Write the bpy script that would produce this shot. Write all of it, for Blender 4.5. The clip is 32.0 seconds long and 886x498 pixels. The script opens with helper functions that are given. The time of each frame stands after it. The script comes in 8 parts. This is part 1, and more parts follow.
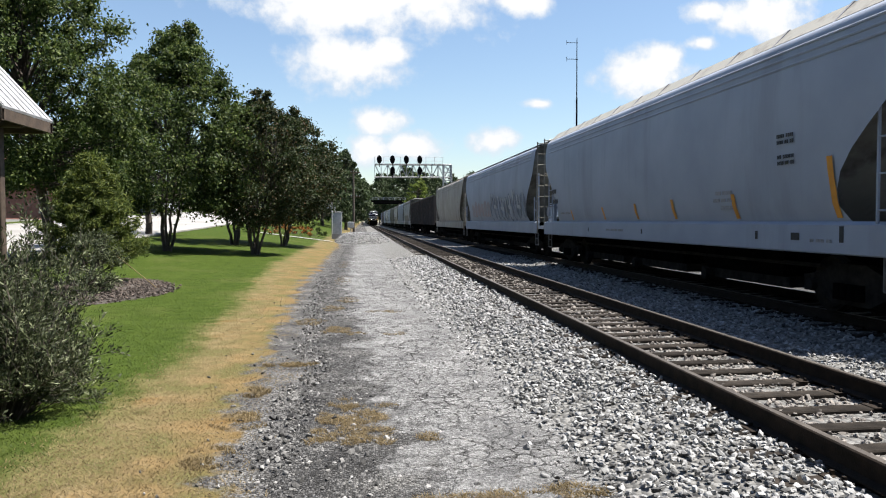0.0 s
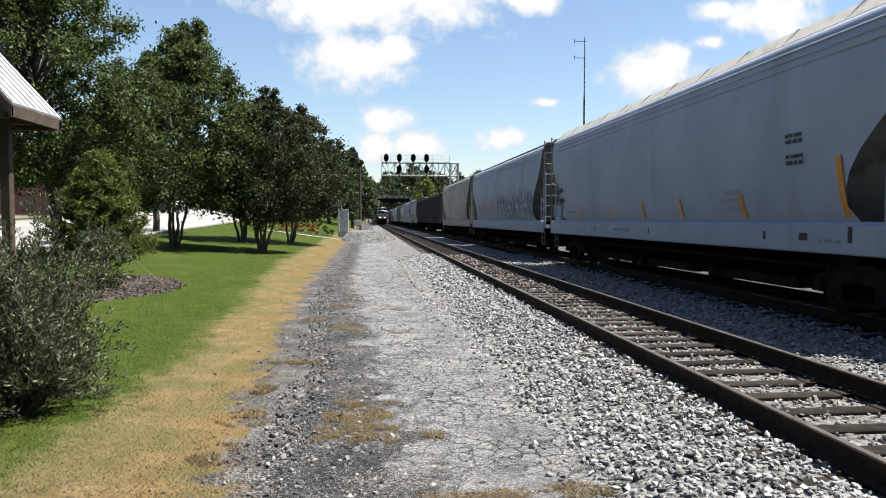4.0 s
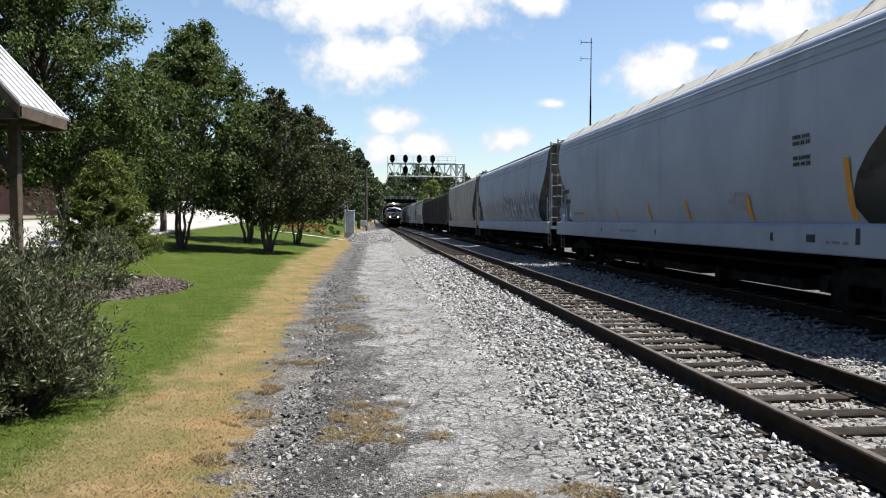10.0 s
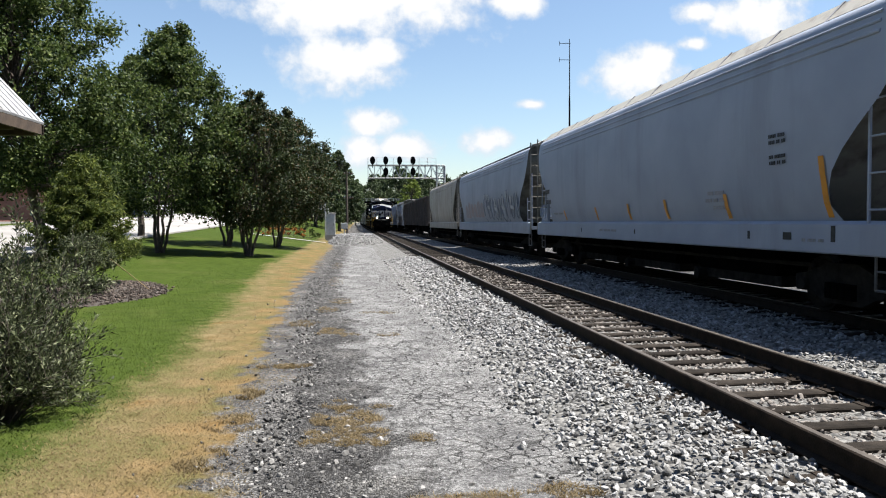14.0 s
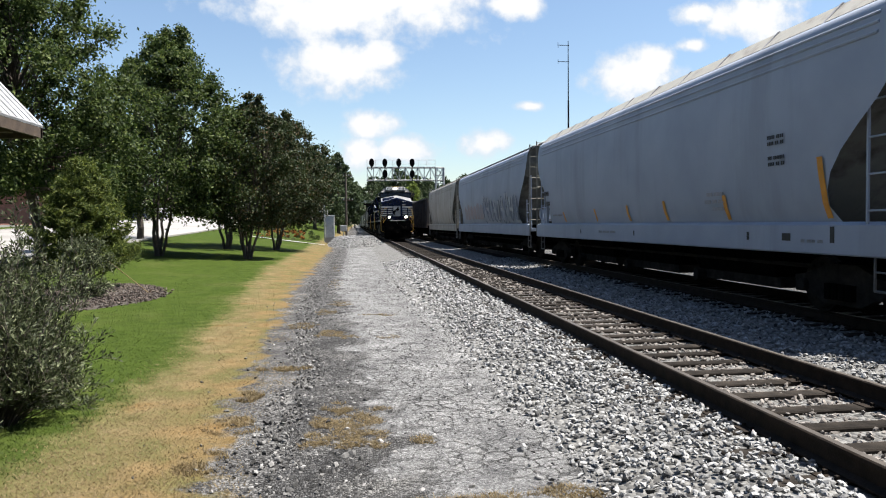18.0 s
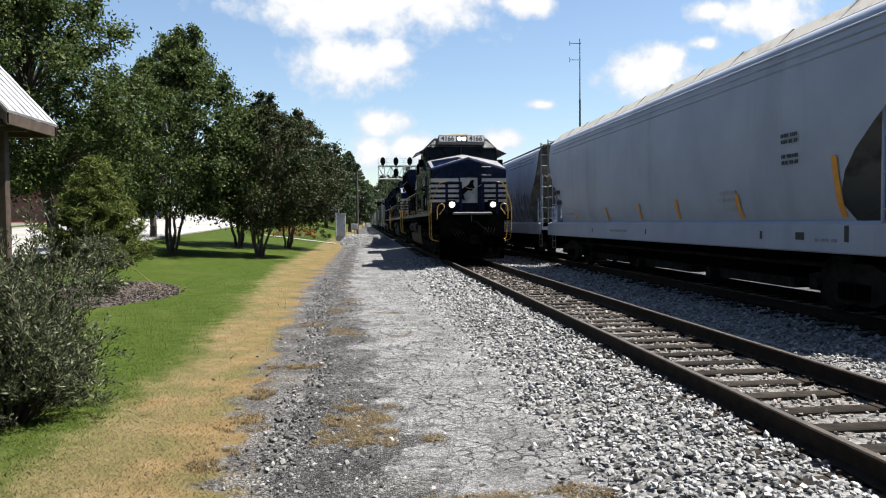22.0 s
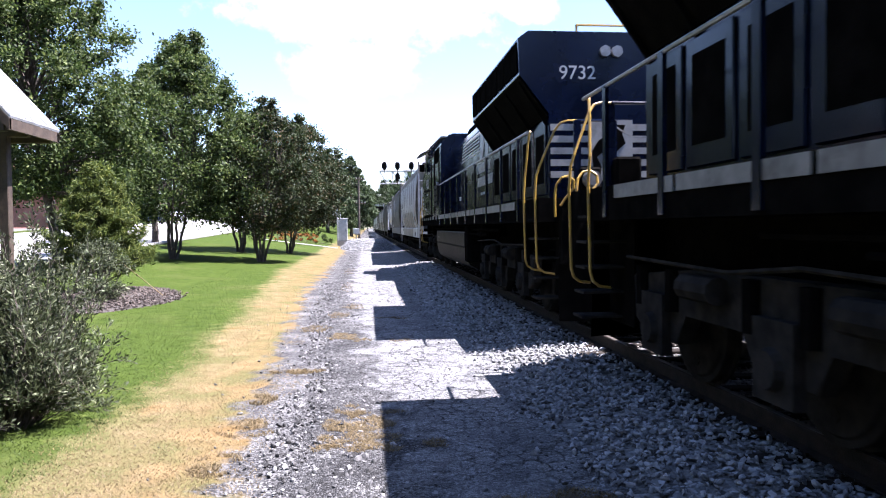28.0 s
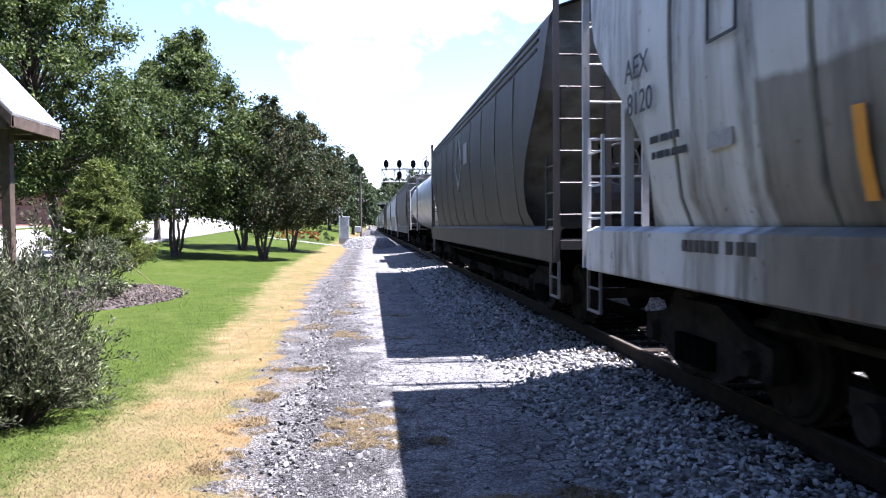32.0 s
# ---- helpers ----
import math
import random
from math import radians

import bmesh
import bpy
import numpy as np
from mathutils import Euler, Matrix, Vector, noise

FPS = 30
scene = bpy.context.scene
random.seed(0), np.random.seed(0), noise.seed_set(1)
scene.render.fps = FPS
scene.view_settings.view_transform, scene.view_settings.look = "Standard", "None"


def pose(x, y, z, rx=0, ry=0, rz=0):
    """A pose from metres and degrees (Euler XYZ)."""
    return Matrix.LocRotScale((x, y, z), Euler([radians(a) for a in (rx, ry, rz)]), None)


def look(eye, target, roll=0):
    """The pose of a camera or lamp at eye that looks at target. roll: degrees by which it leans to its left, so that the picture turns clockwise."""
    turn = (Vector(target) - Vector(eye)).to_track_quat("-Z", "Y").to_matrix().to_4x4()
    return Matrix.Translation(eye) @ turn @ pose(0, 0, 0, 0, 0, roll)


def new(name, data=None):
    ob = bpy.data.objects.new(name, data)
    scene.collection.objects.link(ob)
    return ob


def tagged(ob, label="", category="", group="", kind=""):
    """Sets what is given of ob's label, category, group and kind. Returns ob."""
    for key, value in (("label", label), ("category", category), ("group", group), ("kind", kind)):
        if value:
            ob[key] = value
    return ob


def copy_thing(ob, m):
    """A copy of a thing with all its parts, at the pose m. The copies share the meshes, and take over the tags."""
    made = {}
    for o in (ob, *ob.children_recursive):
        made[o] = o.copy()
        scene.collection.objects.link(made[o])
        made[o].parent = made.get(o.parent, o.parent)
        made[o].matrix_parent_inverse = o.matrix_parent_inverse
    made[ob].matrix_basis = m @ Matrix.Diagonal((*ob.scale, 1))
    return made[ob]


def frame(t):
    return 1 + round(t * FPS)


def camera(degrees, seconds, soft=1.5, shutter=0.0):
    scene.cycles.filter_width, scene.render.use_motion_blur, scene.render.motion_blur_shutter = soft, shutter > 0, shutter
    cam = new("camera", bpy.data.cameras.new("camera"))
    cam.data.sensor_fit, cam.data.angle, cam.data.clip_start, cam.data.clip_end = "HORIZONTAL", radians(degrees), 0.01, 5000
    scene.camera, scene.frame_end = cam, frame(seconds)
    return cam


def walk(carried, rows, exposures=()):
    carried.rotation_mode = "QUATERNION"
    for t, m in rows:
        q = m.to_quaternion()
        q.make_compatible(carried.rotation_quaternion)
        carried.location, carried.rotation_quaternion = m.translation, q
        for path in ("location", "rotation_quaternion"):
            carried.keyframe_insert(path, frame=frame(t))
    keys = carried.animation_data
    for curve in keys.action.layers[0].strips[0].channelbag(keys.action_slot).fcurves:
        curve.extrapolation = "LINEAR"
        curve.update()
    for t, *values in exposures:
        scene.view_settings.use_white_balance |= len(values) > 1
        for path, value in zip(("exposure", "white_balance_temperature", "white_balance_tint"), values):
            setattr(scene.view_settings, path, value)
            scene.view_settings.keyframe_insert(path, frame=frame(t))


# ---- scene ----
# ---- camera ----
EYE = (0.0, 0.0, 1.83)
PATH = [
    (0, 6.493, -2.270, -0.218),
    (0.5, 6.493, -2.266, -0.201),
    (1, 6.503, -2.288, -0.253),
    (1.5, 5.168, -2.318, -0.126),
    (2, 5.122, -2.335, -0.181),
    (2.5, 5.630, -2.426, -0.169),
    (3, 5.649, -2.361, -0.016),
    (3.5, 5.810, -2.395, 0.029),
    (5.5, 6.165, -2.370, 0.082),
    (6, 5.643, -2.327, 0.150),
    (6.5, 5.906, -2.287, 0.223),
    (7, 5.489, -2.328, 0.121),
    (7.5, 5.340, -2.320, 0.157),
    (8, 5.356, -2.332, 0.133),
    (8.5, 5.309, -2.337, 0.124),
    (9, 5.309, -2.337, 0.128),
    (9.5, 5.433, -2.324, 0.160),
    (10, 5.500, -2.320, 0.158),
    (10.5, 5.389, -2.324, 0.172),
    (11, 5.448, -2.328, 0.169),
    (11.5, 5.429, -2.328, 0.153),
    (12, 6.410, -2.434, 0.059),
    (12.5, 5.764, -2.336, -0.133),
    (13, 5.185, -2.337, -0.088),
    (13.5, 6.964, -2.263, -0.362),
    (14, 7.011, -2.209, -0.407),
    (14.5, 7.202, -2.152, -0.473),
    (16.5, 7.191, -2.070, -0.586),
    (17, 7.471, -2.079, -0.509),
    (17.5, 7.327, -2.069, -0.543),
    (18, 7.065, -2.047, -0.576),
    (18.5, 6.643, -1.924, -0.691),
    (19, 6.576, -1.936, -0.656),
    (19.5, 6.698, -2.047, -0.586),
    (20, 6.296, -2.094, -0.541),
    (20.5, 6.240, -2.084, -0.517),
    (21, 6.628, -2.202, -0.447),
    (21.5, 6.113, -2.160, -0.479),
    (22, 6.181, -2.150, -0.520),
    (22.5, 6.256, -2.150, -0.511),
    (23, 6.195, -2.153, -0.494),
    (23.5, 6.083, -2.130, -0.474),
    (24, 6.089, -2.103, -0.535),
    (24.5, 6.147, -2.087, -0.506),
    (25, 6.129, -1.999, -0.565),
    (25.5, 6.342, -1.827, -0.777),
    (27.5, 6.122, -1.815, -0.678),
    (28, 6.050, -1.794, -0.665),
    (28.5, 6.320, -1.805, -0.702),
    (29, 6.598, -2.048, -0.550),
    (29.5, 6.386, -2.024, -0.495),
    (30, 6.378, -2.015, -0.493),
    (30.5, 5.699, -2.081, -0.686),
    (31, 5.380, -1.889, -0.478),
    (31.5, 5.571, -1.853, -0.607),
    (32, 5.916, -1.936, -0.525),
]


def aim(yaw, pitch, roll):
    return Matrix.Translation(EYE) @ pose(0, 0, 0, 90 + pitch, 0, -yaw) @ pose(0, 0, 0, 0, 0, roll)


EXPOSURES = [(0, 1.57, 6500, 10), (22.5, 1.57, 6500, 10), (23.0, 1.64, 6500, 10), (23.5, 1.8, 6500, 10), (24.0, 2.1, 6450, 10), (24.5, 2.42, 6250, 16), (25.0, 2.62, 5900, 23), (32.0, 2.66, 5830, 24)]
cam = camera(63.98, 32.0, soft=1.1, shutter=0.12)
walk(cam, [(t, aim(a, b, c)) for t, a, b, c in PATH], EXPOSURES)

# ---- sky, clouds and sun ----
SUN = Vector((0.485, -0.035, 1.0)).normalized()
SUN_ELEVATION = math.asin(SUN.z)
CLOUDS = [  # centre (right, up) and half size, as slopes against the view along the track
    (0.02, 0.315, 0.17, 0.050), (-0.04, 0.290, 0.08, 0.035), (-0.02, 0.222, 0.075, 0.038), (0.03, 0.232, 0.04, 0.022),
    (0.41, 0.212, 0.065, 0.032), (0.44, 0.230, 0.03, 0.025), (0.252, 0.167, 0.022, 0.008), (0.186, 0.113, 0.032, 0.018),
    (0.022, 0.138, 0.034, 0.020), (0.07, 0.105, 0.045, 0.018), (0.012, 0.100, 0.030, 0.022), (0.225, 0.310, 0.045, 0.020),
    (0.60, 0.300, 0.07, 0.035), (0.50, 0.305, 0.03, 0.014), (0.498, 0.258, 0.022, 0.010),
    (-0.30, 0.40, 0.14, 0.05), (0.25, 0.47, 0.2, 0.05), (0.9, 0.25, 0.12, 0.05), (-0.7, 0.3, 0.12, 0.05)]


def make_world():
    world = bpy.data.worlds.new("sky")
    scene.world = world
    world.use_nodes = True
    nt = world.node_tree
    nt.nodes.clear()

    def node(kind, **kw):
        n = nt.nodes.new(kind)
        for k, v in kw.items():
            n.inputs[int(k[1:])].default_value = v
        return n

    def math_node(op, a, b=None, c=None):
        n = nt.nodes.new("ShaderNodeMath")
        n.operation = op
        for i, v in enumerate((a, b, c)):
            if v is None:
                continue
            if isinstance(v, (int, float)):
                n.inputs[i].default_value = v
            else:
                nt.links.new(v, n.inputs[i])
        return n.outputs[0]

    sky = nt.nodes.new("ShaderNodeTexSky")
    sky.sky_type, sky.sun_disc = "NISHITA", False
    sky.sun_elevation, sky.sun_rotation = SUN_ELEVATION, math.atan2(SUN.x, SUN.y)
    sky.air_density, sky.dust_density, sky.ozone_density = 1.1, 0.6, 2.2
    coord = nt.nodes.new("ShaderNodeTexCoord")
    sep = nt.nodes.new("ShaderNodeSeparateXYZ")
    nt.links.new(coord.outputs["Generated"], sep.inputs[0])
    ahead = math_node("MAXIMUM", sep.outputs[1], 0.02)
    u, v = math_node("DIVIDE", sep.outputs[0], ahead), math_node("DIVIDE", sep.outputs[2], ahead)
    flat = nt.nodes.new("ShaderNodeCombineXYZ")
    nt.links.new(u, flat.inputs[0])
    nt.links.new(v, flat.inputs[1])
    puff = nt.nodes.new("ShaderNodeTexNoise")
    puff.inputs["Scale"].default_value, puff.inputs["Detail"].default_value, puff.inputs["Roughness"].default_value = 22, 8, 0.58
    nt.links.new(flat.outputs[0], puff.inputs["Vector"])
    ragged = math_node("MULTIPLY_ADD", puff.outputs["Fac"], 2.2, -1.1)
    best = None
    for cu, cv, a, b in CLOUDS:
        du = math_node("DIVIDE", math_node("SUBTRACT", u, cu), a)
        dv = math_node("DIVIDE", math_node("SUBTRACT", v, cv), b)
        d = math_node("SQRT", math_node("ADD", math_node("MULTIPLY", du, du), math_node("MULTIPLY", dv, dv)))
        inside = math_node("SUBTRACT", 1.0, d)
        best = inside if best is None else math_node("MAXIMUM", best, inside)
    best = math_node("MAXIMUM", best, -1.5)
    shade = math_node("ADD", best, ragged)
    step = nt.nodes.new("ShaderNodeMapRange")
    step.interpolation_type = "SMOOTHSTEP"
    step.inputs["From Min"].default_value, step.inputs["From Max"].default_value = -0.42, 0.35
    nt.links.new(shade, step.inputs["Value"])
    wisp = nt.nodes.new("ShaderNodeTexNoise")
    wisp.inputs["Scale"].default_value, wisp.inputs["Detail"].default_value = 5, 6
    nt.links.new(flat.outputs[0], wisp.inputs["Vector"])
    tone = nt.nodes.new("ShaderNodeMix")
    tone.data_type = "RGBA"
    tone.inputs["A"].default_value, tone.inputs["B"].default_value = (0.74, 0.80, 0.88, 1), (1.0, 1.0, 1.0, 1)
    grey = nt.nodes.new("ShaderNodeMapRange")
    grey.inputs["From Min"].default_value, grey.inputs["From Max"].default_value = 0.0, 0.55
    nt.links.new(shade, grey.inputs["Value"])
    nt.links.new(grey.outputs[0], tone.inputs["Factor"])
    back = nt.nodes.new("ShaderNodeBackground")
    back.inputs["Strength"].default_value = 0.057
    nt.links.new(sky.outputs[0], back.inputs["Color"])
    cloud = nt.nodes.new("ShaderNodeBackground")
    cloud.inputs["Strength"].default_value = 0.36
    nt.links.new(tone.outputs["Result"], cloud.inputs["Color"])
    mixer = nt.nodes.new("ShaderNodeMixShader")
    out = nt.nodes.new("ShaderNodeOutputWorld")
    nt.links.new(step.outputs[0], mixer.inputs[0])
    nt.links.new(back.outputs[0], mixer.inputs[1])
    nt.links.new(cloud.outputs[0], mixer.inputs[2])
    nt.links.new(mixer.outputs[0], out.inputs[0])


make_world()
sun = new("sun", bpy.data.lights.new("sun", "SUN"))
sun.data.energy, sun.data.angle, sun.data.color = 5.0, radians(0.53), (1.0, 0.95, 0.87)
sun.matrix_world = look(SUN * 50, (0, 0, 0))


# ---- materials ----
def nodes_of(name):
    m = bpy.data.materials.new(name)
    m.use_nodes = True
    nt = m.node_tree
    return m, nt, nt.nodes["Principled BSDF"]


def tex(nt, kind, scale, vec, detail=4, rough=0.55):
    n = nt.nodes.new(kind)
    n.inputs["Scale"].default_value = scale
    if kind == "ShaderNodeTexNoise":
        n.inputs["Detail"].default_value, n.inputs["Roughness"].default_value = detail, rough
    nt.links.new(vec, n.inputs["Vector"])
    return n


def ramp(nt, fac, stops):
    n = nt.nodes.new("ShaderNodeValToRGB")
    n.color_ramp.elements[0].position, n.color_ramp.elements[0].color = stops[0][0], (*stops[0][1], 1)
    n.color_ramp.elements[1].position, n.color_ramp.elements[1].color = stops[-1][0], (*stops[-1][1], 1)
    for p, c in stops[1:-1]:
        n.color_ramp.elements.new(p).color = (*c, 1)
    nt.links.new(fac, n.inputs[0])
    return n.outputs[0]


def blend(nt, fac, a, b, mode="MIX"):
    n = nt.nodes.new("ShaderNodeMix")
    n.data_type, n.blend_type = "RGBA", mode
    for key, v in (("Factor", fac), ("A", a), ("B", b)):
        if isinstance(v, (int, float)):
            n.inputs[key].default_value = v
        elif isinstance(v, tuple):
            n.inputs[key].default_value = (*v, 1)
        else:
            nt.links.new(v, n.inputs[key])
    return n.outputs["Result"]


def calc(nt, op, a, b=0.0, c=0.0):
    n = nt.nodes.new("ShaderNodeMath")
    n.operation = op
    for i, v in enumerate((a, b, c)):
        if isinstance(v, (int, float)):
            n.inputs[i].default_value = v
        else:
            nt.links.new(v, n.inputs[i])
    return n.outputs[0]


def place_of(nt):
    return nt.nodes.new("ShaderNodeTexCoord").outputs["Object"]


def relief(nt, bsdf, height, strength, distance=0.02):
    n = nt.nodes.new("ShaderNodeBump")
    n.inputs["Strength"].default_value, n.inputs["Distance"].default_value = strength, distance
    nt.links.new(height, n.inputs["Height"])
    nt.links.new(n.outputs[0], bsdf.inputs["Normal"])


def surface(name, c1, c2, scale=4.0, rough=0.6, metal=0.0, gloss=0.5, fine=60.0, bump=0.15, stain=None, stain_scale=0.8, stain_at=(0.5, 0.7), streak=0.0, rand=0.0):
    """Two-tone paint, metal or stone with grain, stains and, on request, run-down streaks."""
    m, nt, b = nodes_of(name)
    at = place_of(nt)
    col = ramp(nt, tex(nt, "ShaderNodeTexNoise", scale, at).outputs["Fac"], [(0.35, c1), (0.68, c2)])
    grain = tex(nt, "ShaderNodeTexNoise", fine, at, 3).outputs["Fac"]
    if stain:
        vec = at
        if streak:
            mp = nt.nodes.new("ShaderNodeMapping")
            mp.inputs["Scale"].default_value = (1, 1, streak)
            nt.links.new(at, mp.inputs[0])
            vec = mp.outputs[0]
        s = ramp(nt, tex(nt, "ShaderNodeTexNoise", stain_scale, vec, 6, 0.62).outputs["Fac"], [(stain_at[0], (0, 0, 0)), (stain_at[1], (1, 1, 1))])
        col = blend(nt, s, col, stain)
    if rand:
        info = nt.nodes.new("ShaderNodeObjectInfo")
        v = calc(nt, "MULTIPLY_ADD", info.outputs["Random"], 2 * rand, 1 - rand)
        hsv = nt.nodes.new("ShaderNodeHueSaturation")
        nt.links.new(v, hsv.inputs["Value"])
        nt.links.new(col, hsv.inputs["Color"])
        col = hsv.outputs[0]
    nt.links.new(col, b.inputs["Base Color"])
    r = nt.nodes.new("ShaderNodeMapRange")
    r.inputs["To Min"].default_value, r.inputs["To Max"].default_value = max(0.05, rough - 0.12), min(1, rough + 0.12)
    nt.links.new(grain, r.inputs["Value"])
    nt.links.new(r.outputs[0], b.inputs["Roughness"])
    b.inputs["Metallic"].default_value = metal
    b.inputs["Specular IOR Level"].default_value = gloss
    if bump:
        relief(nt, b, grain, bump, 0.01)
    return m


def glowing(name, colour, strength):
    m, nt, b = nodes_of(name)
    b.inputs["Base Color"].default_value = (*colour, 1)
    b.inputs["Emission Color"].default_value = (*colour, 1)
    b.inputs["Emission Strength"].default_value = strength
    return m


def leafy(name, dark, light, through_light=0.35, tip=None):
    """Leaves: colour by leaf, some light passing through."""
    m, nt, b = nodes_of(name)
    geo = nt.nodes.new("ShaderNodeNewGeometry")
    stops = [(0.0, dark), (0.75, light), (1.0, tip or light)]
    col = ramp(nt, geo.outputs["Random Per Island"], stops)
    patch = tex(nt, "ShaderNodeTexNoise", 0.6, place_of(nt), 3).outputs["Fac"]
    shift = nt.nodes.new("ShaderNodeHueSaturation")
    nt.links.new(calc(nt, "MULTIPLY_ADD", patch, 0.9, 0.55), shift.inputs["Value"])
    nt.links.new(col, shift.inputs["Color"])
    col = shift.outputs[0]
    nt.links.new(col, b.inputs["Base Color"])
    b.inputs["Roughness"].default_value = 0.58
    b.inputs["Specular IOR Level"].default_value = 0.25
    tr = nt.nodes.new("ShaderNodeBsdfTranslucent")
    nt.links.new(col, tr.inputs["Color"])
    mx = nt.nodes.new("ShaderNodeMixShader")
    mx.inputs[0].default_value = through_light
    nt.links.new(b.outputs[0], mx.inputs[1])
    nt.links.new(tr.outputs[0], mx.inputs[2])
    nt.links.new(mx.outputs[0], nt.nodes["Material Output"].inputs["Surface"])
    return m


def dirt_tone(nt, at):
    tone = ramp(nt, tex(nt, "ShaderNodeTexNoise", 1.6, at, 6, 0.6).outputs["Fac"], [(0.3, (0.032, 0.0315, 0.032)), (0.5, (0.060, 0.059, 0.059)), (0.7, (0.104, 0.102, 0.099))])
    peb = nt.nodes.new("ShaderNodeTexVoronoi")
    peb.inputs["Scale"].default_value = 60
    nt.links.new(at, peb.inputs["Vector"])
    hsv = nt.nodes.new("ShaderNodeHueSaturation")
    sepc = nt.nodes.new("ShaderNodeSeparateColor")
    nt.links.new(peb.outputs["Color"], sepc.inputs[0])
    nt.links.new(calc(nt, "MULTIPLY_ADD", calc(nt, "POWER", sepc.outputs[0], 2.0), 2.0, 0.35), hsv.inputs["Value"])
    nt.links.new(tone, hsv.inputs["Color"])
    return hsv.outputs[0], peb.outputs["Distance"]


def make_grass_ground():
    m, nt, b = nodes_of("lawn_and_dry_grass")
    at = place_of(nt)
    sep = nt.nodes.new("ShaderNodeSeparateXYZ")
    nt.links.new(at, sep.inputs[0])
    wob = tex(nt, "ShaderNodeTexNoise", 0.45, at, 5).outputs["Fac"]
    fray = tex(nt, "ShaderNodeTexNoise", 3.5, at, 5).outputs["Fac"]
    fine = tex(nt, "ShaderNodeTexNoise", 45, at, 4).outputs["Fac"]
    edge = calc(nt, "ADD", sep.outputs[0], calc(nt, "ADD", calc(nt, "MULTIPLY_ADD", wob, 1.1, -0.55), calc(nt, "MULTIPLY_ADD", fray, 1.0, -0.5)))
    far_off = calc(nt, "MULTIPLY", calc(nt, "MAXIMUM", calc(nt, "SUBTRACT", sep.outputs[1], 10.0), 0.0), 0.055)
    edge = calc(nt, "ADD", edge, calc(nt, "MINIMUM", far_off, 1.1))
    dry = nt.nodes.new("ShaderNodeMapRange")
    dry.inputs["From Min"].default_value, dry.inputs["From Max"].default_value = -2.72, -2.25
    nt.links.new(edge, dry.inputs["Value"])
    green = ramp(nt, fray, [(0.3, (0.022, 0.037, 0.005)), (0.7, (0.040, 0.059, 0.010))])
    green = blend(nt, ramp(nt, wob, [(0.52, (0, 0, 0)), (0.70, (0.6, 0.6, 0.6))]), green, (0.058, 0.066, 0.019))
    straw = ramp(nt, fray, [(0.3, (0.093, 0.070, 0.034)), (0.7, (0.158, 0.124, 0.070))])
    by_dirt = nt.nodes.new("ShaderNodeMapRange")
    by_dirt.inputs["From Min"].default_value, by_dirt.inputs["From Max"].default_value = -2.55, -1.55
    nt.links.new(edge, by_dirt.inputs["Value"])
    tint = ramp(nt, by_dirt.outputs[0], [(0.0, (0.78, 0.92, 0.72)), (0.5, (0.95, 0.95, 0.90)), (1.0, (1.03, 0.94, 0.83))])
    straw = blend(nt, 1.0, straw, tint, "MULTIPLY")
    patch = tex(nt, "ShaderNodeTexNoise", 1.1, at, 5, 0.65).outputs["Fac"]
    straw = blend(nt, ramp(nt, patch, [(0.44, (0, 0, 0)), (0.60, (1, 1, 1))]), straw, (0.082, 0.076, 0.030))
    straw = blend(nt, ramp(nt, patch, [(0.30, (1, 1, 1)), (0.42, (0, 0, 0))]), straw, (0.124, 0.076, 0.030))
    col = blend(nt, dry.outputs[0], green, straw)
    bare = calc(nt, "ADD", sep.outputs[0], calc(nt, "MINIMUM", calc(nt, "MULTIPLY", calc(nt, "MAXIMUM", calc(nt, "SUBTRACT", sep.outputs[1], 8.0), 0.0), 0.045), 0.55))
    bare = calc(nt, "ADD", bare, calc(nt, "ADD", calc(nt, "MULTIPLY", patch, 1.5), calc(nt, "MULTIPLY", fray, 1.0)))
    bare = calc(nt, "SUBTRACT", bare, calc(nt, "MULTIPLY", calc(nt, "MAXIMUM", calc(nt, "SUBTRACT", 5.7, sep.outputs[1]), 0.0), 0.35))
    rim = nt.nodes.new("ShaderNodeMapRange")
    rim.inputs["From Min"].default_value, rim.inputs["From Max"].default_value = -0.05, 0.12
    nt.links.new(bare, rim.inputs["Value"])
    soil, _ = dirt_tone(nt, at)
    col = blend(nt, rim.outputs[0], col, soil)
    dark = nt.nodes.new("ShaderNodeHueSaturation")
    nt.links.new(calc(nt, "MULTIPLY_ADD", fine, 0.9, 0.55), dark.inputs["Value"])
    nt.links.new(col, dark.inputs["Color"])
    nt.links.new(dark.outputs[0], b.inputs["Base Color"])
    b.inputs["Roughness"].default_value = 0.95
    b.inputs["Specular IOR Level"].default_value = 0.06
    relief(nt, b, fine, 0.6, 0.025)
    return m


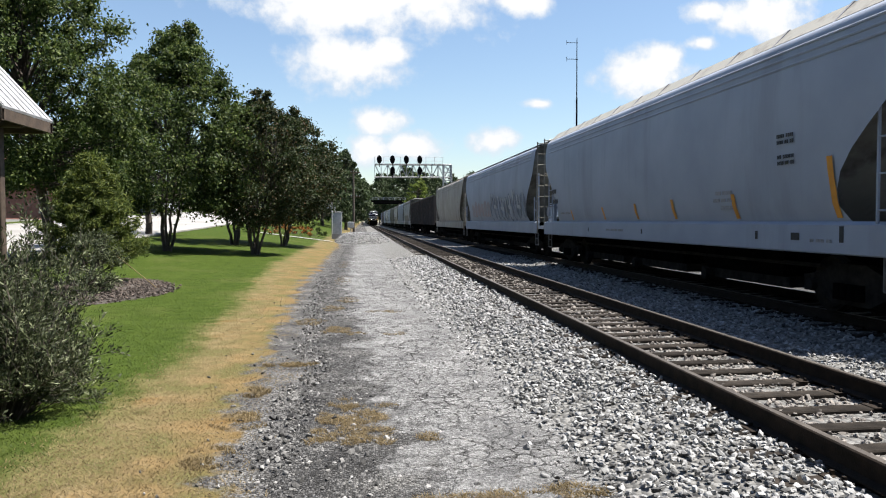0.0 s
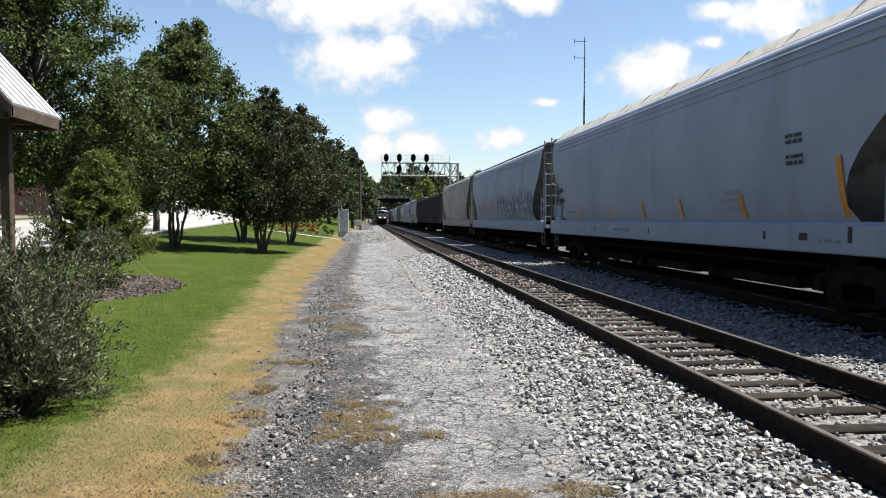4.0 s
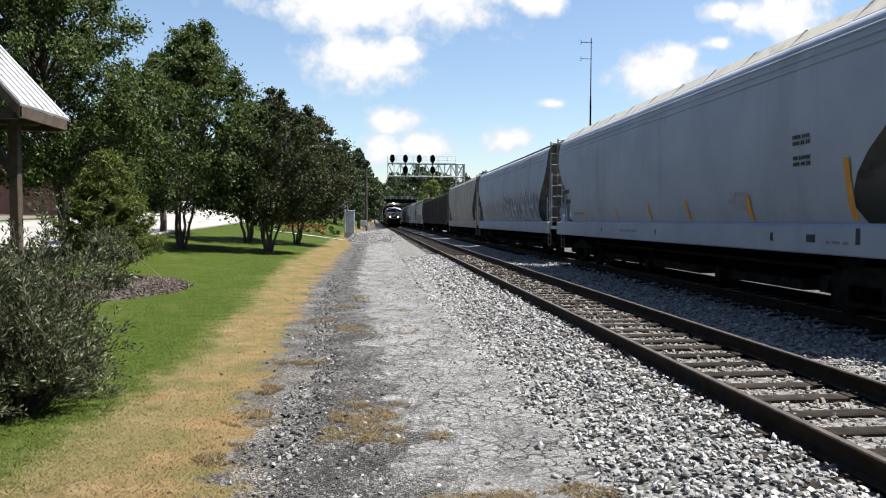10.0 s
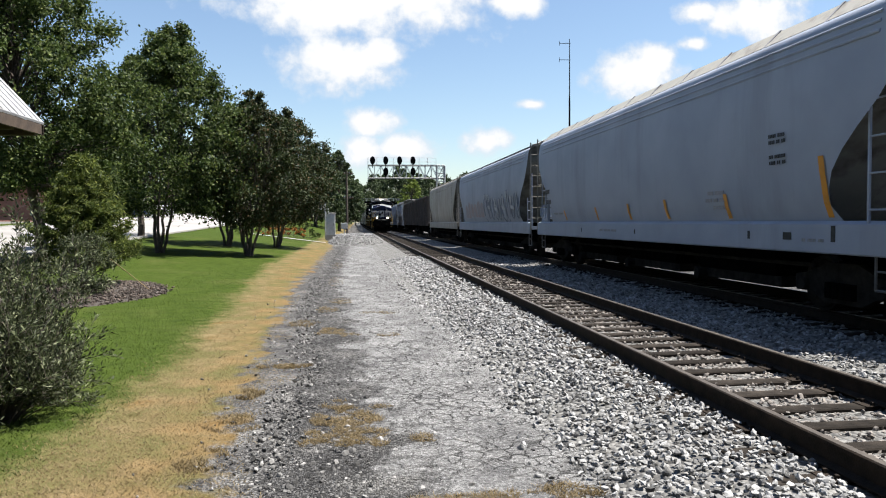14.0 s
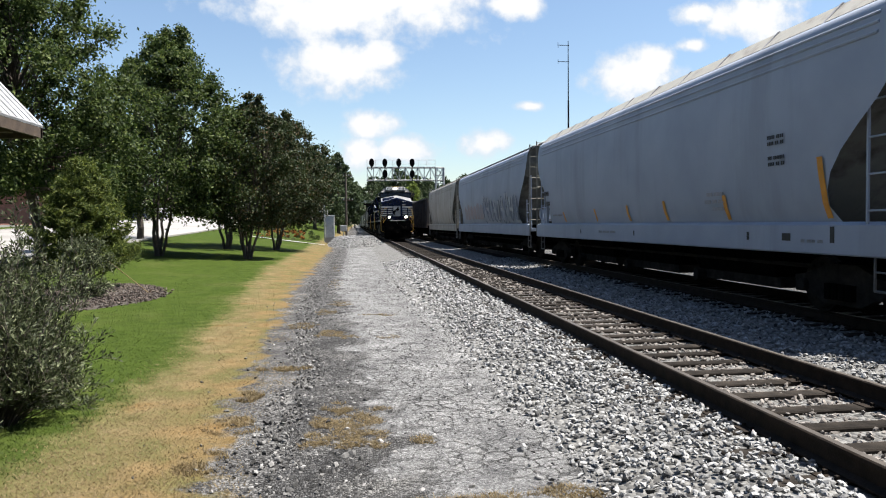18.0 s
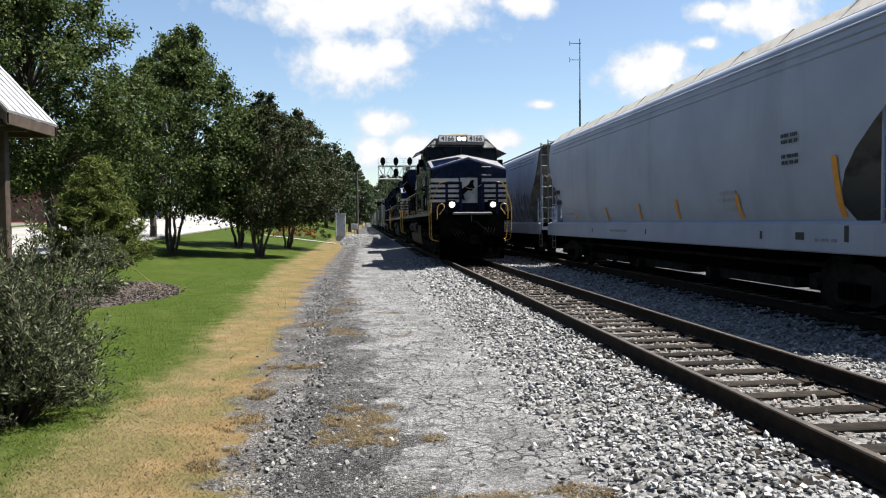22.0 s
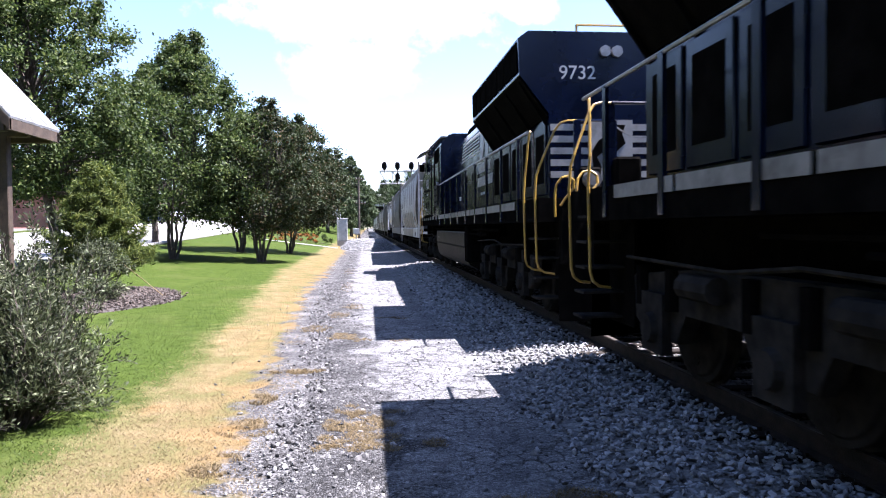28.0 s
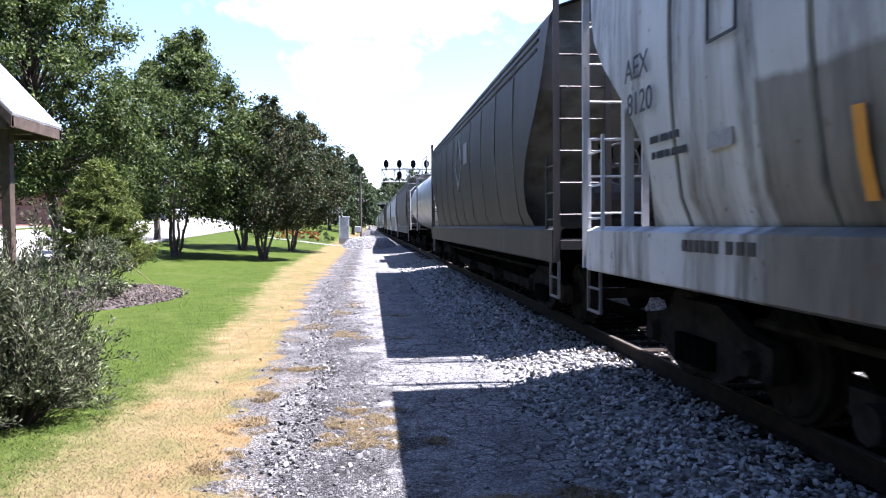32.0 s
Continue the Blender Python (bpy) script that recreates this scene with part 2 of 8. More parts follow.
def make_asphalt():
    m, nt, b = nodes_of("cracked_old_asphalt")
    at = place_of(nt)
    bend = tex(nt, "ShaderNodeTexNoise", 4.5, at, 6, 0.65)
    vec = nt.nodes.new("ShaderNodeMix")
    vec.data_type = "RGBA"
    vec.inputs["Factor"].default_value = 0.20
    nt.links.new(at, vec.inputs["A"])
    nt.links.new(bend.outputs["Color"], vec.inputs["B"])
    cells = nt.nodes.new("ShaderNodeTexVoronoi")
    cells.feature = "DISTANCE_TO_EDGE"
    cells.inputs["Scale"].default_value = 6.5
    nt.links.new(vec.outputs["Result"], cells.inputs["Vector"])
    big = nt.nodes.new("ShaderNodeTexVoronoi")
    big.feature = "DISTANCE_TO_EDGE"
    big.inputs["Scale"].default_value = 1.7
    nt.links.new(vec.outputs["Result"], big.inputs["Vector"])
    where = ramp(nt, tex(nt, "ShaderNodeTexNoise", 0.8, at, 3).outputs["Fac"], [(0.38, (0, 0, 0)), (0.56, (1, 1, 1))])
    crack = ramp(nt, cells.outputs["Distance"], [(0.0, (1, 1, 1)), (0.030, (0.35, 0.35, 0.35)), (0.06, (0, 0, 0))])
    crack = blend(nt, where, (0, 0, 0), crack)
    crack2 = ramp(nt, big.outputs["Distance"], [(0.0, (0.75, 0.75, 0.75)), (0.007, (0, 0, 0))])
    both = blend(nt, 1.0, crack, crack2, "LIGHTEN")
    tone = ramp(nt, tex(nt, "ShaderNodeTexNoise", 1.3, at, 6, 0.6).outputs["Fac"], [(0.3, (0.080, 0.080, 0.082)), (0.5, (0.126, 0.126, 0.127)), (0.72, (0.168, 0.168, 0.169))])
    speck = tex(nt, "ShaderNodeTexNoise", 48, at, 4, 0.82).outputs["Fac"]
    hsv = nt.nodes.new("ShaderNodeHueSaturation")
    nt.links.new(calc(nt, "MULTIPLY_ADD", speck, 4.4, -1.16), hsv.inputs["Value"])
    chips = nt.nodes.new("ShaderNodeTexVoronoi")
    chips.inputs["Scale"].default_value = 48
    nt.links.new(at, chips.inputs["Vector"])
    chip = nt.nodes.new("ShaderNodeSeparateColor")
    nt.links.new(chips.outputs["Color"], chip.inputs[0])
    shade = calc(nt, "MULTIPLY_ADD", calc(nt, "POWER", chip.outputs[0], 1.6), 0.75, 0.76)
    lift = nt.nodes.new("ShaderNodeHueSaturation")
    nt.links.new(shade, lift.inputs["Value"])
    nt.links.new(tone, lift.inputs["Color"])
    nt.links.new(lift.outputs[0], hsv.inputs["Color"])
    col = blend(nt, calc(nt, "MULTIPLY", both, 0.8), hsv.outputs[0], (0.022, 0.021, 0.02))
    sep = nt.nodes.new("ShaderNodeSeparateXYZ")
    nt.links.new(at, sep.inputs[0])
    soil, grit = dirt_tone(nt, at)
    edge = calc(nt, "ADD", sep.outputs[0], calc(nt, "MINIMUM", calc(nt, "MULTIPLY", calc(nt, "MAXIMUM", calc(nt, "SUBTRACT", sep.outputs[1], 8.0), 0.0), 0.045), 0.65))
    near = calc(nt, "MINIMUM", calc(nt, "MAXIMUM", calc(nt, "MULTIPLY", calc(nt, "SUBTRACT", 8.0, sep.outputs[1]), 0.4), 0.0), 1.0)
    edge = calc(nt, "SUBTRACT", edge, calc(nt, "MULTIPLY", near, 0.34))
    fray = tex(nt, "ShaderNodeTexNoise", 1.5, at, 6, 0.65).outputs["Fac"]
    edge = calc(nt, "ADD", edge, calc(nt, "MULTIPLY", calc(nt, "SUBTRACT", fray, 0.5), 2.4))
    paved = nt.nodes.new("ShaderNodeMapRange")
    paved.inputs["From Min"].default_value, paved.inputs["From Max"].default_value = 0.0, 0.22
    nt.links.new(edge, paved.inputs["Value"])
    col = blend(nt, paved.outputs[0], soil, col)
    nt.links.new(col, b.inputs["Base Color"])
    b.inputs["Roughness"].default_value = 0.9
    b.inputs["Specular IOR Level"].default_value = 0.15
    h = calc(nt, "SUBTRACT", calc(nt, "MULTIPLY", speck, 0.6), both)
    h = calc(nt, "ADD", calc(nt, "MULTIPLY", h, paved.outputs[0]), calc(nt, "MULTIPLY", grit, calc(nt, "SUBTRACT", paved.outputs[0], 1.0)))
    relief(nt, b, h, 1.0, 0.026)
    return m


def make_stone(name, dark, light, bed=False, knee=0.3):
    m, nt, b = nodes_of(name)
    at = place_of(nt)
    if bed:
        peb = nt.nodes.new("ShaderNodeTexVoronoi")
        peb.inputs["Scale"].default_value = 17
        nt.links.new(at, peb.inputs["Vector"])
        sepc = nt.nodes.new("ShaderNodeSeparateColor")
        nt.links.new(peb.outputs["Color"], sepc.inputs[0])
        fac = sepc.outputs[0]
        relief(nt, b, calc(nt, "SUBTRACT", 1.0, peb.outputs["Distance"]), 1.0, 0.05)
    else:
        fac = nt.nodes.new("ShaderNodeNewGeometry").outputs["Random Per Island"]
        relief(nt, b, tex(nt, "ShaderNodeTexNoise", 70, at, 3).outputs["Fac"], 0.3, 0.01)
    mid = tuple((a + c) / 2 for a, c in zip(dark, light))
    col = ramp(nt, fac, [(0.0, dark), (knee, mid), (1.0, light)])
    grain = tex(nt, "ShaderNodeTexNoise", 55, at, 3).outputs["Fac"]
    hsv = nt.nodes.new("ShaderNodeHueSaturation")
    nt.links.new(calc(nt, "MULTIPLY_ADD", grain, 0.8, 0.6), hsv.inputs["Value"])
    nt.links.new(col, hsv.inputs["Color"])
    nt.links.new(hsv.outputs[0], b.inputs["Base Color"])
    b.inputs["Roughness"].default_value = 0.85
    b.inputs["Specular IOR Level"].default_value = 0.2
    return m


def make_glass(name, tint, rough=0.06):
    m, nt, b = nodes_of(name)
    b.inputs["Base Color"].default_value = (*tint, 1)
    b.inputs["Roughness"].default_value = rough
    b.inputs["Specular IOR Level"].default_value = 0.8
    relief(nt, b, tex(nt, "ShaderNodeTexNoise", 3, place_of(nt), 2).outputs["Fac"], 0.02, 0.01)
    return m


M_GROUND, M_ASPHALT = make_grass_ground(), make_asphalt()
M_STONE = make_stone("granite_ballast", (0.052, 0.052, 0.0525), (0.315, 0.316, 0.318))
M_STONE_BROWN = make_stone("stained_granite_ballast", (0.042, 0.037, 0.034), (0.235, 0.215, 0.200))
M_BED = make_stone("ballast_bed", (0.036, 0.0355, 0.035), (0.18, 0.178, 0.174), True)
M_PEBBLE = make_stone("dark_pebbles", (0.018, 0.018, 0.018), (0.27, 0.265, 0.26), False, 0.8)
M_CHIP = make_stone("bark_chips", (0.016, 0.013, 0.011), (0.105, 0.085, 0.074), False, 0.6)
M_MULCH = surface("bark_mulch", (0.022, 0.018, 0.015), (0.055, 0.044, 0.038), 18, 0.95, fine=90, bump=1.0)
M_CONCRETE = surface("pale_concrete", (0.205, 0.198, 0.190), (0.245, 0.238, 0.228), 1.2, 0.85, fine=50, bump=0.2, stain=(0.165, 0.158, 0.150), stain_scale=0.3)
M_RAIL = surface("rusted_rail_steel", (0.011, 0.008, 0.006), (0.024, 0.017, 0.012), 8, 0.8, gloss=0.15, fine=60, bump=0.4)
M_RAILTOP = surface("worn_rail_head", (0.055, 0.047, 0.040), (0.09, 0.078, 0.067), 6, 0.5, 0.3, fine=80, bump=0.1)
M_TIE = surface("weathered_tie_wood", (0.012, 0.0103, 0.009), (0.028, 0.0235, 0.020), 6, 0.9, gloss=0.08, fine=40, bump=0.8, rand=0.35)
M_NAVY = surface("black_locomotive_paint", (0.0018, 0.0043, 0.0160), (0.0030, 0.0066, 0.0235), 2, 0.17, gloss=0.34, fine=90, bump=0.03, stain=(0.005, 0.0068, 0.013), stain_scale=1.4, stain_at=(0.55, 0.8))
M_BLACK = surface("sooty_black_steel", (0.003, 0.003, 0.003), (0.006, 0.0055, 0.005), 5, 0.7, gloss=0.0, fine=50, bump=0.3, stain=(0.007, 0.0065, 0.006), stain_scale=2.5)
M_TRUCK = surface("dusty_truck_castings", (0.015, 0.0142, 0.0135), (0.030, 0.027, 0.024), 6, 0.8, gloss=0.0, fine=45, bump=0.4, stain=(0.040, 0.036, 0.032), stain_scale=2)
M_WHITE = surface("dirty_white_stripe_paint", (0.25, 0.247, 0.235), (0.32, 0.315, 0.30), 5, 0.5, fine=60, bump=0.05, stain=(0.15, 0.143, 0.13), stain_scale=3)
M_LETTER = surface("white_letter_paint", (0.40, 0.40, 0.39), (0.50, 0.50, 0.49), 5, 0.5, fine=60, bump=0.0)
M_SILL = surface("grimy_sill_paint", (0.12, 0.117, 0.11), (0.20, 0.195, 0.185), 4, 0.6, fine=60, bump=0.05, stain=(0.07, 0.065, 0.058), stain_scale=3)
M_YELLOW = surface("yellow_handrail_paint", (0.30, 0.18, 0.02), (0.38, 0.23, 0.03), 8, 0.5, fine=60, bump=0.05, stain=(0.22, 0.14, 0.05), stain_scale=6)
M_ORANGE = surface("yellow_reflector_tape", (0.54, 0.215, 0.010), (0.62, 0.26, 0.016), 10, 0.45, fine=90, bump=0.02)
M_RING = surface("lamp_ring_grey", (0.07, 0.07, 0.072), (0.10, 0.10, 0.10), 10, 0.6, fine=70, bump=0.1)
M_STEEL = surface("bare_grey_steel", (0.20, 0.20, 0.20), (0.30, 0.30, 0.30), 10, 0.45, 0.6, fine=70, bump=0.1)
M_CARGREY = surface("pale_grey_car_paint", (0.285, 0.320, 0.390), (0.340, 0.375, 0.445), 0.7, 0.6, gloss=0.3, fine=70, bump=0.03, stain=(0.20, 0.214, 0.245), stain_scale=0.7, stain_at=(0.55, 0.85), streak=0.12)
M_CARROOF = surface("pale_roof_walkway_paint", (0.33, 0.315, 0.275), (0.40, 0.38, 0.335), 2, 0.6, fine=50, bump=0.05, stain=(0.18, 0.16, 0.135), stain_scale=2)
M_CARDIRTY = surface("dirty_light_grey_car_paint", (0.40, 0.412, 0.432), (0.56, 0.575, 0.60), 0.8, 0.5, fine=60, bump=0.06, stain=(0.13, 0.123, 0.115), stain_scale=1.7, stain_at=(0.50, 0.72), streak=0.09)


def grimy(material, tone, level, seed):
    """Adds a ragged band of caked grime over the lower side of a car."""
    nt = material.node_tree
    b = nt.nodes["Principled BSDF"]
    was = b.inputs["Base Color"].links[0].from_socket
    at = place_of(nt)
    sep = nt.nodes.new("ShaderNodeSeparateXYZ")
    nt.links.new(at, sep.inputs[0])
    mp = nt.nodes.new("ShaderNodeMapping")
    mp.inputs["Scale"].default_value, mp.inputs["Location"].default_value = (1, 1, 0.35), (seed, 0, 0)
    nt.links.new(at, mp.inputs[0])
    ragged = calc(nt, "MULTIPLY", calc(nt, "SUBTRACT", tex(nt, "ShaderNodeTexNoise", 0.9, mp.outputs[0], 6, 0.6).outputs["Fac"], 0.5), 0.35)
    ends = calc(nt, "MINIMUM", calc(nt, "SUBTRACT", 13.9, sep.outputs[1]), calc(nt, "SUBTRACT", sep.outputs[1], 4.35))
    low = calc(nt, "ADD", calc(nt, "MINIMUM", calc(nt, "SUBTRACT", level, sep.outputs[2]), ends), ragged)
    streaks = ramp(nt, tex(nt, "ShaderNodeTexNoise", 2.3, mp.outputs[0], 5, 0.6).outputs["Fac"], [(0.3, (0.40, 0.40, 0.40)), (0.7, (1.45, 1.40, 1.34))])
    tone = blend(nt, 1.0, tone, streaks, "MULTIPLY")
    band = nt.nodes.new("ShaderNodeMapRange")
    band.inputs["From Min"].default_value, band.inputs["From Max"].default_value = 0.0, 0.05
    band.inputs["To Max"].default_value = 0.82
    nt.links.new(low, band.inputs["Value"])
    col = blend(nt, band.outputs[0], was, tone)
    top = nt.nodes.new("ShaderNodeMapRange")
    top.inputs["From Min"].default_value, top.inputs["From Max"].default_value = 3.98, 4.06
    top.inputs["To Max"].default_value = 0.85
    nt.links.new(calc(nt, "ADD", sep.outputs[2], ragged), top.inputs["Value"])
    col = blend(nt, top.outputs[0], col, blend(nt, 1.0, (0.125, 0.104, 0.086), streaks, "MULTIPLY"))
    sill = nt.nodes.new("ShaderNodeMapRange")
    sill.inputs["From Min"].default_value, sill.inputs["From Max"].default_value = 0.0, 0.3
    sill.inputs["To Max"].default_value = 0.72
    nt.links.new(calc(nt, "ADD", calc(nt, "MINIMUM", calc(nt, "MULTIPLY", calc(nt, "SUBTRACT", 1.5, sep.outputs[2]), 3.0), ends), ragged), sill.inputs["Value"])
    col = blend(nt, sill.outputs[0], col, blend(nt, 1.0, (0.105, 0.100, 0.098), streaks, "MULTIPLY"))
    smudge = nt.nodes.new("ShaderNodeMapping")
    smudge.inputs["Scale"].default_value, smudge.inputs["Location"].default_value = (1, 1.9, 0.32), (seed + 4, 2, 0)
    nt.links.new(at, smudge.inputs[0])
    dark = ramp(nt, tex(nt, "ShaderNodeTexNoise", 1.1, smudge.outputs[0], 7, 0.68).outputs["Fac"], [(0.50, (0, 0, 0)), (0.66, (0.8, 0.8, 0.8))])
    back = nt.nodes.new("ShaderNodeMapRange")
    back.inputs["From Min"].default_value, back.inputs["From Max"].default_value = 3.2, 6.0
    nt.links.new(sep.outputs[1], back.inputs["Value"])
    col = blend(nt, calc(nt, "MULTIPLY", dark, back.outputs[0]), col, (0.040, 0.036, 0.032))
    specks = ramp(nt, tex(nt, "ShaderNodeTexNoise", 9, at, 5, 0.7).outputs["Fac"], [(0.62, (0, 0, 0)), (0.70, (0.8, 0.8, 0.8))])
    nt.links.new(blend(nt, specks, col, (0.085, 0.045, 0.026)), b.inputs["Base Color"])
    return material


M_CARDARK = surface("weathered_dark_grey_car_paint", (0.014, 0.0125, 0.0125), (0.023, 0.020, 0.020), 0.9, 0.6, fine=60, bump=0.06, stain=(0.048, 0.043, 0.041), stain_scale=1.6, stain_at=(0.5, 0.75), streak=0.12)
M_CARBROWN = surface("dark_brown_gondola_paint", (0.035, 0.028, 0.024), (0.06, 0.048, 0.042), 1.2, 0.75, fine=50, bump=0.2, stain=(0.09, 0.06, 0.045), stain_scale=1.5)
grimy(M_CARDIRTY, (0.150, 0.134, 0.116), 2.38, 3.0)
M_CARBEIGE = surface("dusty_beige_car_paint", (0.26, 0.235, 0.20), (0.34, 0.31, 0.27), 0.8, 0.6, fine=60, bump=0.05, stain=(0.15, 0.13, 0.11), stain_scale=1.5, streak=0.1)
M_SHELTER = surface("shelter_timber", (0.030, 0.019, 0.012), (0.060, 0.040, 0.025), 7, 0.8, fine=35, bump=0.4)
# Olive dust tone, kept darker than the body for the shade inside the ends.
M_SLOPE = surface("dusty_shaded_end_paint", (0.14, 0.138, 0.120), (0.19, 0.185, 0.163), 1.2, 0.7, gloss=0.2, fine=60, bump=0.05, stain=(0.06, 0.055, 0.045), stain_scale=1.5)
M_DUSTY = surface("dust_covered_tank_steel", (0.006, 0.0058, 0.0058), (0.011, 0.0105, 0.0103), 3, 0.6, gloss=0.10, fine=50, bump=0.12, stain=(0.018, 0.017, 0.016), stain_scale=2)
M_BOARD = glowing("lit_number_board", (0.62, 0.60, 0.55), 0.10)
M_TANK = surface("white_tank_paint", (0.38, 0.39, 0.41), (0.46, 0.47, 0.49), 1, 0.35, fine=60, bump=0.03, stain=(0.25, 0.23, 0.21), stain_scale=1.0, stain_at=(0.55, 0.75), streak=0.2)
M_INK = surface("black_stencil_paint", (0.012, 0.012, 0.014), (0.022, 0.022, 0.025), 20, 0.6, fine=80, bump=0.0)
M_FADED = surface("faded_grey_stencil", (0.22, 0.22, 0.23), (0.30, 0.30, 0.31), 20, 0.6, fine=80, bump=0.0)
M_GLASS = make_glass("tinted_cab_glass", (0.012, 0.014, 0.02))
M_LAMP = glowing("lit_headlight", (1.0, 0.86, 0.66), 24)
M_WOOD = surface("stained_timber", (0.050, 0.031, 0.018), (0.095, 0.061, 0.036), 7, 0.75, fine=35, bump=0.4)
M_TIN = surface("galvanised_roof_sheet", (0.30, 0.30, 0.305), (0.38, 0.38, 0.385), 3, 0.42, 0.25, fine=60, bump=0.05, stain=(0.24, 0.235, 0.225), stain_scale=2)
M_BARK = surface("grey_brown_bark", (0.035, 0.028, 0.022), (0.075, 0.06, 0.05), 9, 0.95, fine=45, bump=0.9)
M_LEAF = leafy("broad_green_leaves", (0.014, 0.027, 0.007), (0.056, 0.085, 0.020), 0.38, (0.13, 0.155, 0.045))
M_LEAF_RED = leafy("dark_reddish_green_leaves", (0.011, 0.021, 0.006), (0.031, 0.046, 0.012), 0.25, (0.075, 0.044, 0.018))
M_LEAF_FAR = leafy("distant_green_leaves", (0.020, 0.034, 0.014), (0.048, 0.070, 0.026), 0.25)
M_LEAF_LIME = leafy("yellow_green_leaves", (0.08, 0.12, 0.02), (0.16, 0.20, 0.04), 0.3)
M_NEEDLE = leafy("conifer_needles", (0.026, 0.044, 0.009), (0.095, 0.125, 0.022), 0.35, (0.18, 0.20, 0.045))
M_OLIVE = leafy("narrow_grey_green_leaves", (0.016, 0.023, 0.009), (0.058, 0.072, 0.032), 0.28, (0.20, 0.22, 0.13))
M_BLADE = leafy("lawn_blades", (0.026, 0.042, 0.006), (0.050, 0.074, 0.013), 0.45)
M_STRAW = leafy("dry_straw_blades", (0.104, 0.077, 0.038), (0.220, 0.170, 0.094), 0.45)
M_BRICK = surface("red_brick_wall", (0.12, 0.05, 0.04), (0.17, 0.072, 0.056), 6, 0.9, fine=50, bump=0.3)
M_SIGNAL = surface("black_signal_paint", (0.003, 0.003, 0.0032), (0.006, 0.006, 0.0065), 6, 0.9, gloss=0.03, fine=60, bump=0.1)
M_SILVER = surface("aluminium_paint", (0.28, 0.285, 0.29), (0.36, 0.365, 0.37), 4, 0.5, 0.3, fine=50, bump=0.1)
M_FLOWER = leafy("orange_flowering_shrub_leaves", (0.10, 0.07, 0.02), (0.34, 0.12, 0.03), 0.25)


# ---- building helpers ----
def part(name, bm, material, parent=None, label="", smooth=False):
    """One bmesh as one mesh object, under a thing or a part."""
    me = bpy.data.meshes.new(name)
    bmesh.ops.recalc_face_normals(bm, faces=bm.faces)
    bm.to_mesh(me)
    bm.free()
    me.materials.append(material)
    if smooth:
        me.polygons.foreach_set("use_smooth", [True] * len(me.polygons))
    ob = new(name, me)
    if parent:
        ob.parent = parent
    if label:
        ob["label"] = label
    return ob


def sheet(name, verts, faces, material, parent=None, smooth=False):
    me = bpy.data.meshes.new(name)
    me.from_pydata(verts, [], faces)
    me.materials.append(material)
    if smooth:
        me.polygons.foreach_set("use_smooth", [True] * len(me.polygons))
    me.update()
    ob = new(name, me)
    if parent:
        ob.parent = parent
    return ob


def box(bm, x0, x1, y0, y1, z0, z1):
    v = [bm.verts.new((x, y, z)) for z in (z0, z1) for x, y in ((x0, y0), (x1, y0), (x1, y1), (x0, y1))]
    for f in ((0, 3, 2, 1), (4, 5, 6, 7), (0, 1, 5, 4), (1, 2, 6, 5), (2, 3, 7, 6), (3, 0, 4, 7)):
        bm.faces.new([v[i] for i in f])
    return v


def bevelled(x0, x1, y0, y1, z0, z1, r=0.02, seg=2):
    bm = bmesh.new()
    box(bm, x0, x1, y0, y1, z0, z1)
    bmesh.ops.bevel(bm, geom=bm.edges[:], offset=r, segments=seg, affect="EDGES", profile=0.5)
    return bm


def rod(bm, a, b, r, n=8, r2=None):
    a, b = Vector(a), Vector(b)
    d = (b - a).normalized()
    s = d.orthogonal().normalized()
    t = d.cross(s)
    r2 = r if r2 is None else r2
    ring = [[bm.verts.new(p + (s * math.cos(q) + t * math.sin(q)) * rr) for q in [2 * math.pi * i / n for i in range(n)]] for p, rr in ((a, r), (b, r2))]
    for i in range(n):
        j = (i + 1) % n
        bm.faces.new((ring[0][i], ring[0][j], ring[1][j], ring[1][i]))
    bm.faces.new(ring[0][::-1])
    bm.faces.new(ring[1])


def pipe(bm, points, r, n=6):
    for a, b in zip(points, points[1:]):
        rod(bm, a, b, r, n)


def prism(bm, poly, axis, lo, hi):
    """A polygon drawn in the two other axes, drawn out along axis."""
    def at(p, h):
        return {"x": (h, p[0], p[1]), "y": (p[0], h, p[1]), "z": (p[0], p[1], h)}[axis]
    a, b = [bm.verts.new(at(p, lo)) for p in poly], [bm.verts.new(at(p, hi)) for p in poly]
    n = len(poly)
    for i in range(n):
        j = (i + 1) % n
        bm.faces.new((a[i], a[j], b[j], b[i]))
    bm.faces.new(a[::-1])
    bm.faces.new(b)


def lettering(text, size, m, material, parent, label="", name="lettering", bold=0.0):
    cu = bpy.data.curves.new("text", "FONT")
    cu.body, cu.size, cu.align_x, cu.align_y, cu.extrude = text, size, "CENTER", "CENTER", 0.002
    cu.offset = bold
    tmp = bpy.data.objects.new("text", cu)
    scene.collection.objects.link(tmp)
    me = bpy.data.meshes.new_from_object(tmp.evaluated_get(bpy.context.evaluated_depsgraph_get()))
    bpy.data.objects.remove(tmp)
    me.name = name
    me.transform(m)
    me.materials.clear()
    me.materials.append(material)
    ob = new(name, me)
    ob.parent = parent
    if label:
        ob["label"] = label
    return ob


def thing(name, x, y, z, label, category, group="", turn=0.0):
    ob = new(name)
    ob.empty_display_size = 0.2
    ob.matrix_basis = pose(x, y, z, 0, 0, turn)
    return tagged(ob, label, category, group)


# ---- ground, path, ballast and track ----
RT = 0.33  # rail top above the path
TRACK_1, TRACK_2 = 3.95, 8.45
HALF_GAUGE = 0.7525


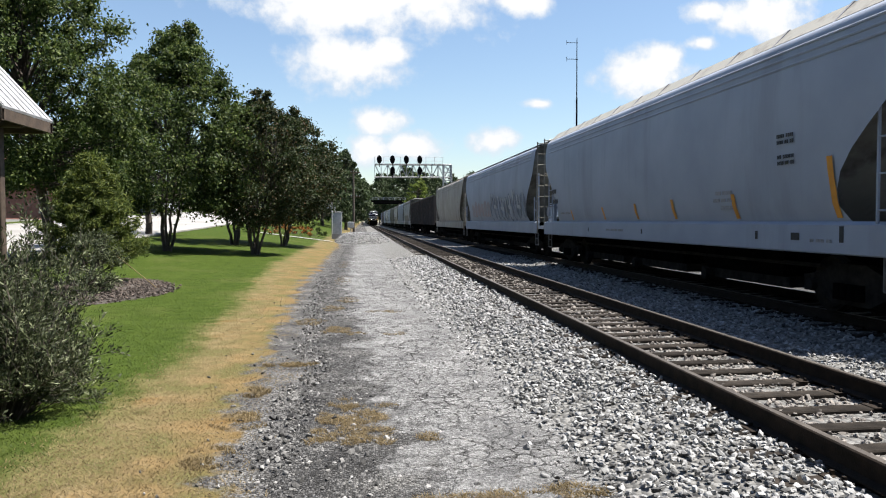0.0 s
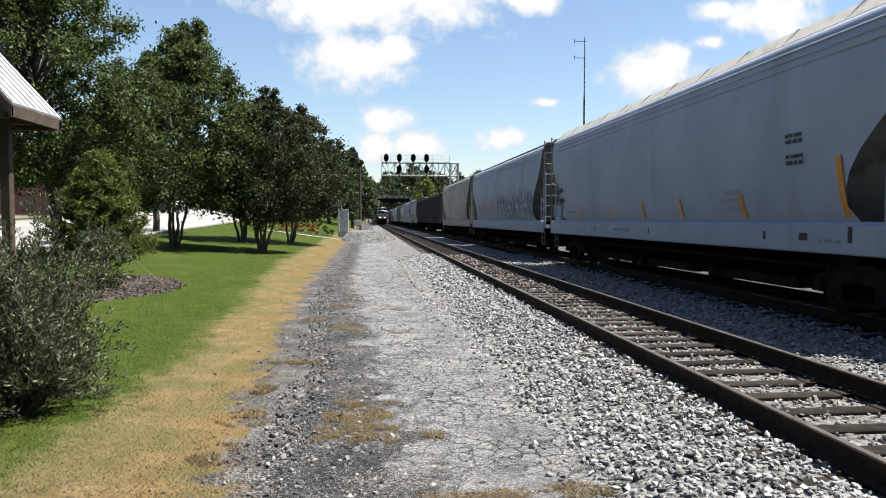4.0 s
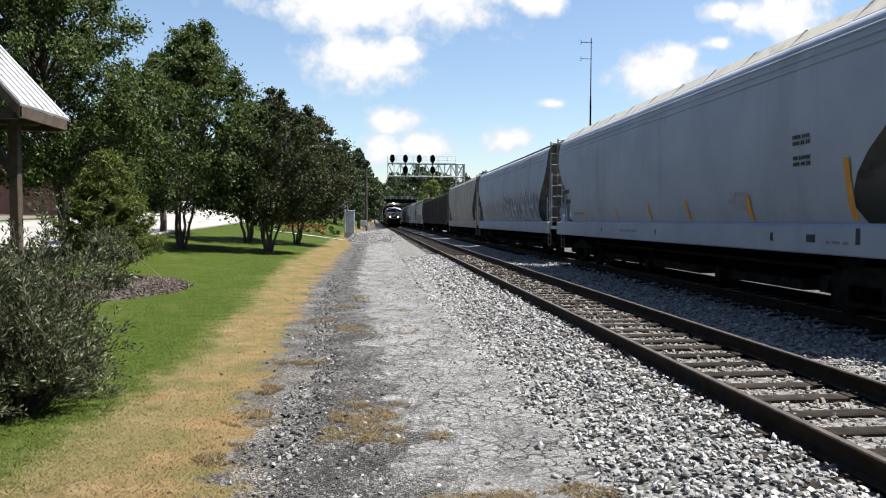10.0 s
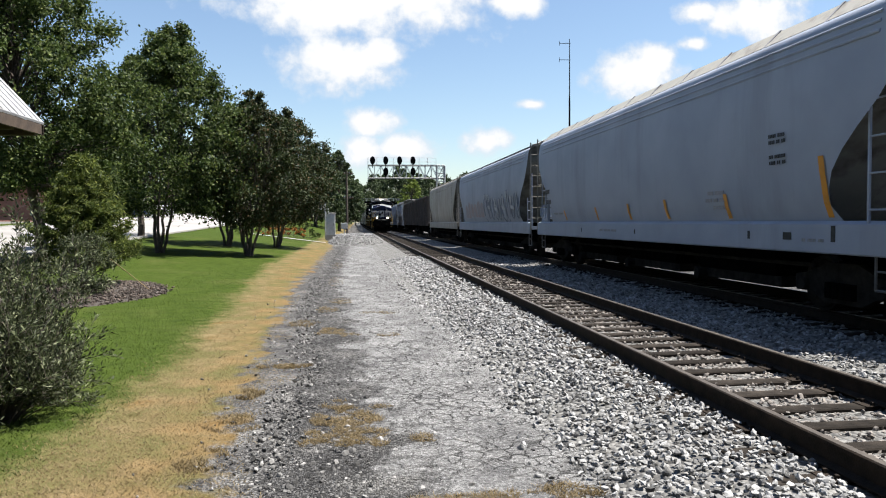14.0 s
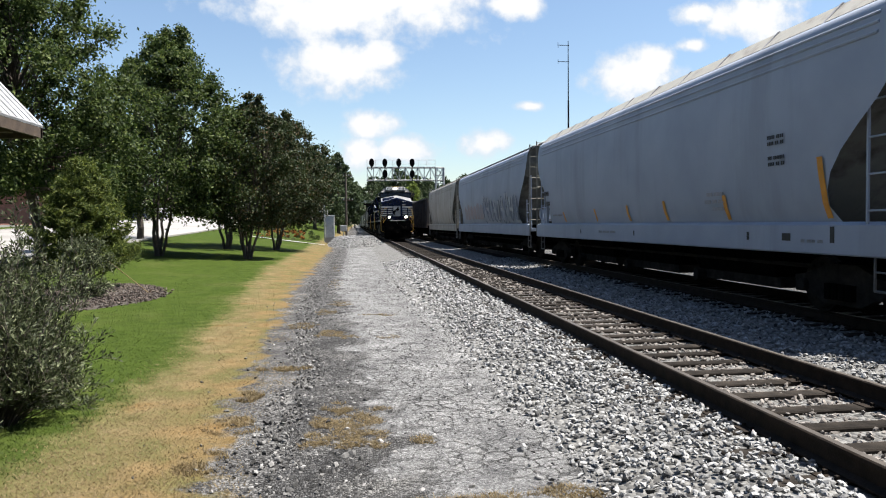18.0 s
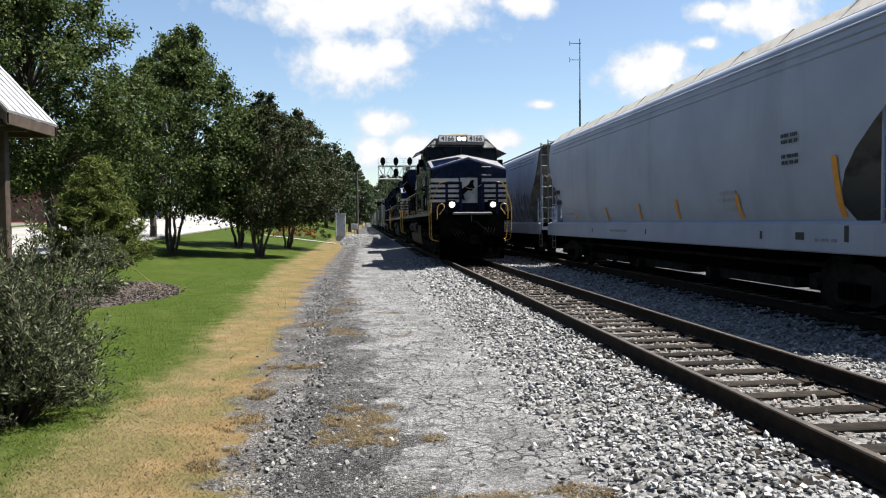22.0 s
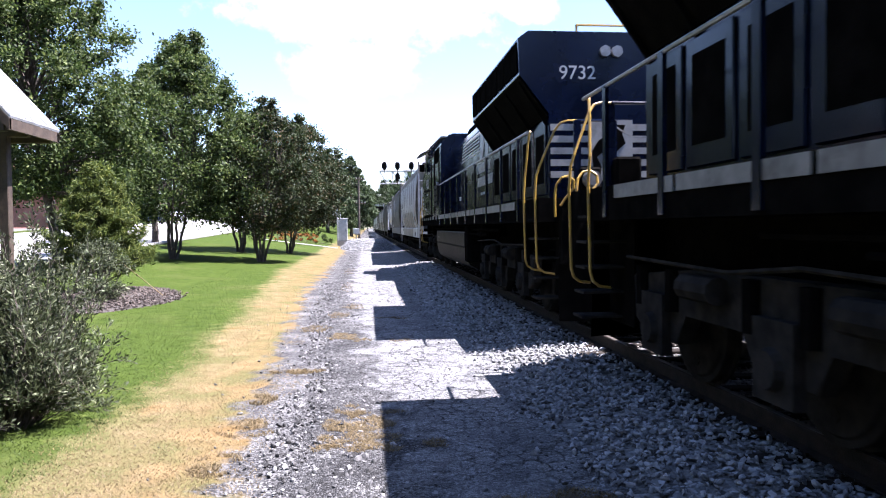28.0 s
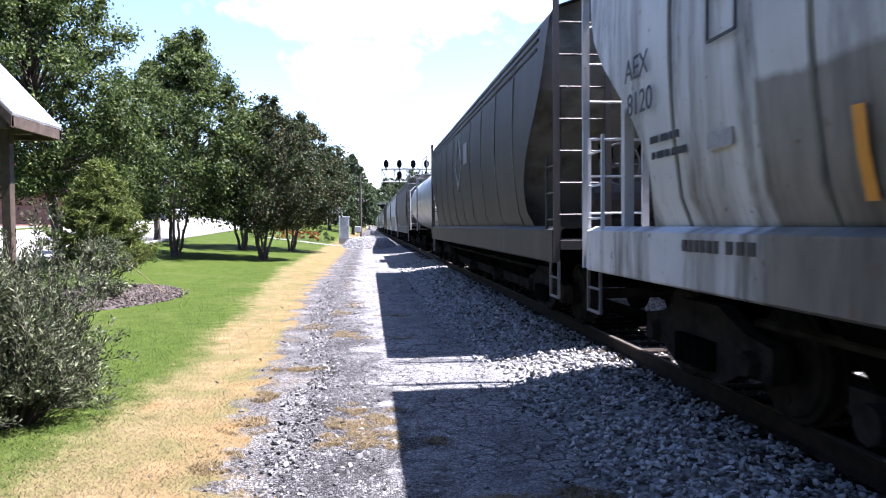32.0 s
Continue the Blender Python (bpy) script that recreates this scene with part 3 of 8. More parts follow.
def land(x, y):
    """Height of the ground: level by the track, rising across the lawn and with distance."""
    side = min(max((-x - 1.8) / 11.5, 0), 1.0) + max(0.0, min((-x - 13.3) / 60, 0.25))
    return side * 0.024 * min(max(y - 4, 0), 150) + 0.02 * noise.noise((x * 0.3, y * 0.3, 0)) * min(1, max(-x - 1.5, 0))


def spread(lo, hi, first, grow, limit):
    out, step, v = [lo], first, lo
    while v < hi:
        v += step
        out.append(min(v, hi))
        step = min(step * grow, limit)
    return out


def make_ground():
    left = [-v for v in spread(1.0, 700, 0.5, 1.12, 60)][::-1]
    xs = left + [0.0, 1.0, 1.6, 2.5, 12.0] + spread(13, 700, 3, 1.4, 90)
    ys = [-v for v in spread(3, 120, 2, 1.3, 30)][::-1] + spread(0, 1600, 0.8, 1.05, 90)
    verts = [(x, y, land(x, y) - (0.03 if x > -0.2 else 0.0)) for y in ys for x in xs]
    n = len(xs)
    faces = [(j * n + i, j * n + i + 1, (j + 1) * n + i + 1, (j + 1) * n + i) for j in range(len(ys) - 1) for i in range(n - 1)]
    ob = sheet("ground", verts, faces, M_GROUND, smooth=True)
    tagged(ob, "green mown lawn fading to dry straw-coloured grass along the gravel", "lawn", kind="structure")


def strip(name, left, right, y0, y1, step, z, material, label, category, cols=5, rough=0.0):
    """A ragged-edged strip along the track; left and right are functions of y."""
    ys = [-40, -24, -12, -5, -2] + spread(y0, y1, step, 1.02, 4)
    verts, faces = [], []
    for y in ys:
        a, b = left(y), right(y)
        for i in range(cols):
            x = a + (b - a) * i / (cols - 1)
            lift = z if 0 < i < cols - 1 else -0.02
            verts.append((x, y, lift + max(0, land(x, y)) + rough * noise.noise((x * 1.7, y * 1.7, 3))))
    for j in range(len(ys) - 1):
        for i in range(cols - 1):
            k = j * cols + i
            faces.append((k, k + 1, k + cols + 1, k + cols))
    ob = sheet(name, verts, faces, material, smooth=True)
    return tagged(ob, label, category, kind="structure")


def wave(y, seed, size=0.2, rate=0.5):
    return size * (noise.noise((y * rate, seed, 0)) + 0.5 * noise.noise((y * rate * 3, seed + 7, 0)) + 0.3 * noise.noise((y * rate * 9, seed + 3, 0)))


def path_left(y):
    return 0.12 - min(0.65, max(0, y - 8) * 0.045) + wave(y, 2, 0.28)


def toe(y):
    return 1.78 - min(0.5, max(0, y - 7) * 0.035) + wave(y, 9, 0.12)


def dirt_left(y):
    return -1.05 - min(0.55, max(0, y - 8) * 0.045) + 0.3 * max(0, 5.7 - y) + wave(y, 5, 0.25)


BED = [(1.35, -0.03), (1.75, 0.02), (2.35, 0.11), (2.7, 0.135), (3.12, 0.13), (3.3, 0.108), (4.6, 0.108), (4.8, 0.12), (5.2, 0.125), (5.8, 0.10), (6.5, 0.06), (7.1, 0.12), (9.8, 0.12), (10.8, 0.06), (11.5, -0.06), (24.0, -0.3)]


def bed_height(x):
    for (x0, z0), (x1, z1) in zip(BED, BED[1:]):
        if x0 <= x <= x1:
            return z0 + (z1 - z0) * (x - x0) / (x1 - x0)
    return 0.0


def make_bed():
    ys = [-60] + spread(0, 420, 0.5, 1.03, 6)
    verts, faces = [], []
    cols = [1.35] + [1.5 + 0.25 * i for i in range(37)] + [11.5, 14, 18, 24.0]
    for y in ys:
        for i, x in enumerate(cols):
            xx = x if i > 2 else x + toe(y) - 1.78
            verts.append((xx, y, bed_height(x) + (0.02 * noise.noise((x * 4, y * 4, 1)) if 0 < i < len(cols) - 1 else 0)))
    n = len(cols)
    for j in range(len(ys) - 1):
        for i in range(n - 1):
            k = j * n + i
            faces.append((k, k + 1, k + n + 1, k + n))
    tagged(sheet("ballast_bed", verts, faces, M_BED, smooth=True), "pale grey crushed granite ballast under the two tracks", "ballast", kind="structure")


def pebble_shapes(count, rng):
    shapes = []
    for _ in range(count):
        bm = bmesh.new()
        bmesh.ops.create_icosphere(bm, subdivisions=1, radius=1)
        for v in bm.verts:
            v.co *= rng.uniform(0.55, 1.3)
            v.co = Vector((v.co.x * 1.0, v.co.y * 0.72, v.co.z * 0.55))
        bm.verts.ensure_lookup_table()
        shapes.append((np.array([v.co[:] for v in bm.verts]), np.array([[v.index for v in f.verts] for f in bm.faces])))
        bm.free()
    return shapes


def random_turns(n, rng):
    q = rng.normal(size=(n, 4))
    q /= np.linalg.norm(q, axis=1)[:, None]
    w, x, y, z = q.T
    return np.stack([1 - 2 * (y * y + z * z), 2 * (x * y - z * w), 2 * (x * z + y * w), 2 * (x * y + z * w), 1 - 2 * (x * x + z * z), 2 * (y * z - x * w),
                     2 * (x * z - y * w), 2 * (y * z + x * w), 1 - 2 * (x * x + y * y)], 1).reshape(n, 3, 3)


def mesh_from(name, verts, faces, material, corners=3):
    me = bpy.data.meshes.new(name)
    nf = len(faces)
    me.vertices.add(len(verts))
    me.vertices.foreach_set("co", np.asarray(verts, dtype=np.float32).ravel())
    me.loops.add(nf * corners)
    me.loops.foreach_set("vertex_index", np.asarray(faces, dtype=np.int32).ravel())
    me.polygons.add(nf)
    me.polygons.foreach_set("loop_start", np.arange(0, nf * corners, corners, dtype=np.int32))
    me.materials.append(material)
    me.polygons.foreach_set("use_smooth", np.zeros(nf, dtype=bool))
    me.update(calc_edges=True)
    me.validate()
    return new(name, me)


def scatter(name, places, sizes, material, label, seed, category="stones"):
    """Loose stones at the places given, as one piece of ground cover."""
    py, rng = random.Random(seed), np.random.default_rng(seed)
    shapes = pebble_shapes(14, py)
    n = len(places)
    turns, kind = random_turns(n, rng), rng.integers(0, len(shapes), n)
    vs, fs, at = [], [], 0
    for k, (v, f) in enumerate(shapes):
        pick = np.nonzero(kind == k)[0]
        if not len(pick):
            continue
        p = np.einsum("nij,vj->nvi", turns[pick], v) * sizes[pick][:, None, None]
        p[:, :, 2] *= 0.8
        p += places[pick][:, None, :]
        vs.append(p.reshape(-1, 3))
        fs.append((f[None] + (np.arange(len(pick)) * len(v))[:, None, None] + at).reshape(-1, 3))
        at += len(pick) * len(v)
    ob = mesh_from(name, np.concatenate(vs), np.concatenate(fs), material)
    return tagged(ob, label, category, kind="stuff")


def make_stones():
    rng = np.random.default_rng(4)
    places, sizes, stained, stained_sizes = [], [], [], []
    # density falls and size holds with distance from the walk's stand
    for y0, y1, density in ((-5, 1.5, 90), (1.5, 8, 430), (8, 16, 260), (16, 34, 95)):
        for x0, x1, share in ((1.2, 3.12, 1.0), (3.25, 4.65, 0.85), (4.8, 7.6, 0.45)):
            n = int(density * share * (y1 - y0) * (x1 - x0))
            x, y = rng.uniform(x0, x1, n), rng.uniform(y0, y1, n)
            for a, b in zip(x, y):
                if a < toe(b) - 0.25 + 0.45 * rng.random() ** 2 and rng.random() < 0.93:
                    continue
                size = 0.030 * (0.6 + 0.8 * rng.random()) * (1.0 if y1 < 10 else 1.15 if y1 < 20 else 1.6)
                shoulder = x1 < 3.2
                z = bed_height(a) + (rng.uniform(-0.01, 0.045) if shoulder else rng.uniform(-0.03, 0.016))
                if not shoulder and x1 > 6:
                    z += 0.02
                if 3.2 < a < 4.7:
                    stained.append((a, b, z + rng.uniform(0.0, 0.014)))
                    stained_sizes.append(size)
                    continue
                places.append((a, b, max(z, 0.005)))
                sizes.append(size)
    scatter("stained_ballast_stones", np.array(stained), np.array(stained_sizes), M_STONE_BROWN, "brown-stained granite ballast stones between the rails", 14)
    scatter("ballast_stones", np.array(places), np.array(sizes), M_STONE, "loose pale grey granite ballast stones beside the rails", 11)
    places, sizes = [], []
    for _ in range(34000):
        y = rng.uniform(2.6, 24)
        x = rng.uniform(-1.4, 1.9) if rng.random() < 0.85 else rng.uniform(-2.0, 0)
        if x < dirt_left(y) + 0.2 and rng.random() < 0.93:
            continue
        on_path = path_left(y) < x < toe(y) - 0.15
        if on_path and rng.random() < (0.86 if x < toe(y) - 0.45 else 0.45):
            continue
        places.append((x, y, 0.010))
        sizes.append(0.004 + 0.030 * rng.random() ** 3.2)
    for _ in range(210):
        x, y = rng.normal(-0.35, 0.42), 4.3 + 3.6 * rng.random() ** 1.5
        if -1.1 < x < 1.0:
            places.append((x, y, 0.014))
            sizes.append(0.012 + 0.034 * rng.random() ** 2.0)
    scatter("gravel", np.array(places), np.array(sizes), M_PEBBLE, "loose dark and pale gravel scattered on the dirt", 12, "gravel")
    # heap of ballast beside the equipment case
    places, sizes = [], []
    for _ in range(5000):
        x, y = rng.uniform(-2.4, 2.6), rng.uniform(53, 74)
        h = heap(x, y)
        if h > 0.03:
            places.append((x, y, h + rng.uniform(-0.02, 0.05)))
            sizes.append(0.055 * (0.6 + 0.9 * rng.random()))
    scatter("ballast_heap_stones", np.array(places), np.array(sizes), M_STONE, "stones lying on a heap of pale grey ballast", 13)


def heap(x, y):
    a = 1 - ((x - 0.0) / 2.5) ** 2 - ((y - 64) / 10) ** 2
    return max(0.0, 0.72 * min(1, a * 1.8)) + 0.05 * noise.noise((x, y * 0.6, 0)) if a > 0 else 0.0


def make_heap():
    nx, ny = 22, 40
    verts = [(-2.6 + 5.2 * i / nx, 53.5 + 21 * j / ny, heap(-2.6 + 5.2 * i / nx, 53.5 + 21 * j / ny) - 0.02) for j in range(ny + 1) for i in range(nx + 1)]
    faces = [(j * (nx + 1) + i, j * (nx + 1) + i + 1, (j + 1) * (nx + 1) + i + 1, (j + 1) * (nx + 1) + i) for j in range(ny) for i in range(nx)]
    tagged(sheet("ballast_heap", verts, faces, M_BED, smooth=True), "low heap of pale grey ballast at the end of the path", "ballast", kind="structure")


def blades(name, places, height, material, label, seed, lean=0.5, width=0.006):
    rng = np.random.default_rng(seed)
    n = len(places)
    h = height * rng.uniform(0.5, 1.25, n)
    q = rng.uniform(0, 2 * np.pi, n)
    away = np.stack([np.cos(q), np.sin(q), np.zeros(n)], 1) * (lean * h * rng.uniform(0.2, 1.3, n))[:, None]
    q2 = rng.uniform(0, 2 * np.pi, n)
    side = np.stack([np.cos(q2), np.sin(q2), np.zeros(n)], 1) * width
    up = np.zeros((n, 3))
    up[:, 2] = h
    mid = places + up * 0.6 + away * 0.35
    v = np.stack([places - side, places + side, mid + side * 0.7, mid - side * 0.7, places + up + away], 1).reshape(-1, 3)
    base = (np.arange(n) * 5)[:, None, None]
    f = (np.array([[0, 1, 2], [0, 2, 3], [3, 2, 4]])[None] + base).reshape(-1, 3)
    return tagged(mesh_from(name, v, f, material), label, "grass", kind="stuff")


def make_grass():
    rng = np.random.default_rng(8)
    green, straw = [], []
    n = 135000
    # thinning with the square of the distance
    for x, y in zip(rng.uniform(-5.4, -0.5, n), 1.0 / (1 / 2.4 - rng.random(n) * (1 / 2.4 - 1 / 34))):
        wob = noise.noise((x * 0.45, y * 0.45, 0)) * 0.8 + noise.noise((x * 3, y * 3, 0)) * 0.25
        p = (x, y, land(x, y) - 0.004)
        if rng.random() < (-2.35 - min(1.1, 0.055 * max(0.0, y - 10)) + wob * 0.6 - x) / 0.5:
            green.append(p)
        elif rng.random() < min(1.0, max(0.0, (dirt_left(y) + 0.35 * wob + 0.25 - x) / 0.5)):
            straw.append(p)
    blades("lawn_grass", np.array(green), 0.027, M_BLADE, "short green mown grass blades", 21, 2.4, 0.0035)
    blades("dry_grass", np.array(straw), 0.022, M_STRAW, "short dry straw-coloured grass blades", 22, 2.4, 0.0035)
    # tufts rooted in the dirt and on the path's edge
    places = []
    for cx, cy, rx, ry, n in ((-0.12, 6.35, 0.36, 0.62, 11000), (-0.20, 7.05, 0.16, 0.22, 1300), (0.16, 5.92, 0.22, 0.22, 2600), (-0.34, 5.85, 0.14, 0.12, 700), (0.22, 6.95, 0.12, 0.08, 300), (0.58, 5.87, 0.14, 0.12, 700), (-0.45, 11.9, 0.26, 0.42, 3000), (-0.15, 11.5, 0.2, 0.2, 1000),
                              (-0.60, 14.9, 0.24, 0.5, 1500), (-0.36, 16.4, 0.28, 0.6, 1500), (-0.92, 9.15, 0.36, 0.16, 1400), (-1.14, 7.7, 0.16, 0.25, 900), (0.42, 14.2, 0.4, 0.2, 900), (0.5, 11.4, 0.2, 0.2, 500), (-1.1, 6.6, 0.3, 0.3, 1200), (-0.95, 12.9, 0.3, 0.5, 1200), (0.70, 4.55, 0.42, 0.14, 2600),
                              (1.38, 4.55, 0.3, 0.16, 1500), (-0.6, 22, 0.25, 1.8, 1200), (-0.75, 30, 0.25, 2.5, 900), (-1.2, 5.6, 0.2, 0.3, 900)):
        for _ in range(n):
            r, q = math.sqrt(rng.random()), rng.uniform(0, 2 * math.pi)
            x, y = cx + rx * r * math.cos(q), cy + ry * r * math.sin(q)
            if noise.noise((x * 5, y * 5, 2)) + 0.35 * noise.noise((x * 17, y * 17, 5)) > -0.22 + 0.30 * r:
                places.append((x, y, 0.0))
    blades("grass_tufts", np.array(places), 0.034, M_STRAW, "dry straw-coloured grass tufts growing through the gravel", 23, 1.7, 0.004)


def make_track(name, x, label, count_near, y_near):
    track = thing(name, x, 0, RT, label, "railway track")
    track["kind"] = "structure"
    prof = [(-0.07, -0.178), (0.07, -0.178), (0.07, -0.165), (0.012, -0.145), (0.010, -0.045), (0.036, -0.036), (0.037, -0.008), (0.028, 0.0), (-0.028, 0.0), (-0.037, -0.008), (-0.036, -0.036), (-0.010, -0.045), (-0.012, -0.145), (-0.07, -0.165)]
    for s in (-1, 1):
        bm = bmesh.new()
        prism(bm, [(s * HALF_GAUGE + a, b) for a, b in prof], "y", -60, 420)
        part("rail", bm, M_RAIL, track, "dark rusty steel rail")
        bm = bmesh.new()
        box(bm, s * HALF_GAUGE - 0.026, s * HALF_GAUGE + 0.026, -60, 420, 0.0, 0.002)
        part("rail_head", bm, M_RAILTOP, track, "dull worn running surface")
    tie = bevelled(-1.3, 1.3, -0.088, 0.088, -0.36, -0.182, 0.012, 1)
    tie_mesh = None
    plate = bmesh.new()
    for s in (-1, 1):
        box(plate, s * HALF_GAUGE - 0.17, s * HALF_GAUGE + 0.17, -0.095, 0.095, -0.184, -0.174)
        for a, b in ((-0.09, -0.06), (0.09, 0.06), (-0.09, 0.06)):
            box(plate, s * HALF_GAUGE + a - 0.012, s * HALF_GAUGE + a + 0.012, b - 0.012, b + 0.012, -0.178, -0.145)
    plate_mesh = None
    rng = random.Random(5)
    pitch, y = 0.52, y_near
    far = bmesh.new()
    i = 0
    while y < 300:
        if i < count_near:
            if tie_mesh is None:
                ob = part("tie", tie, M_TIE, track)
                tie_mesh = ob.data
                pl = part("tie_plate", plate, M_RAIL, ob)
                plate_mesh = pl.data
            else:
                ob = new("tie", tie_mesh)
                ob.parent = track
                if i < 75:
                    pl = new("tie_plate", plate_mesh)
                    pl.parent = ob
            ob.matrix_basis = pose(rng.uniform(-0.05, 0.05), y, rng.uniform(-0.012, 0.006), 0, 0, rng.uniform(-0.8, 0.8))
        else:
            box(far, -1.3, 1.3, y - 0.115, y + 0.115, -0.36, -0.182)
        y += pitch + rng.uniform(-0.03, 0.03)
        i += 1
    ob = part("far_ties", far, M_TIE, track)
    ob["kind"] = "stuff"


make_ground()
make_bed()
strip("path", lambda y: path_left(y) - 0.75, lambda y: toe(y) + 0.15, 0.5, 62, 0.12, 0.014, M_ASPHALT, "cracked pale grey asphalt path crumbling to dark gravelly dirt", "path", 14, 0.010)
make_heap()


def make_road():
    verts, faces, ys = [], [], spread(-40, 190, 2, 1.02, 5)
    cols = (-12.7, -13.0, -17, -22, -27, -27.3)
    for y in ys:
        for i, x in enumerate(cols):
            verts.append((x, y, land(x, y) + (0.05 if 0 < i < 5 else -0.03)))
    n = len(cols)
    for j in range(len(ys) - 1):
        for i in range(n - 1):
            k = j * n + i
            faces.append((k, k + 1, k + n + 1, k + n))
    tagged(sheet("road", verts, faces, M_CONCRETE, smooth=True), "pale sunlit concrete street beyond the lawn", "road", kind="structure")
    bm = bmesh.new()
    for x in (-12.85, -27.2):
        for a, b in zip(ys, ys[1:]):
            vs = box(bm, x - 0.09, x + 0.09, a, b, 0, 0.1)
            for v in vs:
                v.co.z += land(v.co.x, v.co.y) + 0.02
    tagged(part("kerb", bm, M_CONCRETE), "low pale concrete kerb along the street", "kerb", kind="structure")
    # pale footway by the flower beds
    verts, faces = [], []
    for i in range(11):
        x = -9 + i * 0.65
        y = 62 - i * 0.2
        for dy in (0, 1.1):
            verts.append((x, y + dy, land(x, y + dy) + 0.06))
    for i in range(10):
        faces.append((2 * i, 2 * i + 2, 2 * i + 3, 2 * i + 1))
    tagged(sheet("pavement", verts, faces, M_CONCRETE), "narrow pale concrete walk across the far lawn", "pavement", kind="structure")


make_road()
make_track("track_1", TRACK_1, "clear railway track with rusty rails and weathered wooden ties", 180, -14.0)
make_track("track_2", TRACK_2, "railway track under the standing freight cars", 125, -14.0)
# ---- rolling stock ----
WHEELS = []  # (wheelset, radius) of the running train


def wheelset(truck, y, radius, running):
    bm = bmesh.new()
    for s in (-1, 1):
        rod(bm, (s * 0.70, 0, 0), (s * 0.735, 0, 0), radius + 0.028, 28)
        rod(bm, (s * 0.735, 0, 0), (s * 0.83, 0, 0), radius, 28)
        rod(bm, (s * 0.83, 0, 0), (s * 0.86, 0, 0), radius * 0.9, 28, radius * 0.86)
        rod(bm, (s * 0.86, 0, 0), (s * 0.94, 0, 0), 0.16, 14)
        for k in range(6):
            q = k * math.pi / 3
            rod(bm, (s * 0.85, math.cos(q) * radius * 0.6, math.sin(q) * radius * 0.6), (s * 0.868, math.cos(q) * radius * 0.6, math.sin(q) * radius * 0.6), 0.05, 6)
    rod(bm, (-0.95, 0, 0), (0.95, 0, 0), 0.08, 10)
    ob = part("wheelset", bm, M_TRUCK, truck, "dark steel wheels on an axle")
    ob.location = (0, y, radius)
    if running:
        WHEELS.append((ob, radius))
    return ob


def freight_truck(car, y, running):
    """Two-axle truck with cast side frames, springs and bearing caps."""
    truck = new("truck")
    truck.parent, truck.location = car, (0, y, 0)
    r = 0.45
    for dy in (-0.88, 0.88):
        wheelset(truck, dy, r, running)
    for s in (-1, 1):
        bm = bmesh.new()
        poly = [(-1.12, 0.34), (-0.72, 0.34), (-0.42, 0.20), (0.42, 0.20), (0.72, 0.34), (1.12, 0.34), (1.14, 0.60), (0.74, 0.66), (0.34, 0.82), (-0.34, 0.82), (-0.74, 0.66), (-1.14, 0.60)]
        prism(bm, poly, "x", s * 1.0, s * 1.14)
        part("side_frame", bm, M_TRUCK, truck)
        bm = bmesh.new()
        for k in range(4):
            rod(bm, (s * 1.16, -0.24 + 0.16 * k, 0.28), (s * 1.16, -0.24 + 0.16 * k, 0.52), 0.083, 8)
        part("spring_nest", bm, M_BLACK, truck)
        for dy in (-0.88, 0.88):
            bm = bmesh.new()
            rod(bm, (s * 1.10, dy, r), (s * 1.22, dy, r), 0.12, 12, 0.09)
            part("bearing_cap", bm, M_TRUCK, truck)
    bm = bmesh.new()
    box(bm, -1.05, 1.05, -0.2, 0.2, 0.55, 0.85)
    part("bolster", bm, M_BLACK, truck)
    return truck


def coupler(car, y, sign):
    bm = bmesh.new()
    box(bm, -0.09, 0.09, min(y, y + sign * 0.5), max(y, y + sign * 0.5), 0.76, 0.96)
    box(bm, -0.17, 0.17, min(y + sign * 0.45, y + sign * 0.72), max(y + sign * 0.45, y + sign * 0.72), 0.70, 1.0)
    part("coupler", bm, M_BLACK, car)
    bm = bmesh.new()
    pts = [(0.35, y, 0.8)] + [(0.35 - 0.02 * k, y + sign * (0.1 + 0.1 * k), 0.75 - 0.28 * math.sin(math.pi * k / 6)) for k in range(7)]
    pipe(bm, pts, 0.025, 6)
    part("air_hose", bm, M_BLACK, car)


def hopper_section(z):
    """Half width of the car body at a height above the rail."""
    pts = [(1.42, 1.36), (1.7, 1.47), (2.3, 1.55), (2.9, 1.58), (3.5, 1.57), (3.95, 1.54), (4.36, 1.48), (4.47, 1.37), (4.56, 1.12), (4.63, 0.8), (4.66, 0.0)]
    for (z0, w0), (z1, w1) in zip(pts, pts[1:]):
        if z0 <= z <= z1:
            return w0 + (w1 - w0) * (z - z0) / (z1 - z0)
    return 0.0


def end_cut(z):
    """How far the side sheet's end stands back from the car's end at a height."""
    pts = [(1.42, 1.82), (1.75, 2.05), (2.1, 2.01), (2.5, 1.68), (2.9, 1.22), (3.25, 0.78), (3.8, 0.5), (4.66, 0.45)]
    for (z0, w0), (z1, w1) in zip(pts, pts[1:]):
        if z0 <= z <= z1:
            return w0 + (w1 - w0) * (z - z0) / (z1 - z0)
    return 0.45


def ladder(parent, x, y, z0, z1, along, width=0.42, step=0.36, material=None, rail=0.017):
    """A ladder with two rails; along: 'x' or 'y' says which way its rungs run."""
    material = material or M_STEEL
    bm = bmesh.new()
    dx, dy = (width / 2, 0) if along == "x" else (0, width / 2)
    for s in (-1, 1):
        box(bm, x + s * dx - rail, x + s * dx + rail, y + s * dy - 0.017, y + s * dy + 0.017, z0, z1)
    z = z0 + 0.2
    while z < z1 - 0.05:
        rod(bm, (x - dx, y - dy, z), (x + dx, y + dy, z), 0.014, 6)
        z += step
    return part("ladder", bm, material, parent, "steel rung ladder")


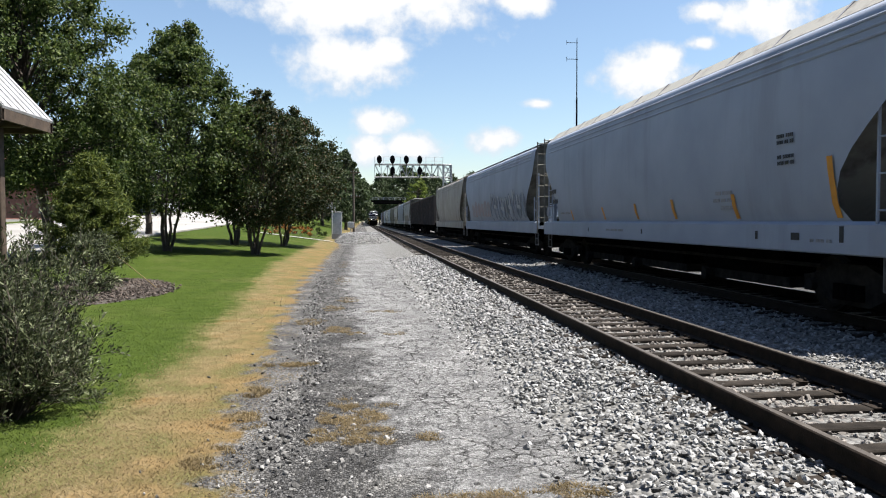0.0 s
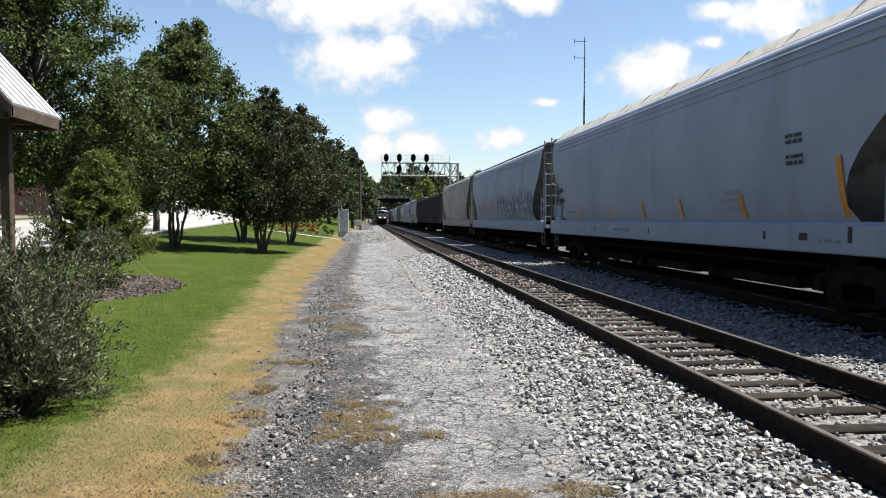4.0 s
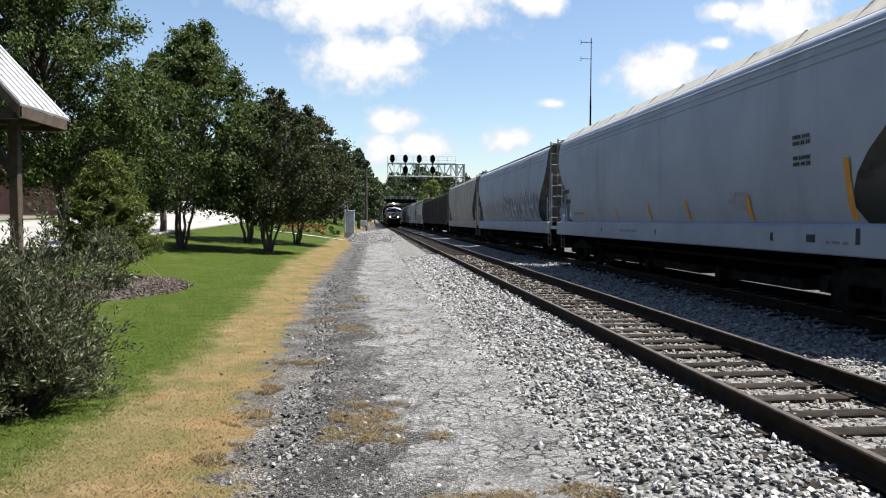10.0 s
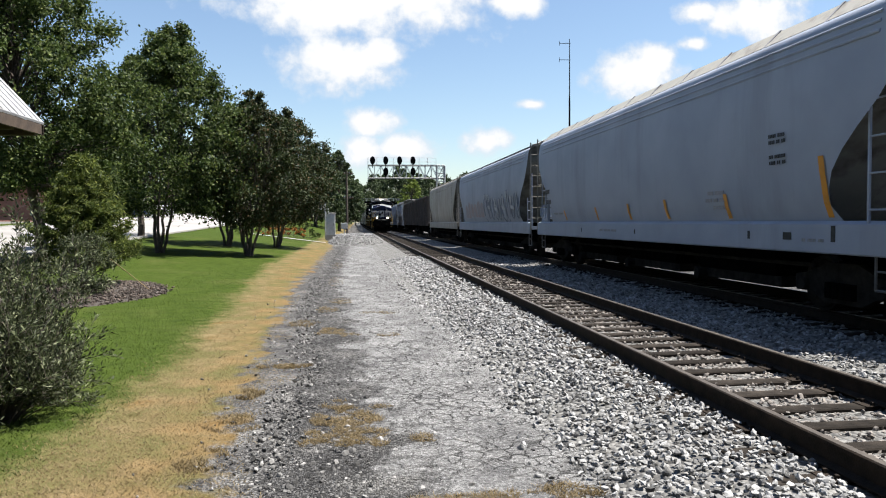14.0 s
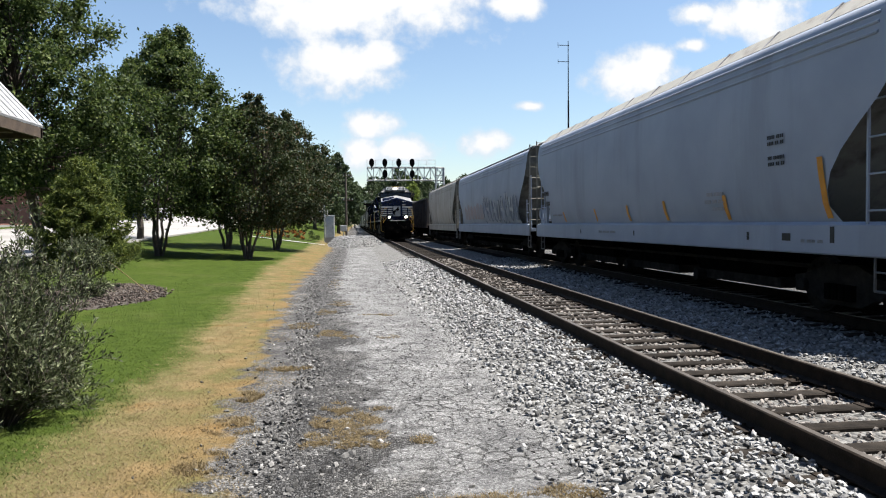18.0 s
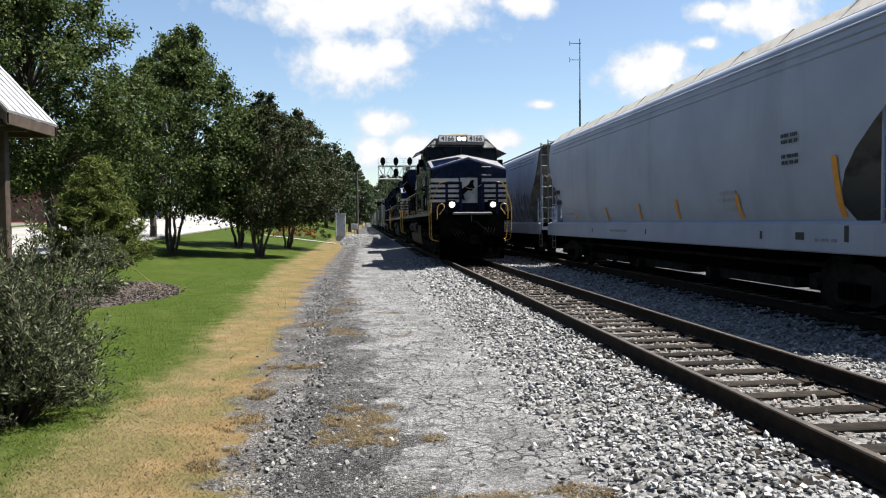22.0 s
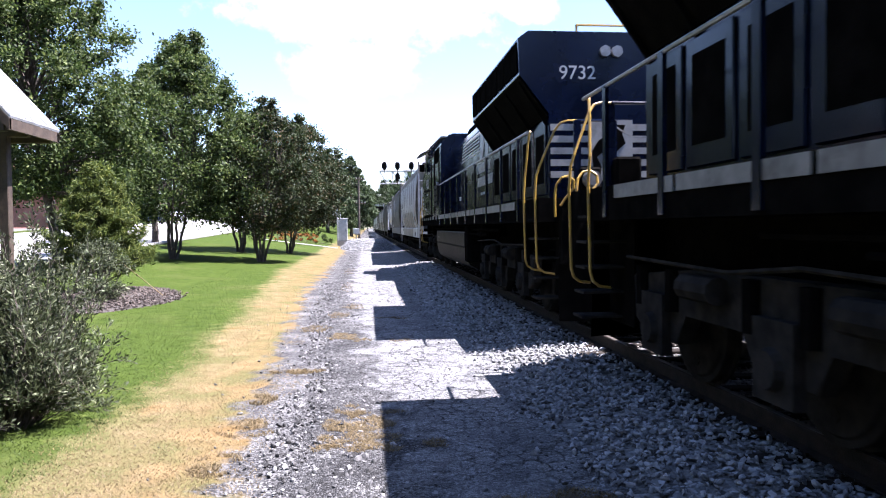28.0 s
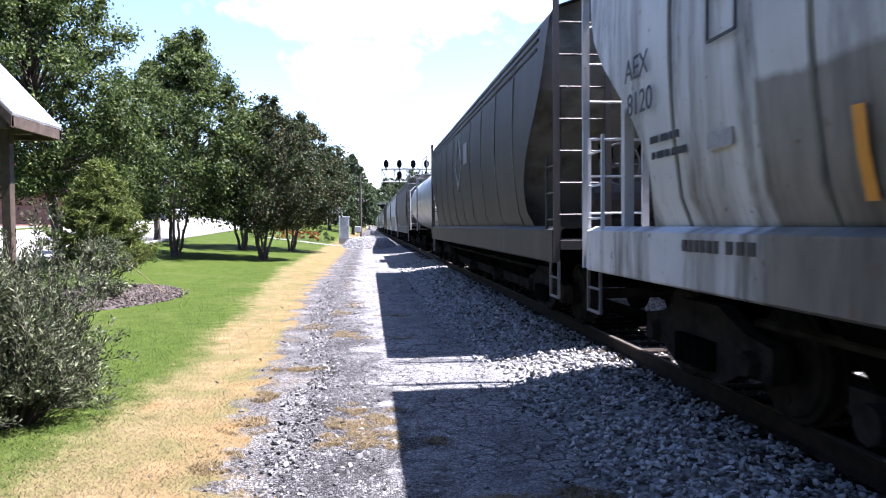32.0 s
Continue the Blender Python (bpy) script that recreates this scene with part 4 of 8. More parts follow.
def hopper_car(y0, x, length, paint, label, running, roof_fence=False, group="", ribs=0, roof_mat=None, front_cut=1.0, side_ladder=(0.46, 1.0, 2.45, 0.36)):
    car = thing("hopper_car", x, y0, RT, label, "freight car", group)
    L = length
    zs = [1.42, 1.55, 1.7, 1.95, 2.2, 2.5, 2.8, 3.1, 3.4, 3.65, 3.95, 4.12, 4.3, 4.39, 4.47, 4.53, 4.57, 4.61, 4.63, 4.66]
    bm = bmesh.new()
    rows = []
    for z in zs:
        c, w = end_cut(z), hopper_section(z)
        row = []
        nv = 26
        for i in range(nv + 1):
            y = c * front_cut + (L - c * (1 + front_cut)) * i / nv
            dent = 0.012 * noise.noise((y * 0.5, z * 0.9, y0 * 0.13)) if 1.5 < z < 4.1 else 0
            row.append([bm.verts.new((s * (w + dent), y, z)) for s in (-1, 1)])
        rows.append(row)
    for a, b in zip(rows, rows[1:]):
        for i in range(len(a) - 1):
            for s in (0, 1):
                bm.faces.new((a[i][s], a[i + 1][s], b[i + 1][s], b[i][s]))
    bmesh.ops.remove_doubles(bm, verts=bm.verts, dist=0.0005)
    part("body", bm, paint, car, smooth=True)
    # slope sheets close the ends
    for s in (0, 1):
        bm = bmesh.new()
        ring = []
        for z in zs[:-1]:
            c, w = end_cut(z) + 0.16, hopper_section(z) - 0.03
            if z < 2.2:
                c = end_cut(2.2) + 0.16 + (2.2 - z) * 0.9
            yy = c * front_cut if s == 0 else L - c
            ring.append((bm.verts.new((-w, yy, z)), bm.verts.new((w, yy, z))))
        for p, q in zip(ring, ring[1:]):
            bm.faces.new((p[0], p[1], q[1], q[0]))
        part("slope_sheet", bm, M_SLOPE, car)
    if ribs:
        for k in range(ribs):
            y = 2.6 + (L - 5.2) * k / (ribs - 1)
            for s in (-1, 1):
                bm = bmesh.new()
                vs = [[bm.verts.new((s * (hopper_section(z) + o), y + d, z)) for o, d in ((-0.01, -0.02), (0.014, -0.02), (0.014, 0.02), (-0.01, 0.02))] for z in zs[:12]]
                for p, q in zip(vs, vs[1:]):
                    for i in range(3):
                        bm.faces.new((p[i], p[i + 1], q[i + 1], q[i]))
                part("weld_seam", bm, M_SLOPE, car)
    # eave ridges
    for s in (-1, 1):
        for z, w in ((4.26, 1.492), (4.13, 1.513), (3.99, 1.535)):
            bm = bmesh.new()
            rod(bm, (s * w, 1.0, z), (s * w, L - 1.0, z), 0.026, 6)
            part("eave_ridge", bm, paint, car)
    # side sills
    for s in (-1, 1):
        bm = bmesh.new()
        prism(bm, [(s * 1.50, 0.98), (s * 1.52, 1.0), (s * 1.52, 1.42), (s * 1.40, 1.47), (s * 1.34, 1.45), (s * 1.44, 1.38), (s * 1.44, 0.98)], "y", 0.25, L - 0.25)
        part("side_sill", bm, paint, car)
    for a, b in ((0.1, 1.9), (L - 1.9, L - 0.1)):
        bm = bmesh.new()
        box(bm, -1.44, 1.44, a, b, 1.16, 1.28)
        part("end_platform", bm, paint, car)
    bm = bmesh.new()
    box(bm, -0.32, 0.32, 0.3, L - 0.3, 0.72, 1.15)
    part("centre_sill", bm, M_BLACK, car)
    # discharge bays and gates
    bays = 3 if L > 17 else 2
    for k in range(bays):
        cy = 3.6 + (L - 7.2) * (k + 0.5) / bays
        half = (L - 7.2) / bays / 2 - 0.1
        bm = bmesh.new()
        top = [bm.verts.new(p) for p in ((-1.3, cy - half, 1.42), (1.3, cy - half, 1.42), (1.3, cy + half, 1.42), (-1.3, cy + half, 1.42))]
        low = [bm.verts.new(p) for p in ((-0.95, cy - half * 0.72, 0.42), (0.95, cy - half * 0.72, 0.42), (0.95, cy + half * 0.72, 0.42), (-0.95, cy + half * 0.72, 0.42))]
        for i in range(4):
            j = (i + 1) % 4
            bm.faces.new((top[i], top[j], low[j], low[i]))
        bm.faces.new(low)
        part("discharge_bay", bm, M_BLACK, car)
        bm = bmesh.new()
        box(bm, -1.0, 1.0, cy - half * 0.86, cy + half * 0.86, 0.30, 0.48)
        rod(bm, (-1.2, cy + half * 0.6, 0.36), (1.2, cy + half * 0.6, 0.36), 0.12, 10)
        part("discharge_gate", bm, M_TRUCK, car)
    bm = bmesh.new()
    pipe(bm, [(-1.05, 3.0, 0.75), (-1.05, L - 3.0, 0.75)], 0.04, 6)
    part("pneumatic_pipe", bm, M_TRUCK, car)
    freight_truck(car, 2.2, running)
    freight_truck(car, L - 2.2, running)
    coupler(car, 0.25, -1)
    coupler(car, L - 0.25, 1)
    # roof: walkways, hatches, fence panels
    rm = roof_mat or paint
    for s in (-1, 1):
        bm = bmesh.new()
        for k in range(int((L - 1.2) / 0.9)):
            y = 0.7 + k * 0.9
            box(bm, s * 0.80 - 0.02, s * 0.80 + 0.02, y, y + 0.04, 4.57, 4.72)
        part("walkway_bracket", bm, M_BLACK, car)
        bm = bmesh.new()
        for a in (0.58, 0.72, 0.86):
            box(bm, s * a - 0.05, s * a + 0.05, 0.5, L - 0.5, 4.72, 4.745)
        part("roof_walkway", bm, rm, car)
    if roof_fence:
        for k in range(int((L - 1.0) / 1.64)):
            y = 0.78 + k * 1.64
            for s in (-1, 1):
                bm = bmesh.new()
                prism(bm, [(s * 1.32, 4.50), (s * 1.01, 4.79), (s * 0.98, 4.78), (s * 1.29, 4.49)], "y", y + 0.03, y + 1.61)
                part("roof_panel", bm, rm, car)
                bm = bmesh.new()
                prism(bm, [(s * 1.38, 4.44), (s * 1.02, 4.81), (s * 0.95, 4.79), (s * 1.27, 4.46)], "y", y - 0.03, y + 0.03)
                part("panel_post", bm, M_FADED, car)
    n = max(4, int(L / 2.6))
    for k in range(n):
        y = 1.6 + (L - 3.2) * (k + 0.5) / n
        bm = bmesh.new()
        rod(bm, (0, y, 4.64), (0, y, 4.77), 0.36, 16, 0.33)
        part("roof_hatch", bm, rm, car)
    # ends: ladders, posts, grab irons, brake wheel
    for s, ye, d in ((-1, 0.14, 1), (1, L - 0.14, -1)):
        for xx in (-1.28, 1.28):
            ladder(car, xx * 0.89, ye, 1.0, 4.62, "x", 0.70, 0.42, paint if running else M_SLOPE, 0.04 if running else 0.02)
            ladder(car, xx * 1.155, ye + d * (side_ladder[0] - 0.14), side_ladder[1], side_ladder[2], "y", 0.46, side_ladder[3], paint)
            bm = bmesh.new()
            box(bm, xx - 0.05, xx + 0.05, ye + d * 0.7, ye + d * 0.8, 1.2, 4.3)
            part("corner_post", bm, paint, car)
        bm = bmesh.new()
        pipe(bm, [(-1.28, ye, 4.55), (-0.9, ye + d * 0.1, 4.74), (0.9, ye + d * 0.1, 4.74), (1.28, ye, 4.55)], 0.022, 6)
        part("end_rail", bm, M_STEEL, car)
        for xx in (-1.46, 1.46):
            bm = bmesh.new()
            y = ye + d * (side_ladder[0] - 0.46)
            pipe(bm, [(xx, y, 1.02), (xx, y, 0.52), (xx, y + d * 0.42, 0.52), (xx, y + d * 0.42, 1.02)], 0.02, 6)
            pipe(bm, [(xx, y, 0.78), (xx, y + d * 0.42, 0.78)], 0.016, 6)
            part("stirrup_step", bm, M_RING, car)
    bm = bmesh.new()
    n = 18
    rim = [[bm.verts.new((-0.55 + (0.28 + 0.018 * math.cos(a)) * math.cos(b), 0.34 + 0.018 * math.sin(a), 2.3 + (0.28 + 0.018 * math.cos(a)) * math.sin(b)))
            for a in [2 * math.pi * u / 6 for u in range(6)]] for b in [2 * math.pi * k / n for k in range(n)]]
    for k in range(n):
        for u in range(6):
            bm.faces.new((rim[k][u], rim[k][(u + 1) % 6], rim[(k + 1) % n][(u + 1) % 6], rim[(k + 1) % n][u]))
    for k in range(4):
        q = k * math.pi / 2
        rod(bm, (-0.55, 0.34, 2.3), (-0.55 + 0.28 * math.cos(q), 0.34, 2.3 + 0.28 * math.sin(q)), 0.012, 5)
    rod(bm, (-0.55, 0.34, 2.3), (-0.55, 0.7, 2.3), 0.03, 6)
    part("brake_wheel", bm, M_RING, car)
    bm = bmesh.new()
    rod(bm, (-0.86, 0.95, 1.86), (-0.80, 0.95, 1.86), 0.18, 18, 0.28)
    rod(bm, (-0.80, 0.95, 1.86), (0.5, 0.95, 1.86), 0.28, 18)
    part("air_reservoir", bm, paint, car)
    bm = bmesh.new()
    box(bm, -0.86, -0.66, 0.80, 0.84, 1.28, 1.85)
    part("reservoir_stand", bm, paint, car)
    for s in (-1, 1):
        bm = bmesh.new()
        a, b = end_cut(2.55) * front_cut + 0.10, end_cut(4.3) * front_cut + 0.10
        vs = [bm.verts.new(p) for p in ((s * 0.16, a, 2.5), (s * 0.40, a, 2.5), (s * 0.78, b, 4.35), (s * 0.60, b, 4.35))]
        bm.faces.new(vs)
        bmesh.ops.solidify(bm, geom=bm.faces[:], thickness=0.03)
        part("end_brace", bm, paint, car, "diagonal end brace")
    return car


def bar_on_side(car, x_side, y, z, w, h, material, label="", lean=0.0, name="marking"):
    """A painted bar on a car's side, following the side's curve."""
    bm = bmesh.new()
    n = max(1, int(h / 0.2))
    for i in range(n):
        z0, z1 = z + h * i / n, z + h * (i + 1) / n
        w0, w1 = hopper_section(z0) + 0.022, hopper_section(z1) + 0.022
        y0, y1 = y + lean * i / n, y + lean * (i + 1) / n
        a = [bm.verts.new(p) for p in ((x_side * w0, y0, z0), (x_side * w0, y0 + w, z0), (x_side * w1, y1 + w, z1), (x_side * w1, y1, z1))]
        bm.faces.new(a)
    return part(name, bm, material, car, label)


def bars_text(car, y, z, widths, h, gap, material, flat=None, label="illegible stencilled line"):
    """A line of writing as short upright bars on the side that faces the path."""
    xx = -(hopper_section(z + h / 2) + 0.018) if flat is None else flat
    for w in widths:
        bm = bmesh.new()
        n = max(1, round(w / (0.75 * h))) if h < 0.07 else 1
        for i in range(n):
            wide = w / n * (0.68 if n > 1 else 1.0)
            box(bm, xx - 0.003, xx + 0.003, y + i * w / n, y + i * w / n + wide, z, z + h)
        part("stencil_line", bm, material, car, label)
        y += w + gap


def tank_car(y0, x, L, label, running):
    car = thing("tank_car", x, y0, RT, label, "freight car")
    bm = bmesh.new()
    ring = []
    prof = [(0.9, 0.05), (0.95, 0.6), (1.1, 1.05), (1.4, 1.35), (1.9, 1.48)]
    prof = prof + [(L - a, b) for a, b in prof[::-1]]
    for yy, r in prof:
        ring.append([bm.verts.new((r * math.cos(q), yy, 2.75 + r * math.sin(q))) for q in [2 * math.pi * k / 28 for k in range(28)]])
    for a, b in zip(ring, ring[1:]):
        for i in range(28):
            j = (i + 1) % 28
            bm.faces.new((a[i], a[j], b[j], b[i]))
    bm.faces.new(ring[0])
    bm.faces.new(ring[-1])
    part("tank", bm, M_TANK, car, smooth=True)
    bm = bmesh.new()
    box(bm, -0.4, 0.4, 0.3, L - 0.3, 0.9, 1.25)
    for a in (0.2, L - 1.6):
        box(bm, -1.45, 1.45, a, a + 1.4, 1.12, 1.22)
    part("underframe", bm, M_BLACK, car)
    for s in (0.16, L - 0.16):
        bm = bmesh.new()
        pipe(bm, [(-1.4, s, 1.2), (-1.4, s, 3.6), (-1.1, s, 3.9), (1.1, s, 3.9), (1.4, s, 3.6), (1.4, s, 1.2)], 0.035, 6)
        pipe(bm, [(-1.4, s, 2.2), (1.4, s, 2.2)], 0.025, 6)
        part("end_frame", bm, M_TANK, car)
    bm = bmesh.new()
    rod(bm, (0, L / 2, 4.15), (0, L / 2, 4.6), 0.55, 18)
    part("dome", bm, M_TANK, car)
    bm = bmesh.new()
    for s in (-1, 1):
        pipe(bm, [(s * 1.1, L / 2 - 1.5, 4.0), (s * 1.1, L / 2 - 1.5, 4.9), (s * 1.1, L / 2 + 1.5, 4.9), (s * 1.1, L / 2 + 1.5, 4.0)], 0.025, 6)
        box(bm, s * 1.1 - 0.25, s * 1.1 + 0.25, L / 2 - 1.5, L / 2 + 1.5, 3.98, 4.02)
    part("dome_platform", bm, M_STEEL, car)
    ladder(car, -1.5, L / 2, 1.2, 4.0, "y", 0.45, 0.36)
    freight_truck(car, 2.0, running)
    freight_truck(car, L - 2.0, running)
    coupler(car, 0.25, -1)
    coupler(car, L - 0.25, 1)
    return car


def gondola_car(y0, x, L, label, running):
    car = thing("gondola_car", x, y0, RT, label, "freight car")
    bm = bmesh.new()
    for s in (-1, 1):
        box(bm, s * 1.44 - 0.03, s * 1.44 + 0.03, 0.5, L - 0.5, 1.1, 3.95)
    for a in (0.5, L - 0.56):
        box(bm, -1.41, 1.41, a, a + 0.06, 1.5, 3.95)
    box(bm, -1.41, 1.41, 0.56, L - 0.56, 1.3, 1.4)
    part("body", bm, M_CARBROWN, car)
    for s in (-1, 1):
        for k in range(13):
            y = 0.6 + (L - 1.2) * k / 12
            bm = bmesh.new()
            prism(bm, [(s * 1.47, y - 0.07), (s * 1.60, y - 0.04), (s * 1.60, y + 0.04), (s * 1.47, y + 0.07)], "z", 1.1, 3.9)
            part("side_post", bm, M_CARBROWN, car)
        bm = bmesh.new()
        box(bm, s * 1.53 - 0.08, s * 1.53 + 0.08, 0.45, L - 0.45, 3.88, 4.02)
        part("top_chord", bm, M_CARBROWN, car)
    bm = bmesh.new()
    box(bm, -0.35, 0.35, 0.3, L - 0.3, 0.85, 1.3)
    for k in range(3):
        cy = 4.4 + (L - 8.8) * k / 2
        prism(bm, [(cy - 1.4, 1.3), (cy + 1.4, 1.3), (cy + 0.5, 0.45), (cy - 0.5, 0.45)], "x", -1.3, 1.3)
    part("underframe", bm, M_BLACK, car)
    freight_truck(car, 2.0, running)
    freight_truck(car, L - 2.0, running)
    coupler(car, 0.25, -1)
    coupler(car, L - 0.25, 1)
    return car


# ---- locomotive; front at local y = 0, rails at z = 0 ----
def locomotive(y0, number, label, turn=0.0, extra=1.4):
    loco = thing("locomotive", TRACK_1, y0, RT, label, "locomotive", "locomotives on the train", turn)
    L = 20.2
    DECK = 1.9
    # underframe and deck
    bm = bmesh.new()
    box(bm, -1.50, 1.50, 0.3, L - 0.3, 1.55, DECK)
    box(bm, -0.6, 0.6, 0.2, L - 0.2, 1.0, 1.55)
    box(bm, -1.2, 1.2, 6.3, 13.9, 1.25, 1.55)
    part("underframe", bm, M_BLACK, loco)
    for s in (-1, 1):
        k = 0
        y = 0.95
        while y < L - 2.0:
            w = 0.42 if s > 0 and y < 7.4 else 1.55
            bm = bmesh.new()
            box(bm, s * 1.502, s * 1.518, y, min(y + w, L - 1.9), DECK - 0.135, DECK - 0.005)
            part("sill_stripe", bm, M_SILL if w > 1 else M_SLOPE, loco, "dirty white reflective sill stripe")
            y += w + (0.52 if w < 1 else 0.06)
            k += 1
        bm = bmesh.new()
        pipe(bm, [(s * 1.30, 5.0, 1.42), (s * 1.30, L - 4.0, 1.42)], 0.035, 6)
        pipe(bm, [(s * 1.36, 6.0, 1.32), (s * 1.36, L - 5.0, 1.32)], 0.025, 6)
        part("air_pipe", bm, M_BLACK, loco)
    # nose: roof-shaped top, sloping up to the windscreen
    bm = bmesh.new()
    f0 = [(-1.470, 1.550), (1.470, 1.550), (1.470, 3.54), (0.0, 3.97), (-1.470, 3.54)]
    f1 = [(-1.470, 1.550), (1.470, 1.550), (1.470, 3.98), (0.0, 4.24), (-1.470, 3.98)]
    a = [bm.verts.new((x, 0.95, z)) for x, z in f0]
    b = [bm.verts.new((x, 2.42, z)) for x, z in f1]
    for i in range(5):
        j = (i + 1) % 5
        bm.faces.new((a[i], a[j], b[j], b[i]))
    bm.faces.new(a)
    bm.faces.new(b)
    bmesh.ops.bevel(bm, geom=[e for e in bm.edges if abs(e.verts[0].co.y - e.verts[1].co.y) < 0.01 and e.verts[0].co.y < 1 and max(v.co.z for v in e.verts) > 2], offset=0.05, segments=2, affect="EDGES", profile=0.5)
    part("nose", bm, M_NAVY, loco)
    bm = bmesh.new()
    pts = [(-1.430, 3.57), (0.0, 3.99), (1.430, 3.57)]
    for (x0, z0), (x1, z1) in zip(pts, pts[1:]):
        v = [bm.verts.new(p) for p in ((x0, 1.03, z0 + 0.018), (x1, 1.03, z1 + 0.018), (x1, 2.40, z1 + (0.28 if x1 == 0 else 0.43)), (x0, 2.40, z0 + (0.28 if x0 == 0 else 0.43)))]
        bm.faces.new(v)
    ob = part("nose_deck", bm, surface_light, loco, "anti-slip nose top with sunlight painted as grey")
    # white bands round the nose front and sides
    for k in range(5):
        z = 2.27 + k * 0.19
        h = 0.105 if k < 4 else 0.15
        for x0, x1 in ((-1.460, -0.40), (0.50, 1.460)):
            bm = bmesh.new()
            box(bm, x0, x1, 0.932, 0.95, z, z + h)
            part("nose_stripe", bm, M_WHITE, loco, "white stripe")
        for s in (-1, 1):
            bm = bmesh.new()
            prism(bm, [(0.95, z), (1.480 - k * 0.03, z), (1.43 - k * 0.03, z + h), (0.95, z + h)], "x", s * 1.472, s * 1.484)
            part("nose_stripe", bm, M_WHITE, loco, "white stripe")
    bm = bmesh.new()
    box(bm, -0.34, 0.33, 0.928, 0.95, 2.24, 3.2)
    part("nose_panel", bm, M_WHITE, loco, "white emblem panel")
    bm = bmesh.new()
    prism(bm, [(-0.34, 2.5), (-0.2, 2.32), (-0.16, 2.36), (-0.22, 2.56), (-0.05, 2.72), (0.1, 2.7), (0.22, 2.82), (0.16, 2.98), (0.2, 3.12), (0.06, 3.1), (-0.02, 2.94), (-0.2, 2.84), (-0.34, 2.72)], "y", 0.912, 0.926)
    part("nose_emblem", bm, M_BLACK, loco, "dark emblem shape")
    bm = bmesh.new()
    box(bm, 0.35, 0.48, 0.922, 0.95, 1.95, 3.55)
    part("nose_door", bm, M_NAVY, loco)
    bm = bmesh.new()
    for x0, z in ((0.5, 3.3), (0.5, 3.62)):
        bm = bmesh.new()
        pipe(bm, [(x0, 0.93, z), (x0, 0.85, z), (x0 + 0.34, 0.85, z), (x0 + 0.34, 0.93, z)], 0.014, 5)
        part("grab_iron", bm, M_STEEL, loco)
    # cab
    bm = bmesh.new()
    sec = [(-1.490, 1.550), (1.490, 1.550), (1.490, 4.50), (1.06, 4.90), (-1.06, 4.90), (-1.490, 4.50)]
    prism(bm, sec, "y", 2.42, 5.0)
    for v in bm.verts:
        if v.co.z > 3.5 and v.co.y < 3:
            v.co.y += 0.18 * (v.co.z - 3.4) + (0.26 if v.co.z > 4.8 else 0.0)
    front = [f for f in bm.faces if all(v.co.y < 3.1 for v in f.verts)][0]
    bmesh.ops.connect_verts(bm, verts=[v for v in front.verts if abs(v.co.z - 4.5) < 0.01])
    part("cab", bm, M_NAVY, loco, "black cab")
    bm = bmesh.new()
    prism(bm, [(-1.530, 4.52), (-1.09, 4.93), (1.09, 4.93), (1.530, 4.52), (1.530, 4.56), (1.10, 4.98), (-1.10, 4.98), (-1.530, 4.56)], "y", 2.88, 5.2)
    part("cab_roof", bm, surface_light, loco, "cab roof with sunlight painted as grey")
    bm = bmesh.new()
    prism(bm, [(-0.98, 4.70), (0.98, 4.70), (0.90, 5.10), (-0.90, 5.10)], "y", 2.52, 3.2)
    bmesh.ops.bevel(bm, geom=bm.edges[:], offset=0.03, segments=1, affect="EDGES")
    part("headlight_box", bm, surface_light, loco, "grey headlight housing")
    for s in (-1, 1):
        board = part("number_board", bevelled(s * 0.58 - 0.37, s * 0.58 + 0.37, 2.485, 2.53, 4.78, 5.06, 0.015, 1), M_INK, loco, "number board")
        bm = bmesh.new()
        box(bm, s * 0.58 - 0.34, s * 0.58 + 0.34, 2.478, 2.486, 4.805, 5.035)
        part("board_face", bm, M_BOARD, board, "white lit board face")
        lettering(number, 0.27, Matrix.Translation((s * 0.58, 2.474, 4.92)) @ pose(0, 0, 0, 90, 0, 0), M_INK, board, "black road number", "board_number", 0.007)
        bm = bmesh.new()
        rod(bm, (s * 0.095, 2.53, 4.92), (s * 0.095, 2.47, 4.92), 0.09, 16)
        lamp = part("headlight", bm, M_STEEL, loco, "headlight")
        bm = bmesh.new()
        rod(bm, (s * 0.095, 2.47, 4.92), (s * 0.095, 2.462, 4.92), 0.066, 16)
        part("lens", bm, M_LAMP if turn == 0.0 and number == "4166" else M_STEEL, lamp)
    # sloped brow between the windscreens and the roof, sun glare painted pale grey
    bm = bmesh.new()
    v = [bm.verts.new(p) for p in ((-1.46, 2.600, 4.535), (1.46, 2.600, 4.535), (1.05, 2.92, 4.925), (-1.05, 2.92, 4.925))]
    bm.faces.new(v)
    bmesh.ops.solidify(bm, geom=bm.faces[:], thickness=0.012)
    part("cab_brow", bm, surface_light, loco, "sloped panel over the windscreens with sun glare painted grey")
    # windscreens
    for x0, x1 in ((-1.44, -0.06), (0.06, 1.44)):
        out = abs(x0) > 1
        bm = bmesh.new()
        zl = (4.03, 4.25) if out else (4.25, 4.03)
        front = [2.40 + 0.18 * (z - 3.4) for z in (*zl, 4.55)]
        v = [bm.verts.new(p) for p in ((x0, front[0], zl[0]), (x1, front[1], zl[1]), (x1, front[2], 4.55), (x0, front[2], 4.55))]
        bm.faces.new(v)
        bmesh.ops.solidify(bm, geom=bm.faces[:], thickness=0.02)
        part("windscreen", bm, M_GLASS, loco, "dark tinted windscreen")
        bm = bmesh.new()
